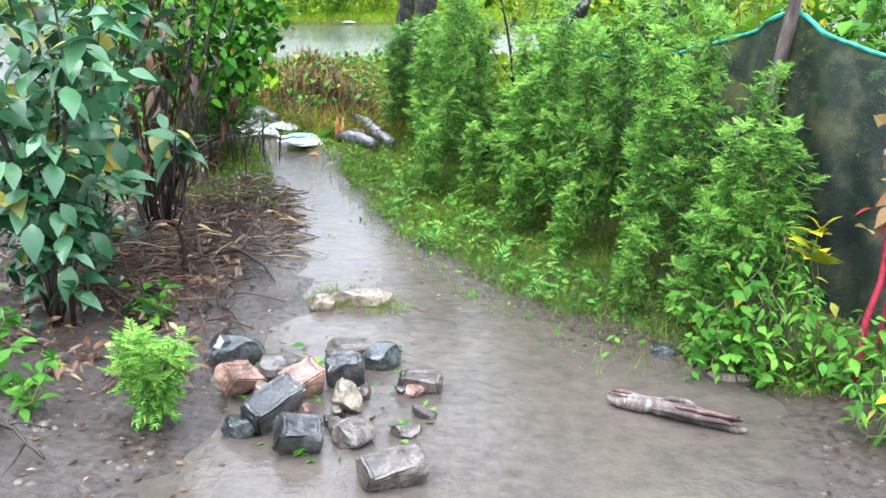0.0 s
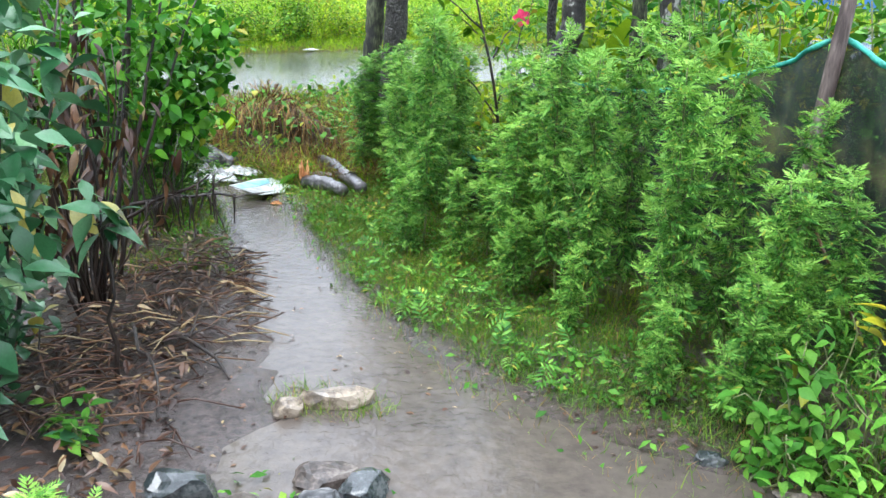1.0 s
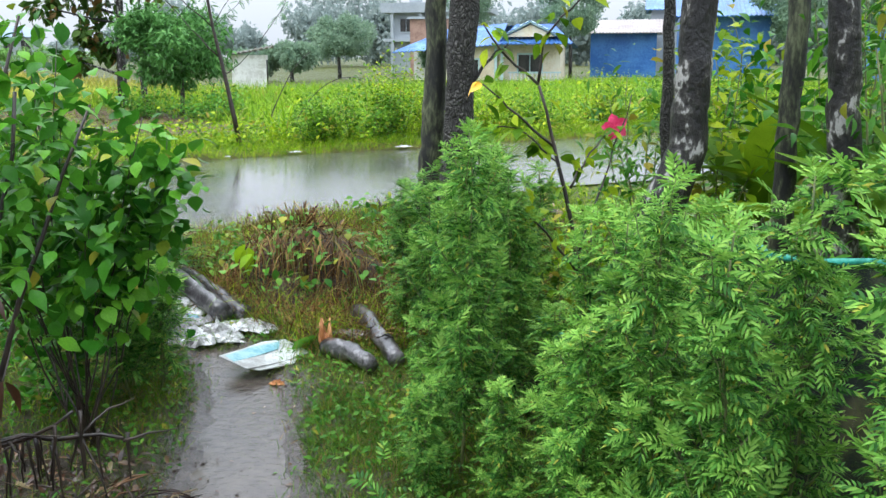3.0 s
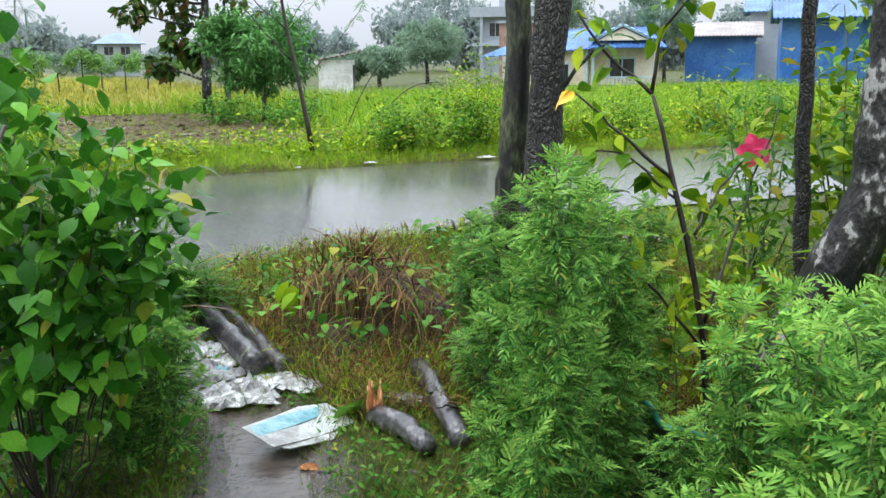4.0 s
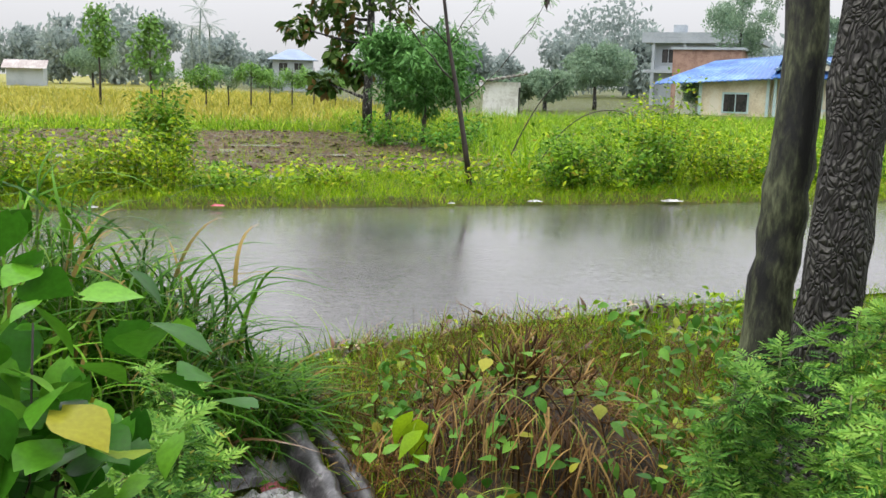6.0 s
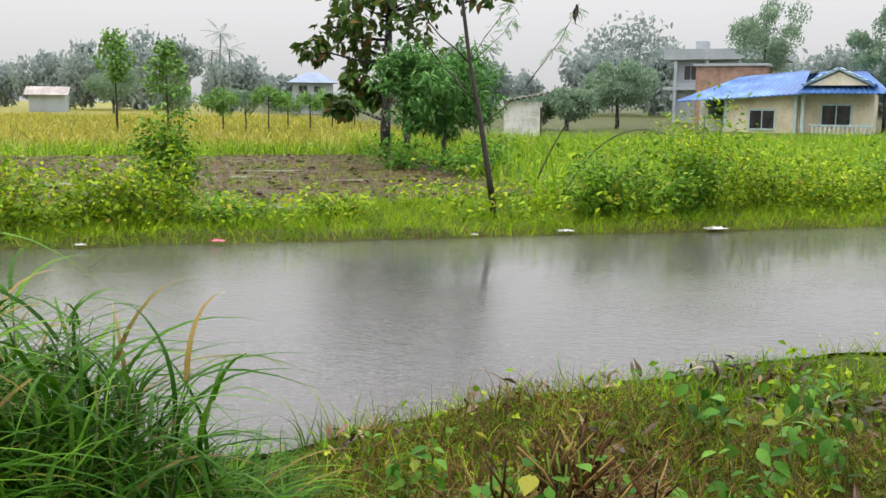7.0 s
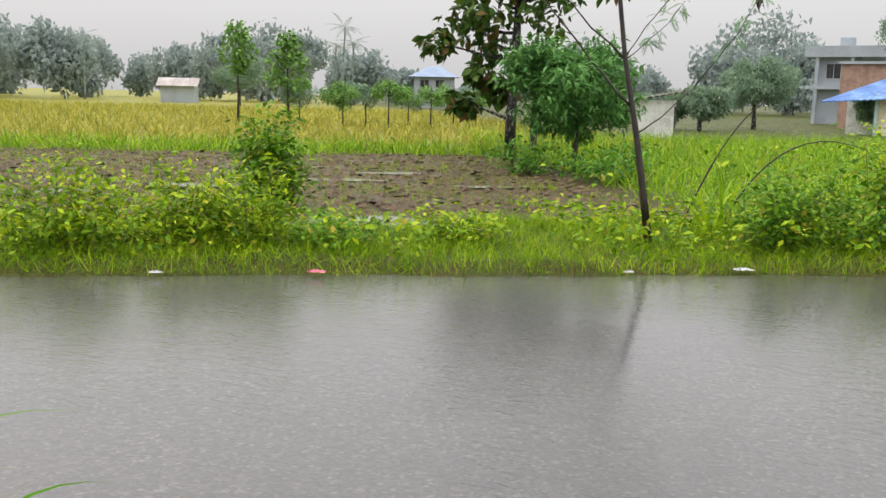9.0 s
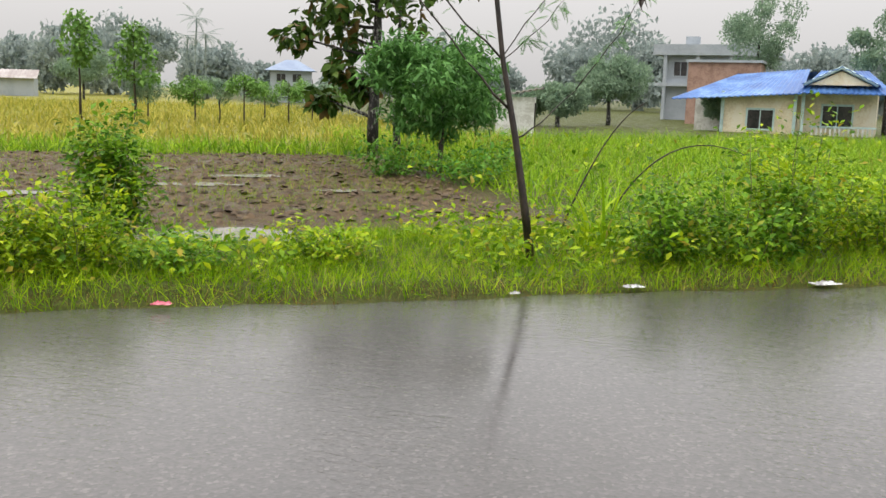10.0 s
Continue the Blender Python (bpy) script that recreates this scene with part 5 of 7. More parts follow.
def turf_here(x, y, c):
    u, n = to_road(x, y)
    t = trail(x, y)
    right = (x > -0.2 - 0.5 * np.clip(y - 5, 0, 9)) & ((t < 0.05) | ((t < 0.5) & (c < 0.22) & (x > 0.35 - 0.55 * (y - 4.5)))) & (x < 3.2 - 0.3 * y + 2) & (y > 3.9)
    left = (x < -0.6) & (y > 5.9) & (t < 0.1)
    return (n < near_edge(u) - 0.0) & (right | left) & (c < 0.55 + np.clip(-t, 0, 1.0)) & (c < 0.4 + 0.6 * (ripple(x, y, 2.3) > -0.4))


x, y = patch(601, 210000, -4.2, 3.0, 3.8, 12.5, turf_here)
cover("turf", "short wet yard grass on both sides of the path", "grass", x, y, BLADE, GRASS, 0.085, 0.45, 602)
x, y = patch(617, 90000, -0.7, 2.0, 3.9, 7.6, lambda x, y, c: (trail(x, y) < 0.12) & (x + 0.55 * (y - 4.5) < 1.7) & (x > -0.25 - 0.5 * np.clip(y - 5, 0, 9)) & (c < 0.25 + 0.75 * (ripple(x, y, 3.1) + ripple(x, y, 7.0) > -0.5)) & (c < 1.05 + trail(x, y) * -3))
cover("path_side_grass", "short bright green grass beside the footpath", "grass", x, y, blade_shape(0.026, 0.7, 3), PATH_GRASS, 0.06, 0.55, 618)
x, y = patch(619, 9000, -0.7, 2.0, 3.9, 7.6, lambda x, y, c: (trail(x, y) < 0.05) & (x + 0.55 * (y - 4.5) < 1.7) & (x > -0.25 - 0.5 * np.clip(y - 5, 0, 9)) & (ripple(x, y, 2.6) > -0.5))
cover("path_side_weeds", "tiny round-leaved green weeds beside the footpath", "weeds", x, y, SMALL, WEED, 0.04, 0.4, 620, 0.05)
x, y = patch(603, 16000, -4.2, 3.0, 3.8, 12.5, turf_here)
cover("low_weeds", "small green weeds growing among the yard grass", "weeds", x, y, SMALL, WEED, 0.045, 0.5, 604, 0.06)
x, y = patch(605, 900, -0.2, 2.2, 4.0, 7.6, lambda x, y, c: (trail(x, y) < -0.02) & (x + 0.55 * (y - 4.5) < 1.3) & (x + 0.5 * (y - 4.5) > 0.15))
cover("feathery_seedlings", "feathery marigold seedlings spreading below the plants", "seedlings", x, y, FEATHER, MARIGOLD, 0.10, 0.35, 606, 0.10, 0.5)
x, y = patch(607, 1500, -0.4, 0.15, 4.25, 4.7, lambda x, y, c: np.hypot((x + 0.12) / 0.24, (y - 4.45) / 0.13) + 0.4 * c < 1.25)
cover("stone_grass", "tufts of grass round the stone in the puddle", "grass", x, y, BLADE, GRASS, 0.075, 0.5, 608, 0.02)
x, y = patch(609, 420, -0.4, 0.5, 2.8, 4.0, lambda x, y, c: np.hypot((x + 0.02) / 0.4, (y - 3.5) / 0.55) < 1)
cover("rubble_weeds", "tiny bright weeds growing between the bricks", "weeds", x, y, SMALL, WEED, 0.05, 0.5, 610, 0.05)
x, y = patch(611, 160, 0.9, 1.9, 3.7, 4.4, lambda x, y, c: np.hypot((x - 1.2) / 0.3, (y - 4.15) / 0.15) < 1.2)
cover("rim_grass", "sparse grass at the puddle rim", "grass", x, y, BLADE, GRASS, 0.07, 0.5, 612)
x, y = patch(613, 2800, -2.2, -0.55, 3.2, 7.0, lambda x, y, c: (trail(x, y) < 0.12) & (y < 6.6) & (x < -0.62 - 0.15 * (y - 4)))
cover("leaf_litter", "brown dead leaves covering the mud under the shrubs", "leaf litter", x, y, LANCE, DRY, 0.075, 0.3, 614, 0.10, -0.05)
x, y = patch(615, 900, -1.0, 2.0, 2.2, 7.8, lambda x, y, c: trail(x, y) > -0.15)
cover("floating_bits", "scattered leaf scraps and twigs lying in the puddle", "debris", x, y, SMALL, DRY, 0.028, 0.1, 616, 0.0)
bits = bpy.data.objects["floating_bits"]
bits.location.z = 0.02

# the low heap of cut stalks left of the path
r = np.random.default_rng(620)
heap = Geo()
n = 380
hx, hy = r.normal(-1.15, 0.26, n), r.uniform(3.9, 6.3, n)
hx = np.minimum(hx, -0.62 - 0.28 * np.clip(hy - 4.6, 0, 3)) + 0.18 * (hy > 5)
ang, ln = r.uniform(0, 6.28, n), r.uniform(0.08, 0.4, n)
pile = 0.12 * np.exp(-((hx + 1.15) / 0.35) ** 2) * r.uniform(0, 1, n) + 0.012
hx, hy = lay(hx, hy)
hz = ground_z(hx, hy) + pile
for k in range(n):
    dx, dy = math.cos(ang[k]) * ln[k] / 2, math.sin(ang[k]) * ln[k] / 2
    heap.add(*tube(np.array([(hx[k] - dx, hy[k] - dy, hz[k] + 0.02 * math.sin(k)), (hx[k], hy[k], hz[k] + 0.012), (hx[k] + dx, hy[k] + dy, max(hz[k] - 0.03, 0.02))]), (0.003, 0.0045, 0.002), 4))
tagged(part("stalk_litter", heap, DRY), "heap of cut dead stalks and straw beside the path", "stalks", kind="stuff")


def dead_branch(label, a, b, r0, twigs, seed, strips=0):
    global rng
    rng = np.random.default_rng(seed)
    a, b = [(*(float(c) for c in lay(*q[:2])), q[2]) for q in (a, b)]
    ob = thing("dead_branch", label, "branch", at=pose(*a))
    p = curve((0, 0, 0), np.subtract(b, a), 0.03, 9, 0.012)
    part("limb", Geo().add(*tube(p, np.linspace(r0, r0 * 0.4, 9), 7, 0.06)), TWIG, ob)
    for _ in range(twigs):
        i = rng.integers(2, 9)
        e = p[i] + rng.normal(size=3) * [0.1, 0.1, 0.06]
        part("twig", Geo().add(*tube(curve(p[i], e, 0.01, 5, 0.006), np.linspace(r0 * 0.4, r0 * 0.15, 5), 5)), TWIG, ob)
    for k in range(strips):
        q = p[1 + k % 8] + [rng.normal() * 0.02, rng.normal() * 0.02, 0]
        part("hanging_strip", Geo().add(*tube(curve(q, q + [rng.normal() * 0.02, rng.normal() * 0.02, -rng.uniform(0.1, 0.24)], 0, 5, 0.004), np.linspace(0.007, 0.003, 5), 4)), TWIG, ob)
    return ob


dead_branch("black dead branch with limp strips hanging from it", (-1.4, 5.65, 0.42), (-0.82, 5.75, 0.52), 0.014, 6, 631, 14)
dead_branch("black dead branch with limp strips hanging from it", (-1.42, 5.6, 0.3), (-0.9, 5.6, 0.66), 0.012, 4, 632, 9)
dead_branch("dark wet dead branch lying at the path edge", (-0.98, 5.0, 0.1), (-0.55, 4.55, 0.04), 0.014, 6, 633)
dead_branch("thin dark branch lying in the mud", (-1.0, 4.7, 0.2), (-0.72, 4.15, 0.04), 0.01, 4, 634)
dead_branch("dark twig lying in the mud", (-1.15, 2.95, 0.05), (-0.85, 2.75, 0.04), 0.012, 3, 635)
tagged(part("fallen_leaf", Geo().spread(LANCE, turns([0.3, 1.0, -0.6], 0.0, 0.0, [0.16, 0.14, 0.12], np.array([[*lay(-1.05, 2.35), 0.05], [*lay(-1.0, 2.45), 0.055], [*lay(-1.08, 2.4), 0.06]]))), CROTON), "yellow fallen leaves in the mud", "leaf")

# ---- the verge on this side ----
def tussock(label, x, y, count, h, template, mat, seed, rad=0.3, lean=0.3, brown=0):
    r = np.random.default_rng(seed)
    ob = thing("grass_tussock", label, "grass", "tussocks on the verge", at=pose(x, y, float(ground_z(x, y))))
    a, d = r.uniform(0, 6.28, count), rad * np.sqrt(r.uniform(0, 1, count))
    pos = np.stack([d * np.cos(a), d * np.sin(a), np.full(count, -0.02)], 1)
    out = a - np.pi / 2 + r.normal(0, 0.7, count)
    part("foliage", Geo().spread(template, turns(out, r.normal(-0.15, lean, count), r.normal(0, 0.12, count), h * r.uniform(0.45, 1.1, count), pos)), mat, ob)
    if brown:
        k = brown
        a, d = r.uniform(0, 6.28, k), rad * 0.8 * np.sqrt(r.uniform(0, 1, k))
        pos = np.stack([d * np.cos(a), d * np.sin(a), np.full(k, -0.02)], 1)
        part("dead_growth", Geo().spread(BLADE, turns(a - 1.57, r.normal(-0.4, 0.5, k), 0, h * r.uniform(0.25, 0.6, k), pos)), DRY, ob, "brown dead blades")
    return ob


REED_BLADE = blade_shape(0.020, 1.0, 7)


def reed_clump(label, x, y, culms, h, seed, rad):
    """Upright grass culms, each with long blades leaving it at several heights and arching every way."""
    global rng
    rng = np.random.default_rng(seed)
    ob = thing("grass_tussock", label, "grass", "tussocks on the verge", at=pose(x, y, float(ground_z(x, y))))
    stems, blades, dead = Geo(), Geo(), Geo()
    for _ in range(culms):
        a, d = rng.uniform(0, 6.28), rad * math.sqrt(rng.uniform(0, 1))
        base = np.array([d * math.cos(a), d * math.sin(a), -0.02])
        top = base + [rng.normal() * 0.10 * h + 0.12 * d * math.cos(a), rng.normal() * 0.10 * h + 0.12 * d * math.sin(a), h * rng.uniform(0.4, 0.95) * (1 - 0.35 * (d / rad) ** 2)]
        path = curve(base, top, 0, 6, 0.006)
        stems.add(*tube(path, np.linspace(0.004, 0.002, 6), 4))
        n = 8
        t = np.linspace(0.12, 1.0, n) + rng.normal(0, 0.04, n)
        pos = np.stack([np.interp(t, np.linspace(0, 1, 6), path[:, j]) for j in range(3)], 1)
        m = turns(rng.uniform(0, 6.28, n), rng.normal(-0.3, 0.25, n), rng.normal(0, 0.2, n), rng.uniform(0.22, 0.48, n) * (0.75 + 0.25 * h), pos)
        blades.spread(REED_BLADE, m[1:])
        dead.spread(REED_BLADE, m[:1])
    tagged(part("culm", stems, STEM, ob), kind="stuff")
    part("foliage", blades, TALL_GRASS, ob)
    part("dead_growth", dead, DRY, ob, "brown dead blades at the base")
    return ob


reed_clump("tall green grass tussock hanging over the road edge", -2.60, 8.98, 240, 0.88, 641, 0.36)
reed_clump("tall green grass tussock by the road", -3.1, 9.25, 90, 1.0, 642, 0.34)
reed_clump("taller green grass tussock by the road", -2.92, 8.72, 110, 1.3, 643, 0.32)
reed_clump("low green grass tussock by the road", -2.36, 9.28, 90, 0.4, 649, 0.24)
tussock("low green grass tussock at the asphalt edge", -2.5, 9.62, 300, 0.36, BLADE_LONG, TALL_GRASS, 644, 0.2, 0.35, 90)
tussock("low green grass tussock at the asphalt edge", -2.35, 10.25, 160, 0.3, BLADE_LONG, GRASS, 645, 0.25, 0.45, 60)
tussock("low grass tussock beside the litter", -1.5, 8.38, 140, 0.16, BLADE_LONG, GRASS, 646, 0.08, 0.4, 40)

x, y = patch(650, 15000, -2.9, 1.8, 9.0, 13.6, lambda x, y, c: (to_road(x, y)[1] < near_edge(to_road(x, y)[0]) + 0.12 * c) & (to_road(x, y)[1] > near_edge(to_road(x, y)[0]) - 2.4) & (x > -2.45 + 0.3 * (10.2 - y)))
cover("verge_grass", "matted green and straw grass on the road verge", "grass", x, y, BLADE, LAWN, 0.14, 0.6, 651, 0.03)
x, y = patch(652, 2000, -2.4, 1.6, 9.2, 13.2, lambda x, y, c: (to_road(x, y)[1] < near_edge(to_road(x, y)[0]) - 0.05) & (to_road(x, y)[1] > near_edge(to_road(x, y)[0]) - 2.0))
cover("verge_weeds", "small leafy weeds on the road verge", "weeds", x, y, SMALL, YELLOW_WEED, 0.06, 0.5, 653, 0.16)

r = np.random.default_rng(655)
BROWN_STRAW = foliage("brown_rotting_straw", (0.04, 0.018, 0.008), (0.17, 0.085, 0.03), (0.42, 0.27, 0.10), (0.22, 0.34, 0.05), 0.5, 0.3, 0.12)
HEAP_FILLER = surface("dark_heap_filler", [(0.3, (0.018, 0.012, 0.008)), (0.7, (0.07, 0.045, 0.025))], 8, 50, 0.7, 0.8, 0.02)
brush = thing("brush_heap", "heap of cut brown stalks and dead vines on the verge", "brush heap", at=pose(-1.2, 9.62, float(ground_z(-1.2, 9.62))))
n = 1500
bx, by = r.normal(0, 0.34, n), r.normal(0, 0.34, n)
bz = 0.40 * np.exp(-(bx**2 + by**2) / 0.36) * r.uniform(0.75, 1.0, n)
part("dead_grass", Geo().spread(BLADE_LONG, turns(r.uniform(0, 6.28, n), r.normal(-1.35, 0.55, n), r.normal(0, 0.5, n), 0.26 * r.uniform(0.5, 1.2, n), np.stack([bx, by, bz + 0.03], 1))), BROWN_STRAW, brush)
# solid dark dome added inside, so the straw can't be seen through
filler = Geo()
ma, md = np.meshgrid(np.linspace(0, 6.2832, 41)[:-1], np.linspace(0, 1, 14))
mr = 0.72 * md * (1 + 0.12 * np.sin(3 * ma + 1) + 0.08 * np.sin(7 * ma))
mx, my = mr * np.cos(ma), mr * np.sin(ma)
mi = (np.arange(13)[:, None] * 40 + np.arange(40)[None]).ravel()
mj = (np.arange(13)[:, None] * 40 + (np.arange(40)[None] + 1) % 40).ravel()
filler.add(np.stack([mx, my, 0.38 * np.exp(-(mx**2 + my**2) / 0.36) * (1 - md**6) + 0.03 * ripple(mx * 2, my * 2, 9.0) * (1 - md) - 0.06 * md], -1).reshape(-1, 3), np.concatenate([np.stack([mi, mi + 40, mj], 1), np.stack([mj, mi + 40, mj + 40], 1)]))
part("filler_dome", filler, HEAP_FILLER, brush, "dark brown filler dome added inside the heap")
cut = Geo()
for k in range(150):
    a, d = r.uniform(0, 6.28), abs(r.normal(0, 0.3))
    q = np.array([d * math.cos(a) - 0.05, d * math.sin(a) + 0.05, 0.05])
    q[2] = 0.4 * math.exp(-d * d / 0.36)
    e = q + [r.normal() * 0.07, r.normal() * 0.07, r.uniform(0.02, 0.2)]
    cut.add(*tube(np.array([q, (q + e) / 2 + r.normal(size=3) * 0.01, e]), (0.005, 0.0045, 0.0035), 4))
k = 420
hx = r.normal(0, 0.33, k)
part("hanging_straw", Geo().spread(BLADE_LONG, turns(np.pi + r.normal(0, 0.5, k), r.normal(-2.0, 0.35, k), r.normal(0, 0.3, k), 0.3 * r.uniform(0.5, 1.2, k), np.stack([hx, -0.22 - r.uniform(0, 0.25, k), (0.42 + r.uniform(-0.12, 0.08, k)) * np.exp(-hx**2 / 0.35)], 1))), BROWN_STRAW, brush, "brown straw hanging down the heap")
tagged(part("brushwood", cut, BROWN_STRAW, brush), kind="stuff")
m = 260
a, d = r.uniform(0, 6.28, m), 0.72 * np.sqrt(r.uniform(0, 1, m))
part("vine_foliage", Geo().spread(HEART_LEAF, turns(r.uniform(0, 6.28, m), r.normal(-0.3, 0.5, m), 0, 0.055 * r.uniform(0.5, 1.4, m), np.stack([d * np.cos(a), d * np.sin(a) - 0.1, 0.06 + 0.46 * np.exp(-d**2 / 0.36) * r.uniform(0.85, 1.1, m)], 1))), WEED, brush)
tagged(bpy.data.objects["hanging_straw"], "brown straw hanging down the heap", kind="stuff")
part("pale_leaf", Geo().spread(OVATE, turns([0.4, 1.4, 2.6], [-1.1, -0.9, -0.4], [0, 0.4, 0], [0.2, 0.16, 0.14], np.array([[-0.3, -0.5, 0.36], [-0.33, -0.48, 0.38], [-0.28, -0.5, 0.32]]))), YELLOW_WEED, brush, "wilted pale leaf")
for k, (x, y, s) in enumerate([(-1.0, 11.0, 0.3), (-0.6, 11.3, 0.35), (-1.95, 10.0, 0.25), (-1.75, 9.5, 0.3), (-0.62, 9.75, 0.45), (-0.75, 10.2, 0.5), (-0.5, 10.7, 0.5), (0.0, 11.2, 0.5), (-1.1, 9.1, 0.25)]):
    leafy("broad_weed", "broad-leaved green weed on the verge", "weed", (x, y), [((0.08, 0.02, s), 0.005), ((-0.1, 0.06, s * 0.95), 0.005), ((0.02, -0.12, s * 0.8), 0.005)], BROAD, WEED, STEM, 0.07, 18, 660 + k, 0.2, group="weeds on the verge", spread=0.04)

# ---- litter on the far road edge ----
for k, (u, n, s, m, label) in enumerate([(-2.7, -0.02, 0.14, PINK, "flattened red plastic packet at the road edge"), (0.0, -0.02, 0.08, PLASTIC, "small white scrap at the road edge"), (1.1, 0.1, 0.18, PLASTIC, "white plastic scrap on the road edge grass"), (2.9, 0.0, 0.25, PLASTIC, "pale crumpled plastic bag at the road edge"), (-4.0, -0.05, 0.1, PLASTIC, "white scrap at the road edge")]):
    x, y = from_road(u, n)
    ob = crumpled(float(x), float(y), s, s * 0.5, 0.02, m, label, 420 + k, "plastic_scrap", 35)
    ob["group"] = "litter on the road edge"
    ob.location.z = 0.30

# ---- far verge ----
x, y = strip(701, 80000, -14, 14, 0.06, 4.2, lambda u, n, c: (n < 2.6) | (u < -3.3) | (u > -0.9))
cover("far_verge_grass", "bright green wet grass on the far road verge", "grass", x, y, BLADE, LAWN, 0.2, 0.5, 702)
x, y = strip(703, 9000, -14, 14, -0.06, 0.4)
cover("far_edge_straw", "short straw-coloured grass at the asphalt edge", "grass", x, y, BLADE, BROWN_STRAW, 0.11, 0.7, 704)
x, y = strip(705, 16000, -14, 14, 0.35, 3.2, lambda u, n, c: (np.sin(u * 1.3) + np.sin(u * 2.9 + 1) + n * 0.4 > 0.2) & ((n < 1.6) | (u < -3.2) | (u > -1.0)))
cover("far_verge_weeds", "low leafy yellow-green weeds along the far verge", "weeds", x, y, SMALL, YELLOW_WEED, 0.09, 0.5, 706, 0.38)
x, y = strip(707, 46000, 2.8, 40, 3.4, 30)
cover("meadow_grass", "tall bright green grass in the meadow before the house", "grass", x, y, blade_shape(0.02, 0.7, 4), MEADOW, 0.62, 0.5, 708)
x, y = strip(709, 1400, 1.5, 26, 4.0, 18, lambda u, n, c: ripple(u, n, 0.5) > 0.1)
cover("meadow_weeds", "taller weeds and dry stems scattered in the meadow", "weeds", x, y, BROAD, YELLOW_WEED, 0.16, 0.5, 710, 0.8)
x, y = strip(711, 44000, -16, 2.5, 4.8, 18.5, lambda u, n, c: (c < 0.3 + 0.6 * (ripple(u, n, 1.1) > 0.2)) & (np.sin(n * 5) > -0.3))
cover("stubble", "rows of sparse stubble in the ploughed wet plot", "stubble", x, y, BLADE, LAWN, 0.2, 0.5, 712)
x, y = strip(713, 9000, -30, 2.5, 5.5, 18.5)
cover("clods", "turned clods of wet brown earth in the plot", "clods", x, y, (lump, lump_f), surface("turned_wet_earth", [(0.3, (0.04, 0.025, 0.013)), (0.7, (0.12, 0.08, 0.042))], 3, 30, 0.85, 0.6, 0.02, world_space=True), 0.15, 0.2, 714, 0.02)
x, y = strip(715, 14000, -60, 3, 18.4, 21.8)
cover("field_bank_grass", "dark green grass on the bank of the plot", "grass", x, y, blade_shape(0.03, 0.6, 4), MEADOW, 0.5, 0.45, 716)
x, y = strip(717, 70000, -80, 9, 21, 90, lambda u, n, c: c < 0.35 + 12 / n)
cover("rice_field", "ripening yellow-green rice standing in the far field", "rice", x, y, blade_shape(0.05, 0.6, 3), RICE, 0.62, 0.4, 718)

# tangle of vines and weeds filling the verge round the heap
x, y = patch(656, 1500, -2.3, 1.2, 8.3, 11.2, lambda x, y, c: (to_road(x, y)[1] < near_edge(to_road(x, y)[0]) - 0.25) & (x > -1.0 - 0.9 * (y - 8.2)) & (x + y > 7.4))
cover("vine_tangle", "tangled vines and small leaves covering the verge", "vines", x, y, HEART_LEAF, WEED, 0.034, 0.5, 657, 0.16)
x, y = patch(658, 26000, -2.3, 1.2, 8.2, 11.2, lambda x, y, c: (to_road(x, y)[1] < near_edge(to_road(x, y)[0]) - 0.2) & (x > -0.95 - 0.9 * (y - 8.2)))
cover("verge_straw", "bent straw and green grass tangled on the verge", "grass", x, y, BLADE_LONG, BROWN_STRAW, 0.17, 0.9, 659, 0.13)
x, y = patch(676, 8000, -2.3, 1.2, 8.2, 11.6, lambda x, y, c: (to_road(x, y)[1] < near_edge(to_road(x, y)[0]) - 0.1) & (x > -0.95 - 0.9 * (y - 8.2)))
cover("verge_green", "green and straw-yellow grass growing through the heap", "grass", x, y, BLADE, LAWN, 0.15, 0.55, 677, 0.1)

x, y = patch(682, 9000, -2.4, 1.4, 8.6, 12.0, lambda x, y, c: (to_road(x, y)[1] < near_edge(to_road(x, y)[0]) - 0.12) & (to_road(x, y)[1] > near_edge(to_road(x, y)[0]) - 1.7) & (x > -0.95 - 0.9 * (y - 8.2)) & (ripple(x, y, 4.3) + 0.6 * ripple(x + 1, y, 9.0) > 0.15))
cover("verge_scraps", "red-brown dead leaves and cut vines lying on the verge", "leaf litter", x, y, LANCE, DRY, 0.09, 0.7, 683, 0.13)

# crumbs of leaf, bark and gravel trodden into the mud
x, y = patch(670, 4200, -1.8, 1.2, 2.6, 8.9, lambda x, y, c: (trail(x, y) > -1.4) & (trail(x, y) < 0.75) & (c < 0.25 + 0.75 * (ripple(x, y, 3.7) > -0.2)))
cover("trodden_litter", "small bits of leaf, bark and gravel in the mud", "debris", x, y, SMALL, DRY, 0.035, 0.25, 671, 0.012)
x, y = patch(672, 9000, -1.9, 0.2, 6.6, 9.0, lambda x, y, c: (trail(x, y) < 0.0) & (c < 0.8))
cover("path_end_grass", "short green grass round the litter at the path's end", "grass", x, y, BLADE, GRASS, 0.09, 0.5, 673)
x, y = patch(674, 2500, -1.6, 0.2, 6.6, 8.9, lambda x, y, c: trail(x, y) < 0.05)
cover("path_end_weeds", "small green weeds round the litter at the path's end", "weeds", x, y, SMALL, WEED, 0.04, 0.5, 675, 0.05)

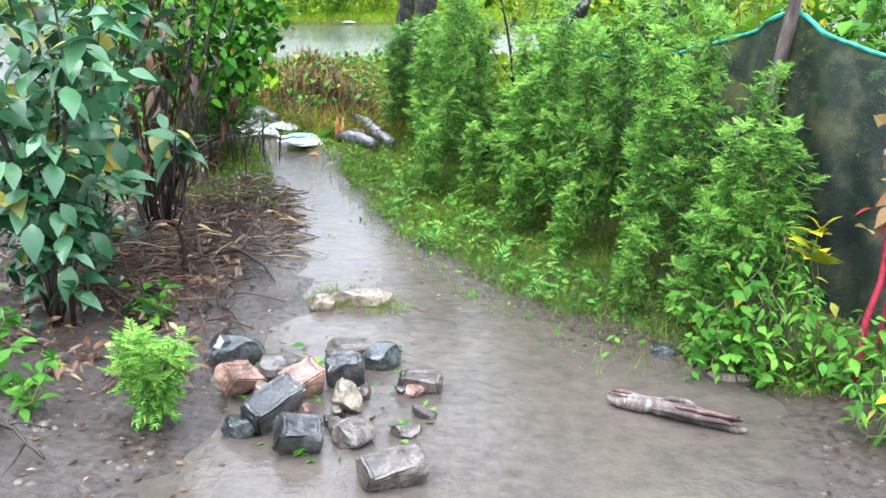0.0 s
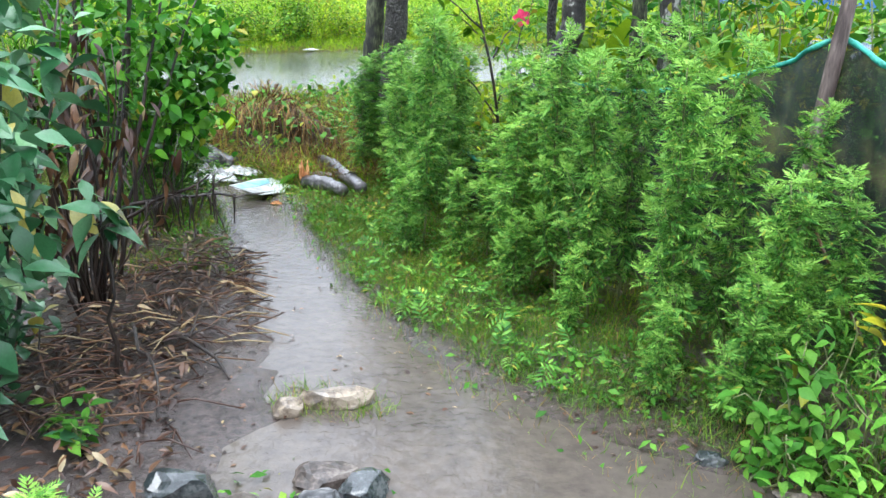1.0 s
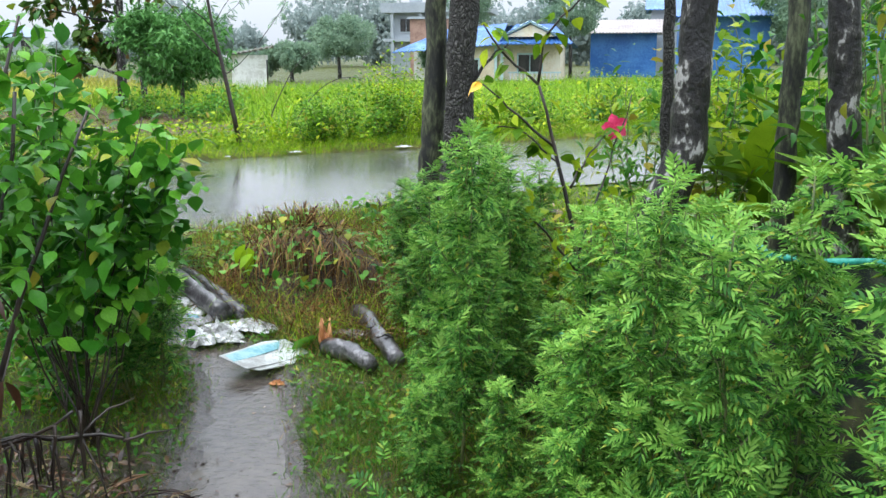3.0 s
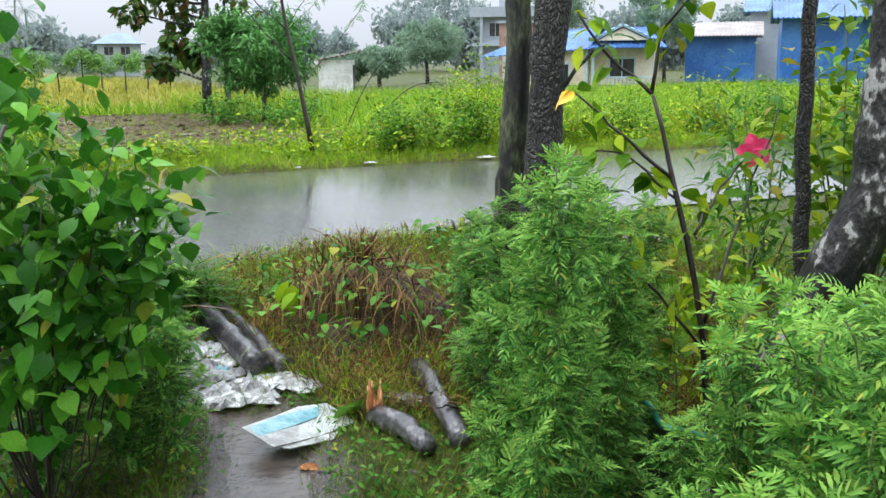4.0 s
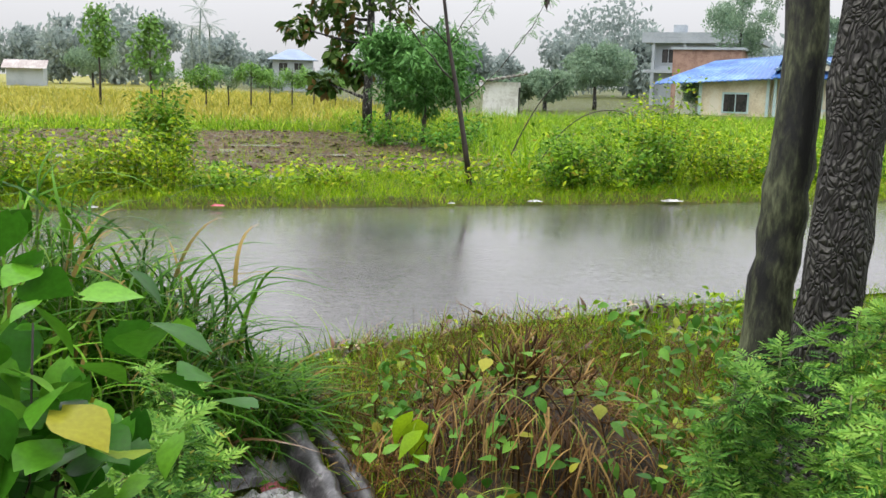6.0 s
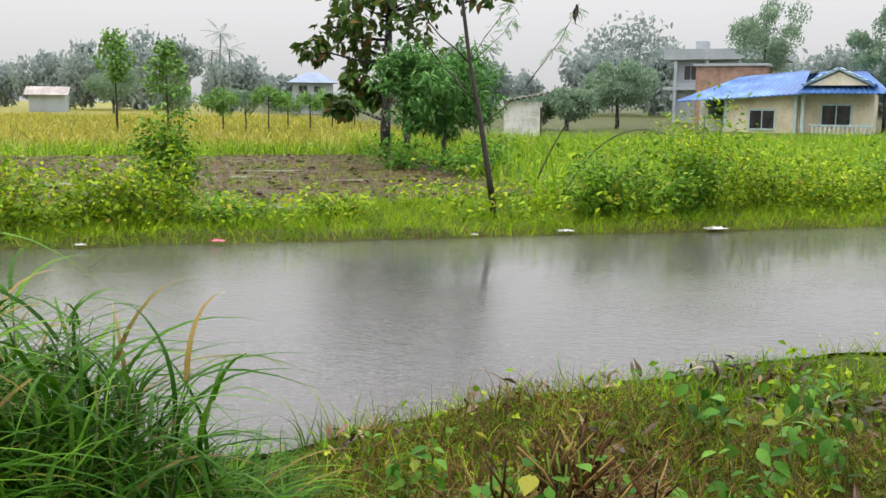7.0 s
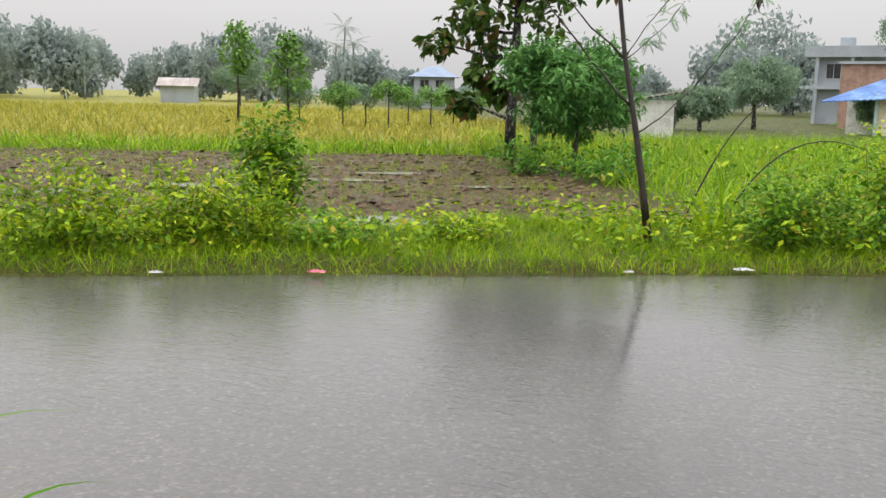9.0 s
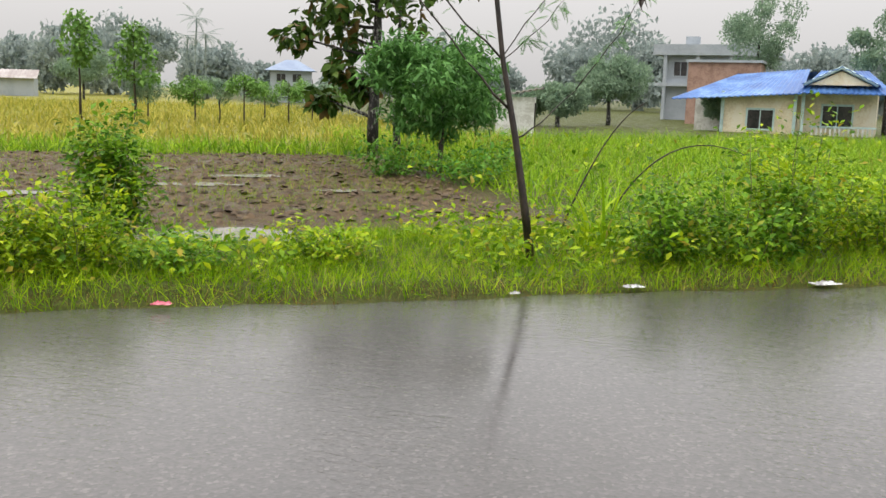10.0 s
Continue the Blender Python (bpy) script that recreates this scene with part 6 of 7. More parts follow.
# crumbs and lumps of mud
MUD = surface("wet_mud_lump", [(0.3, (0.03, 0.023, 0.02)), (0.7, (0.12, 0.095, 0.08))], 6, 60, 0.3, 0.5, 0.005, world_space=True)
x, y = patch(680, 7000, -2.0, 2.6, 2.2, 8.6, lambda x, y, c: (trail(x, y) > -1.6) & (trail(x, y) < 0.55) & (c < 0.2 + 0.8 * (ripple(x + 2, y, 4.6) > 0.0)))
cover("mud_lumps", "small lumps of trodden wet mud and gravel", "mud", x, y, (lump, lump_f), MUD, 0.04, 0.15, 681)


def weed_bush(u, n, rad, h, count, mat, size, label, seed, leaf=SMALL, group="bushes on the far verge", grow=0.0):
    """A rounded wild bush: thin stems and a ragged mass of leaves."""
    global rng
    rng = np.random.default_rng(seed)
    x, y = from_road(u, n)
    ob = thing("wild_bush", label, "bush", group, at=pose(float(x), float(y), float(ground_z(x, y))))
    fol, st = Geo(), Geo()
    for _ in range(14):
        a, d = rng.uniform(0, 6.28), rad * math.sqrt(rng.uniform(0, 1))
        e = np.array([d * math.cos(a), d * math.sin(a), h * rng.uniform(0.55, 1.12) * (1 - 0.35 * (d / rad) ** 2)])
        p = curve((e[0] * 0.5, e[1] * 0.5, -0.03), e, 0.02, 6, 0.02)
        st.add(*tube(p, np.linspace(0.008, 0.003, 6), 4))
        k = count // 14
        t = rng.uniform(0.1, 1.03, k)
        pos = np.stack([np.interp(t, np.linspace(0, 1, 6), p[:, j]) for j in range(3)], 1) + rng.normal(size=(k, 3)) * [0.24 * rad, 0.24 * rad, 0.07]
        pos[:, 2] = np.maximum(pos[:, 2], 0.03)
        fol.spread(leaf, turns(rng.uniform(0, 6.28, k), rng.normal(grow, 0.45, k), rng.normal(0, 0.4, k), size * rng.uniform(0.5, 1.2, k), pos))
    part("stem", st, STEM, ob)
    part("foliage", fol, mat, ob)
    return ob


BUSHES = [
    (-7.6, 1.5, 0.75, 0.85, 1300, YELLOW_WEED, 0.10, "yellow-green wild bush by the road"), (-6.3, 1.2, 0.55, 0.7, 900, YELLOW_WEED, 0.09, "yellow-green wild bush by the road"),
    (-5.1, 1.0, 0.6, 0.8, 1100, YELLOW_WEED, 0.09, "yellow-green wild bush by the road"), (-4.2, 1.2, 0.55, 0.75, 1000, YELLOW_WEED, 0.09, "dark green wild bush by the road"),
    (-3.35, 1.2, 0.5, 0.7, 1000, YELLOW_WEED, 0.085, "yellow-green wild bush by the road"), (-2.5, 1.2, 0.5, 0.34, 700, VERGE_WEED, 0.08, "low green wild bush by the road"), (-1.3, 1.6, 0.5, 0.36, 700, YELLOW_WEED, 0.08, "low yellow-green wild bush"),
    (1.9, 1.0, 0.5, 0.75, 900, VERGE_WEED, 0.10, "dark green wild bush by the road"), (2.8, 1.0, 0.6, 0.85, 1200, VERGE_WEED, 0.10, "dark green wild bush by the road"),
    (3.6, 1.5, 0.7, 1.15, 1500, YELLOW_WEED, 0.09, "tall yellow-green wild bush by the road"), (4.6, 1.3, 0.6, 0.8, 900, YELLOW_WEED, 0.09, "yellow-green wild bush by the road"),
    (5.6, 1.4, 0.6, 0.8, 900, YELLOW_WEED, 0.09, "yellow-green wild bush by the road"), (6.9, 1.5, 0.7, 0.8, 900, VERGE_WEED, 0.09, "green wild bush by the road"), (8.4, 1.6, 0.8, 0.9, 900, YELLOW_WEED, 0.10, "yellow-green wild bush by the road"),
    (-9.3, 1.5, 0.8, 0.9, 1100, YELLOW_WEED, 0.10, "yellow-green wild bush by the road"), (-11, 1.6, 0.9, 0.9, 1000, VERGE_WEED, 0.10, "green wild bush by the road"), (10.3, 1.8, 0.9, 1.0, 900, VERGE_WEED, 0.10, "green wild bush by the road"), (12.5, 1.8, 1.0, 1.2, 900, YELLOW_WEED, 0.11, "yellow-green wild bush by the road")]
for k, (u, n, rad, h, c, m, s, label) in enumerate(BUSHES):
    weed_bush(u, n, rad, h * (1.15 + 0.15 * math.sin(5 * k)), int(c * 2.0), m, s * 0.9, label, 800 + k)
weed_bush(-3.25, 4.7, 0.5, 1.5, 3200, VERGE_WEED, 0.11, "tall narrow vine-covered bush at the field edge", 830)
tussock("tall coarse reed grass on the far verge", *[float(c) for c in from_road(1.6, 1.9)], 45, 0.95, blade_shape(0.02, 0.7, 5), LAWN, 831, 0.25, 0.3)

# the leaning sapling with its feathery top
global_x, global_y = -4.25, 18.0
rng = np.random.default_rng(840)
sap = thing("sapling", "leaning thin dark sapling with sparse feathery leaves", "tree", at=pose(global_x, global_y, float(ground_z(global_x, global_y))))
main = np.array([(0.12, 0, -0.05), (0.03, 0, 0.5), (-0.10, 0.02, 1.15), (-0.26, 0.03, 1.9), (-0.36, 0.04, 2.6), (-0.45, 0.05, 3.4), (-0.5, 0.05, 4.3)])
part("trunk", Geo().add(*tube(main, [0.044, 0.038, 0.036, 0.026, 0.02, 0.012, 0.006], 9, 0.16)), TWIG, sap)
ends = [(main[2], (0.42, 0.25, 1.62), 0.010), (main[2] * 0.6 + main[3] * 0.4, (-1.15, -0.3, 2.55), 0.014), (main[3], (-1.5, -0.2, 3.2), 0.012), (main[4], (0.45, 0.2, 3.1), 0.010), (main[4], (0.15, -0.3, 3.9), 0.009),
        (main[5], (0.4, 0.1, 3.9), 0.008), (main[5], (-1.0, 0.2, 4.2), 0.008), (np.array([0.42, 0.25, 1.62]), (0.98, 0.5, 2.62), 0.007), (main[4], (-0.1, 0.2, 3.6), 0.007), (main[3], (0.3, 0.1, 2.45), 0.006), (main[3], (0.5, 0.0, 2.95), 0.006), (main[4], (0.3, 0.1, 3.2), 0.006)]
fern = Geo()
for a, b, rad in ends:
    p = curve(a, b, -0.04, 8, 0.015)
    part("branch", Geo().add(*tube(p, np.linspace(rad, rad * 0.4, 8), 6, 0.05)), TWIG, sap)
    if b[2] > 2.4 or b == (-1.15, -0.3, 2.55):
        k = 24 if b[0] > -0.9 else 9
        t = rng.uniform(0.3, 1.0, k)
        pos = np.stack([np.interp(t, np.linspace(0, 1, 8), p[:, j]) for j in range(3)], 1)
        fern.spread(FERN, turns(rng.uniform(0, 6.28, k), rng.normal(-0.2, 0.4, k), rng.normal(0, 0.4, k), 0.15 * rng.uniform(0.6, 1.2, k), pos))
part("foliage", fern, WILLOW, sap)
part("pods", Geo().spread(LANCE, turns([0, 1, 2], -1.4, 0, 0.2, np.array([[0.95, 0.47, 2.6], [0.93, 0.46, 2.55], [0.97, 0.48, 2.58]]))), TWIG, sap, "dark hanging seed pods")


for a, b, c in (((-4.4, 20.3, 0.35), (-3.95, 20.55, 1.1), (-3.5, 20.6, 1.6)), ((-3.95, 20.45, 0.4), (-3.35, 20.65, 1.2), (-2.35, 20.75, 1.02))):
    ob = thing("bare_sapling", "bare arching dead sapling standing in the meadow grass", "sapling", "dead saplings in the meadow", at=pose(a[0], a[1], float(ground_z(a[0], a[1]))))
    s = np.linspace(0, 1, 12)[:, None]
    q = (1 - s) ** 2 * [0, 0, -0.05] + 2 * s * (1 - s) * (np.array(b) - [a[0], a[1], 0] + [0, 0, 0.25]) + s**2 * (np.array(c) - [a[0], a[1], 0])
    part("stalk", Geo().add(*tube(q, np.linspace(0.014, 0.005, 12), 6, 0.06)), TWIG, ob)

def broad_tree(x, y, h, trunk_r, clumps, leaf, mat, size, per, label, seed, group, trunk_mat=BARK, clump_r=0.7, name="tree", lean=(0, 0), splay=0.0):
    """A tapered trunk, limbs to each clump, leaves in ragged clumps with gaps."""
    global rng
    rng = np.random.default_rng(seed)
    ob = thing(name, label, "tree", group, at=pose(x, y, float(ground_z(x, y))))
    top = np.array([lean[0], lean[1], h])
    main = curve((0, 0, -0.1), top, 0, 10, 0.02 * h / 5)
    part("trunk", Geo().add(*tube(main, np.linspace(trunk_r, trunk_r * 0.25, 10), 9, 0.05)), trunk_mat, ob)
    fol = Geo()
    wild = 1.3 if leaf is SMALL else 0.5
    for cx, cy, cz, cr in clumps:
        c = np.array([cx, cy, cz])
        t = np.clip((cz - 0.25 * math.hypot(cx, cy)) / h, 0.1, 0.95)
        base = np.array([np.interp(t, np.linspace(0, 1, 10), main[:, j]) for j in range(3)])
        if len(clumps) < 20:
            part("limb", Geo().add(*tube(curve(base, c, -0.05, 6, 0.03), np.linspace(trunk_r * 0.35, trunk_r * 0.1, 6), 6, 0.05)), trunk_mat, ob)
        d = rng.normal(size=(per, 3))
        d /= np.linalg.norm(d, axis=1)[:, None]
        pos = c + d * cr * rng.uniform(0.25, 1.1, (per, 1)) ** 0.6 * [1, 1, 0.85]
        fol.spread(leaf, turns(rng.uniform(0, 6.28, per), rng.normal(-0.25, wild, per), rng.normal(0, wild, per), size * rng.uniform(0.55, 1.2, per), pos))
    part("crown", fol, mat, ob)
    return ob


def ball_clumps(count, cz, rx, rz, cr, seed, floor=-1.0):
    r = np.random.default_rng(seed)
    d = r.normal(size=(count, 3))
    d /= np.linalg.norm(d, axis=1)[:, None]
    d *= r.uniform(0.45, 1.0, (count, 1))
    d[:, 2] = np.maximum(d[:, 2], floor)
    return [(a * rx, b * rx, cz + c * rz, cr * r.uniform(0.7, 1.2)) for a, b, c in d]


# big-leaved tree and the round feathery bush-tree beside it
broad_tree(-12.6, 33.6, 7.5, 0.17, [(-2.2, -0.3, 3.2, 0.55), (-1.6, 0.2, 3.9, 0.7), (-0.9, 0.4, 3.3, 0.7), (-0.3, -0.6, 4.3, 0.8), (0.5, 0.3, 4.6, 0.9), (-1.2, 0, 5.0, 0.9), (0.2, 0, 5.6, 1.0), (1.3, 0.2, 4.9, 0.9), (2.0, 0, 5.6, 0.9), (-0.6, 0, 6.3, 1.0), (1.0, 0, 6.6, 1.0), (-0.9, -0.2, 2.3, 0.45), (-1.6, 0.1, 1.5, 0.45), (-0.5, 0.2, 1.9, 0.45), (-1.9, 0.1, 6.0, 0.8), (3.0, 0, 5.0, 0.8), (2.6, 0.3, 6.2, 0.9)],
           BROAD, TEAK, 0.36, 110, "tall tree with big drooping dark green leaves", 850, "trees at the field edge")
broad_tree(-11.6, 33.0, 4.0, 0.11, [(-0.3, 0.1, 2.6, 0.6), (0.4, 0.1, 3.2, 0.7), (0.1, 0, 4.0, 0.7)], BROAD, TEAK, 0.3, 60, "smaller tree with big dark green leaves", 851, "trees at the field edge")
broad_tree(-9.1, 29.3, 2.6, 0.07, ball_clumps(44, 2.0, 1.55, 1.25, 0.48, 852), LANCE, WILLOW, 0.22, 190, "round feathery green bush-like tree", 853, "trees at the field edge", TWIG)
weed_bush(3.2, 11.0, 0.9, 0.9, 900, WEED, 0.14, "rough grassy bush below the round tree", 854)
weed_bush(1.9, 12.6, 0.9, 0.8, 800, WEED, 0.14, "rough grassy bush below the big tree", 855)


def spot(t_dir, dist):
    """A place by its bearing in degrees (to the left of +y, from the road verge) and distance."""
    a = radians(t_dir)
    return -2.0 - dist * math.sin(a), 9.4 + dist * math.cos(a)


# slender trees in the field
for k, (b, d, h, clumps, label) in enumerate([
        (40.2, 46, 4.2, [(0, 0, 4.1, 0.5), (-0.4, 0, 3.6, 0.5), (0.45, 0, 3.4, 0.45), (0.1, 0, 2.9, 0.35), (-0.2, 0.1, 4.6, 0.4)], "slender young tree with a thin trunk in the field"),
        (37.3, 44, 4.0, [(0, 0, 3.6, 0.45), (-0.5, 0, 3.2, 0.4), (0.55, 0, 3.1, 0.4), (-0.7, 0, 2.4, 0.4), (0.6, 0, 2.2, 0.4), (0.0, 0, 4.1, 0.35)], "slender young tree with tufts of leaves in the field")]):
    x, y = spot(b, d)
    broad_tree(x, y, h, 0.07, [(a, c, e, 1.45 * q) for a, c, e, q in clumps], BROAD, MIDFIELD, 0.26, 130, label, 860 + k, "young trees in the field", TWIG)
for k, (b, d, h) in enumerate([(34.0, 44, 2.0), (32.6, 46, 2.2), (31.2, 44, 2.3), (30.0, 48, 2.1), (28.6, 46, 2.2), (27.2, 50, 2.3), (25.8, 52, 1.9), (36.6, 45, 2.0)]):
    x, y = spot(b, d)
    broad_tree(x, y, h, 0.05, ball_clumps(11, h * 0.8, 0.95, 0.5, 0.4, 870 + k), LANCE, HAZY_LEAF if k % 2 else MIDFIELD, 0.22, 110, "small bushy tree in a row in the rice field", 880 + k, "row of small trees in the rice", TWIG)


# ---- buildings ----
def box(g, x0, x1, y0, y1, z0, z1):
    v = [(x, y, z) for x in (x0, x1) for y in (y0, y1) for z in (z0, z1)]
    g.add(v, [(0, 1, 3), (0, 3, 2), (4, 6, 7), (4, 7, 5), (0, 4, 5), (0, 5, 1), (2, 3, 7), (2, 7, 6), (0, 2, 6), (0, 6, 4), (1, 5, 7), (1, 7, 3)])
    return g


def window(parent, x0, x1, z0, z1, y, frame_mat=TEAL_TRIM, bars=1):
    g = Geo()
    for a, b, c, d in ((x0 - 0.1, x1 + 0.1, z1, z1 + 0.12), (x0 - 0.1, x1 + 0.1, z0 - 0.1, z0), (x0 - 0.1, x0, z0, z1), (x1, x1 + 0.1, z0, z1)):
        box(g, a, b, y - 0.10, y - 0.003, c, d)
    for k in range(bars):
        xm = x0 + (x1 - x0) * (k + 1) / (bars + 1)
        box(g, xm - 0.03, xm + 0.03, y - 0.05, y - 0.045 + 0.03, z0, z1)
    ob = part("window", g, frame_mat, parent, smooth=False)
    part("pane", box(Geo(), x0, x1, y - 0.02, y - 0.004, z0, z1), DARK_GLASS, ob, smooth=False)
    return ob


def sheet_roof(parent, pts, mat, ridges=14, name="roof", label=""):
    """A corrugated sheet over the quad a, b (eave), c, d (ridge), with thickness."""
    a, b, c, d = (np.array(p, float) for p in pts)
    k = ridges * 4
    s = np.linspace(0, 1, k + 1)[:, None]
    low, high = a * (1 - s) + b * s, d * (1 - s) + c * s
    wave = 0.03 * np.cos(s * ridges * 2 * np.pi) * [0, 0, 1]
    v = np.concatenate([low + wave, high + wave, low + wave - [0, 0, 0.06], high + wave - [0, 0, 0.06]])
    i = np.arange(k)
    n = k + 1
    f = np.concatenate([np.stack([i, i + 1, i + n + 1], 1), np.stack([i, i + n + 1, i + n], 1), np.stack([i + 2 * n, i + 3 * n + 1, i + 2 * n + 1], 1), np.stack([i + 2 * n, i + 3 * n, i + 3 * n + 1], 1), np.stack([i, i + 2 * n, i + 2 * n + 1], 1), np.stack([i, i + 2 * n + 1, i + 1], 1)])
    return part(name, Geo().add(v, f), mat, parent, label, smooth=False)


# cream house with a blue sheet roof; its front runs along x
house = thing("house", "single-storey cream house with a blue corrugated roof and teal trim", "house", at=pose(-0.95, 69.4, 0.1, 0, 0, -6))
part("wall", box(Geo(), -4.3, 0.0, 0.0, 7.0, -0.2, 2.35), CREAM_WALL, house, smooth=False)
part("wall", box(Geo(), 0.004, 4.3, 0.9, 7.0, -0.2, 2.45), CREAM_WALL, house, smooth=False)
part("wall", box(Geo(), -6.2, -4.304, 1.6, 7.0, -0.2, 2.0), WHITE_WALL, house, "white lean-to wall", smooth=False)
for x in (-4.25, -0.08, 0.35):
    part("column", box(Geo(), x - 0.09, x + 0.09, -0.12, -0.004, -0.2, 2.5), TEAL_TRIM, house, smooth=False)
window(house, -2.75, -1.3, 0.3, 1.4, 0.0)
window(house, 1.4, 3.0, 0.55, 1.75, 0.9)
sheet_roof(house, [(-7.2, -0.9, 1.95), (0.3, -0.9, 2.45), (0.3, 3.6, 4.0), (-4.0, 3.6, 3.6)], BLUE_ROOF, 22)
sheet_roof(house, [(0.1, -0.8, 2.50), (5.2, -0.8, 2.50), (3.6, 3.2, 3.9), (1.0, 3.2, 3.9)], BLUE_ROOF, 16)
sheet_roof(house, [(5.2, 7.8, 2.3), (-7.2, 7.8, 1.9), (-4.0, 3.62, 3.62), (3.6, 3.62, 3.95)], BLUE_ROOF, 20)
gable = Geo()
gable.add([(0.6, -0.2, 2.95), (4.0, -0.2, 2.95), (2.3, -0.2, 3.75), (0.6, 3.0, 2.95), (4.0, 3.0, 2.95), (2.3, 3.0, 3.9)], [(0, 1, 2), (3, 5, 4), (0, 2, 5), (0, 5, 3), (1, 4, 5), (1, 5, 2)])
part("gable", gable, CREAM_WALL, house, smooth=False)
for a, b in (((0.3, -0.35, 2.95), (2.3, -0.35, 3.95)), ((4.3, -0.35, 2.95), (2.3, -0.35, 3.95))):
    part("gable_board", Geo().add(*tube(np.array([a, b]), 0.1, 4)), TEAL_TRIM, house, "pale teal gable board")
sheet_roof(house, [(0.2, -0.45, 3.0), (2.3, -0.45, 4.02), (2.3, 3.2, 4.02), (0.2, 3.2, 3.0)], BLUE_ROOF, 5)
sheet_roof(house, [(2.3, -0.45, 4.02), (4.4, -0.45, 3.0), (4.4, 3.2, 3.0), (2.3, 3.2, 4.02)], BLUE_ROOF, 5)
for k in range(14):
    part("baluster", box(Geo(), 0.9 + 0.25 * k, 1.0 + 0.25 * k, -0.06, 0.04, 0.0, 0.5), WHITE_WALL, house, smooth=False)
part("rail", box(Geo(), 0.8, 4.4, -0.1, 0.08, 0.5, 0.6), TEAL_TRIM, house, smooth=False)

# two-storey grey house and an unplastered brick storey before it
grey = thing("grey_house", "grey two-storey concrete house, walls paled in colour for rain haze", "house", at=pose(-12.6, 103, 0, 0, 0, -4))
part("wall", box(Geo(), 0.0, 9.5, 0, 8, 0, 6.2), HAZY_GREY_WALL, grey, smooth=False)
part("slab", box(Geo(), -0.9, 10.4, -0.9, 8.6, 6.2, 6.7), HAZY_GREY_WALL, grey, smooth=False)
part("slab", box(Geo(), -0.6, 10.0, -0.8, -0.004, 3.3, 3.6), HAZY_GREY_WALL, grey, "first-floor slab", smooth=False)
part("parapet", box(Geo(), -0.9, 10.4, -0.9, -0.75, 6.704, 7.2), HAZY_GREY_WALL, grey, smooth=False)
part("water_tank", box(Geo(), 1.6, 2.8, 2, 3.2, 6.704, 8.1), HAZY_GREY_WALL, grey, smooth=False)
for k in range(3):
    window(grey, 1.0 + 2.9 * k, 2.2 + 2.9 * k, 4.3, 5.6, 0.0, HAZY_GREY_WALL)
    part("column", box(Geo(), 0.1 + 3.0 * k, 0.4 + 3.0 * k, -0.75, -0.45, 0, 6.2), HAZY_GREY_WALL, grey, smooth=False)
brick_house = thing("brick_house", "raw red brick upper storey with a flat roof slab", "house", at=pose(-7.4, 88, 0, 0, 0, -4))
part("wall", box(Geo(), -1.6, 3.9, 0, 5, 0, 5.0), BRICK_WALL, brick_house, smooth=False)
part("slab", box(Geo(), -1.8, 4.1, -0.2, 5.2, 5.004, 5.2), HAZY_GREY_WALL, brick_house, smooth=False)

shed = thing("shed", "small stained white shed with a sloping roof", "shed", at=pose(-13.6, 49.3, 0.1, 0, 0, 12))
part("wall", box(Geo(), 0, 1.65, 0, 2.4, -0.2, 1.75), WHITE_WALL, shed, smooth=False)
sheet_roof(shed, [(-0.2, -0.3, 1.78), (2.0, -0.3, 2.2), (2.0, 2.7, 2.2), (-0.2, 2.7, 1.78)], RUST_ROOF, 8)
part("door", box(Geo(), 1.655, 1.70, 0.5, 1.4, -0.1, 1.5), DARK_GLASS, shed, smooth=False)

x, y = spot(28.4, 138)
far_house = thing("far_house", "distant two-storey house with a hipped blue roof", "house", at=pose(x, y, 0, 0, 0, 25))
part("wall", box(Geo(), -2.8, 2.8, -2.4, 2.4, 0, 4.6), HAZY_GREY_WALL, far_house, smooth=False)
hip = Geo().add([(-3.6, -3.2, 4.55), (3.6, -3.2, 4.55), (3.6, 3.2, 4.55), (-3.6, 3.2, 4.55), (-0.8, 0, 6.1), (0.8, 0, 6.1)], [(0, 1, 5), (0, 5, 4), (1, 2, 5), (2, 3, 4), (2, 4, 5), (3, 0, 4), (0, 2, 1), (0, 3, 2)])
part("roof", hip, HAZY_BLUE_ROOF, far_house, smooth=False)
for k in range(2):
    window(far_house, -1.9 + 2.2 * k, -0.7 + 2.2 * k, 3.0, 4.1, -2.4, HAZY_GREY_WALL)
for b, d, w, h, lab in ((43.4, 135, 4.5, 2.4, "distant low house at the woods, walls paled for haze"),):
    x, y = spot(b, d)
    hut = thing("far_hut", lab, "house", at=pose(x, y, 0, 0, 0, 35))
    part("wall", box(Geo(), -w / 2, w / 2, -2, 2, 0, h), HAZY_GREY_WALL, hut, smooth=False)
    sheet_roof(hut, [(-w / 2 - 0.5, -2.6, h), (w / 2 + 0.5, -2.6, h), (w / 2 + 0.5, 0, h + 1.1), (-w / 2 - 0.5, 0, h + 1.1)], RUST_ROOF, 10)

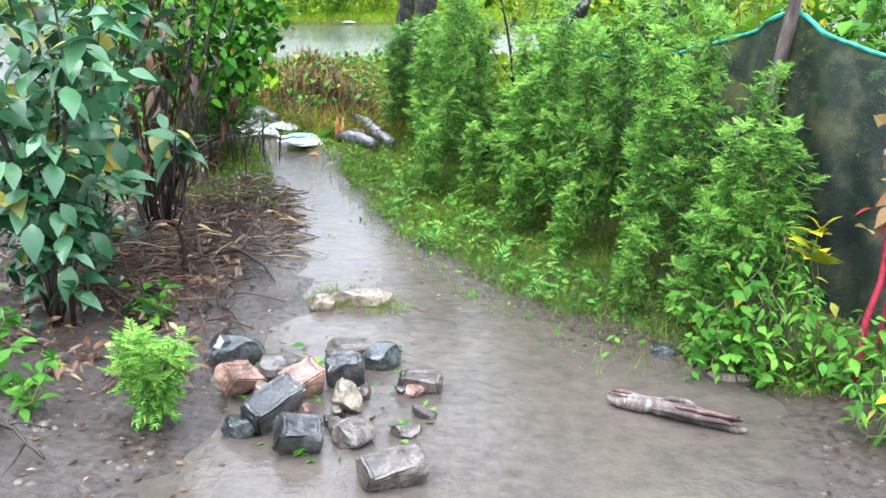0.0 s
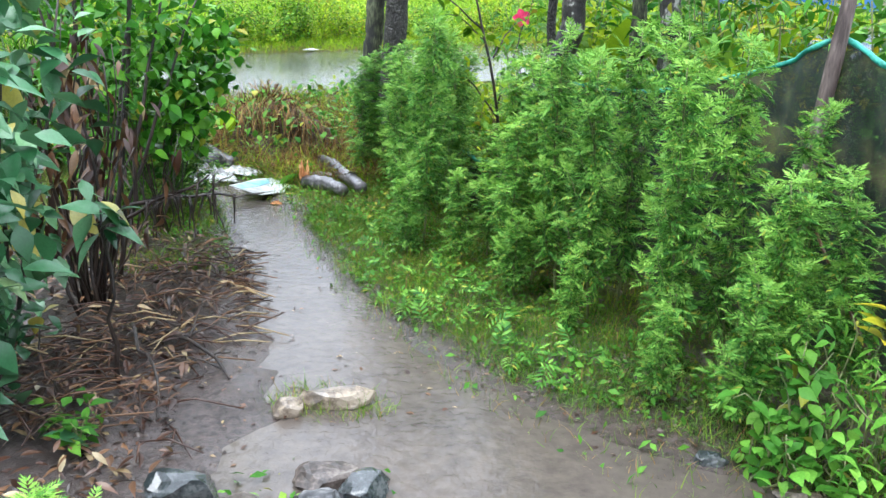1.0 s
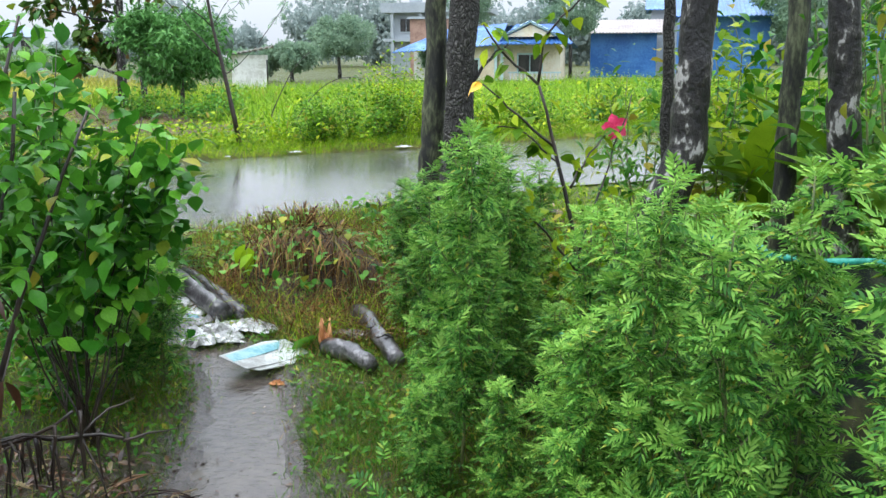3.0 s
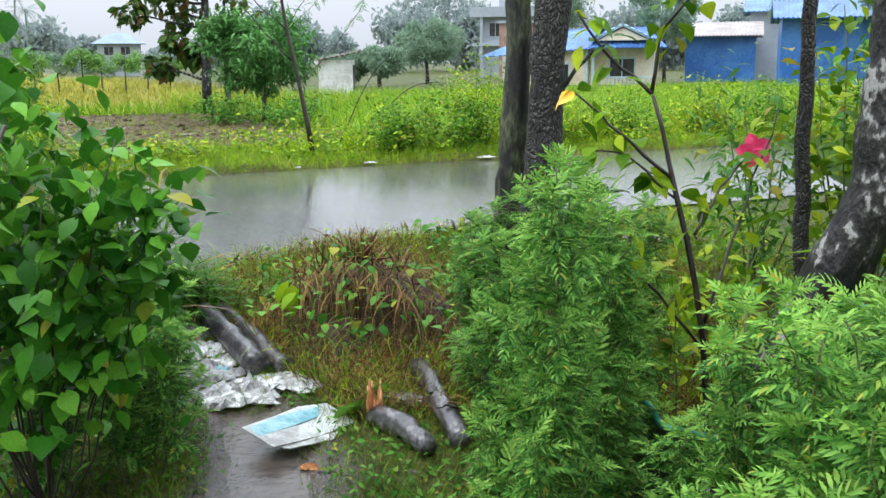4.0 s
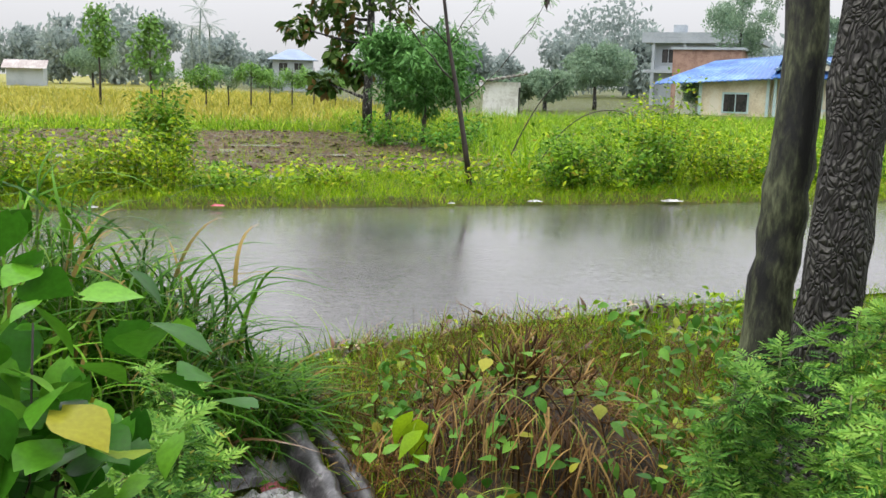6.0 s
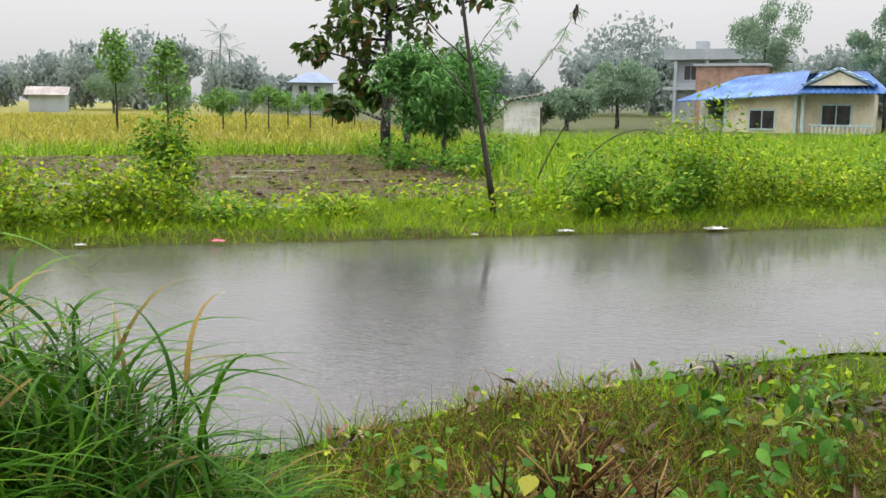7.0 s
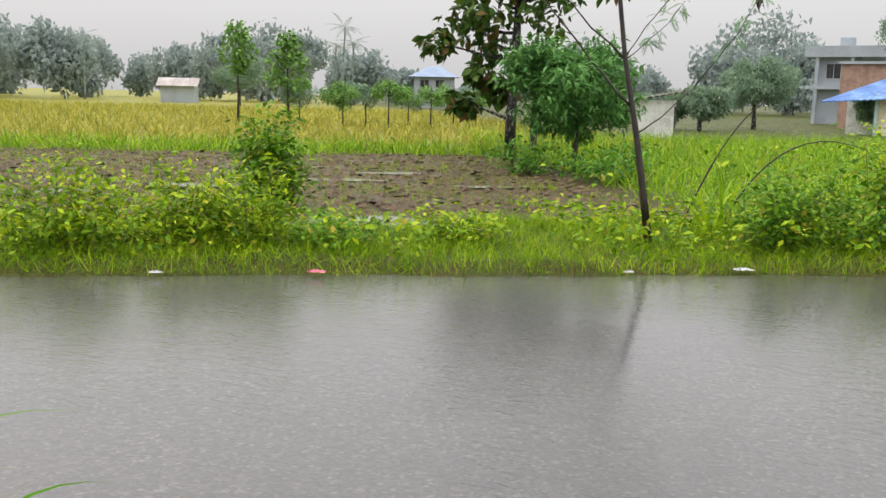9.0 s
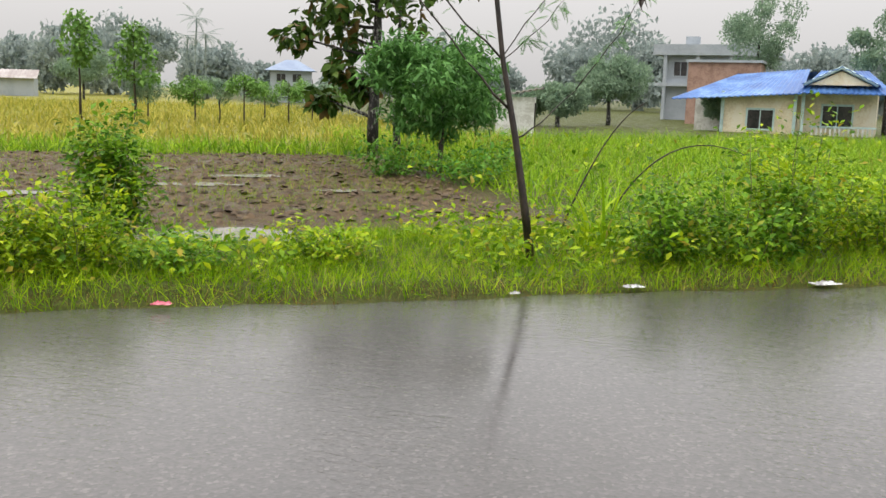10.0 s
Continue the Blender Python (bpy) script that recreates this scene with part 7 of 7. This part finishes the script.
# blue sheet workshops along the road to the right
for k, (x, y, w, h, mat, roof, lab) in enumerate([(12.0, 58, 5, 3.8, BLUE_WALL, BLUE_ROOF, "blue sheet-metal workshop beside the road"), (15.5, 84, 8, 5.4, HAZY_GREY_WALL, BLUE_ROOF, "grey two-storey building with a blue roof"), (8.6, 78, 5, 3.4, BLUE_WALL, RUST_ROOF, "small blue workshop with a pale roof"), (27, 62, 9, 3.2, BLUE_WALL, BLUE_ROOF, "long blue sheet-metal building")]):
    ob = thing("workshop", lab, "building", at=pose(x, y, 0.1, 0, 0, -8))
    part("wall", box(Geo(), -w / 2, w / 2, 0, 6, -0.2, h), mat, ob, smooth=False)
    sheet_roof(ob, [(-w / 2 - 0.5, -0.8, h), (w / 2 + 0.5, -0.8, h), (w / 2 + 0.5, 3.2, h + 1.1), (-w / 2 - 0.5, 3.2, h + 1.1)], roof, 24)
    sheet_roof(ob, [(w / 2 + 0.5, 6.6, h), (-w / 2 - 0.5, 6.6, h), (-w / 2 - 0.5, 3.22, h + 1.1), (w / 2 + 0.5, 3.22, h + 1.1)], roof, 24)

# ---- trees far off, their greens paled in colour for haze ----
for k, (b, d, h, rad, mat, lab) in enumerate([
        (1.3, 82, 10.8, 3.0, HAZY_LEAF, "tall haze-greyed tree beside the blue-roofed house"), (-5.6, 66, 8.0, 2.2, HAZY_LEAF, "tall tree beside the cream house"),
        (9.5, 66, 4.6, 2.4, HAZY_LEAF, "haze-greyed tree before the grey house"), (12.5, 58, 2.4, 1.6, HAZY_LEAF, "low tree beside the shed"), (14.5, 60, 2.2, 1.5, HAZY_LEAF, "low tree beside the shed"),
        (36.5, 95, 7.5, 2.0, HAZY_WOODS, "haze-greyed tree behind the field"), (40.0, 110, 5.5, 2.6, HAZY_LEAF, "dark round tree at the field's end"), (-14, 60, 7, 2.2, HAZY_LEAF, "tree along the road"), (-20, 50, 7, 2.4, HAZY_LEAF, "tree along the road"), (-26, 45, 7, 2.4, HAZY_LEAF, "tree along the road"), (3.0, 62, 2.4, 1.3, HAZY_LEAF, "bush before the cream house")]):
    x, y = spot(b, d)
    broad_tree(x, y, h * 0.95, 0.16, ball_clumps(22, h * 0.68, rad, h * 0.32, rad * 0.38, 900 + k), SMALL, mat, 0.23, 420, lab, 930 + k, "trees far off", HAZY_LEAF if mat is HAZY_WOODS else BARK)


def palm(x, y, h, seed):
    global rng
    rng = np.random.default_rng(seed)
    ob = thing("palm", "distant tall thin areca palm, greyed in colour for haze", "palm", "distant palms", at=pose(x, y, 0))
    # trunk and crown share the colour that holds the haze
    part("trunk", Geo().add(*tube(curve((0, 0, -0.1), (0.3, 0, h), 0, 8, 0.05), np.linspace(0.16, 0.11, 8), 7)), HAZY_WOODS, ob)
    part("crown", Geo().spread(FERN, turns(np.linspace(0, 6.28, 13), rng.normal(0.15, 0.45, 13), 0, 2.4 * rng.uniform(0.8, 1.1, 13), np.tile([[0.3, 0, h]], (13, 1)))), HAZY_WOODS, ob)


for k, (b, d, h) in enumerate([(33.9, 140, 11.5), (34.4, 142, 9.0), (33.4, 141, 9.4), (48.6, 150, 9.5)]):
    palm(*spot(b, d), h, 950 + k)

# the wooded horizon, its leaf colour greyed to stand in for rain haze
rng = np.random.default_rng(960)
woods = Geo()
for k in range(150):
    b = rng.uniform(-70, 95)
    d = rng.uniform(150, 235)
    x, y = spot(b, d)
    h = rng.uniform(7, 13) * (1.3 if 5 < b < 14 else 1.0) * (0.75 if 18 < b < 32 else 1.0)
    for cx, cy, cz, cr in ball_clumps(9, h * 0.55, h * 0.45, h * 0.42, h * 0.26, 1000 + k):
        n = 200
        dd = rng.normal(size=(n, 3))
        dd /= np.linalg.norm(dd, axis=1)[:, None]
        pos = np.array([x + cx, y + cy, cz]) + dd * cr * rng.uniform(0.4, 1.1, (n, 1))
        woods.spread(SMALL, turns(rng.uniform(0, 6.28, n), rng.uniform(-1.6, 1.6, n), rng.uniform(-1.6, 1.6, n), 1.15 * rng.uniform(0.6, 1.2, n), pos))
tagged(part("far_woods_backdrop", woods, HAZY_WOODS), "line of woods on the horizon, rain haze in its grey colour", "woods", kind="stuff")
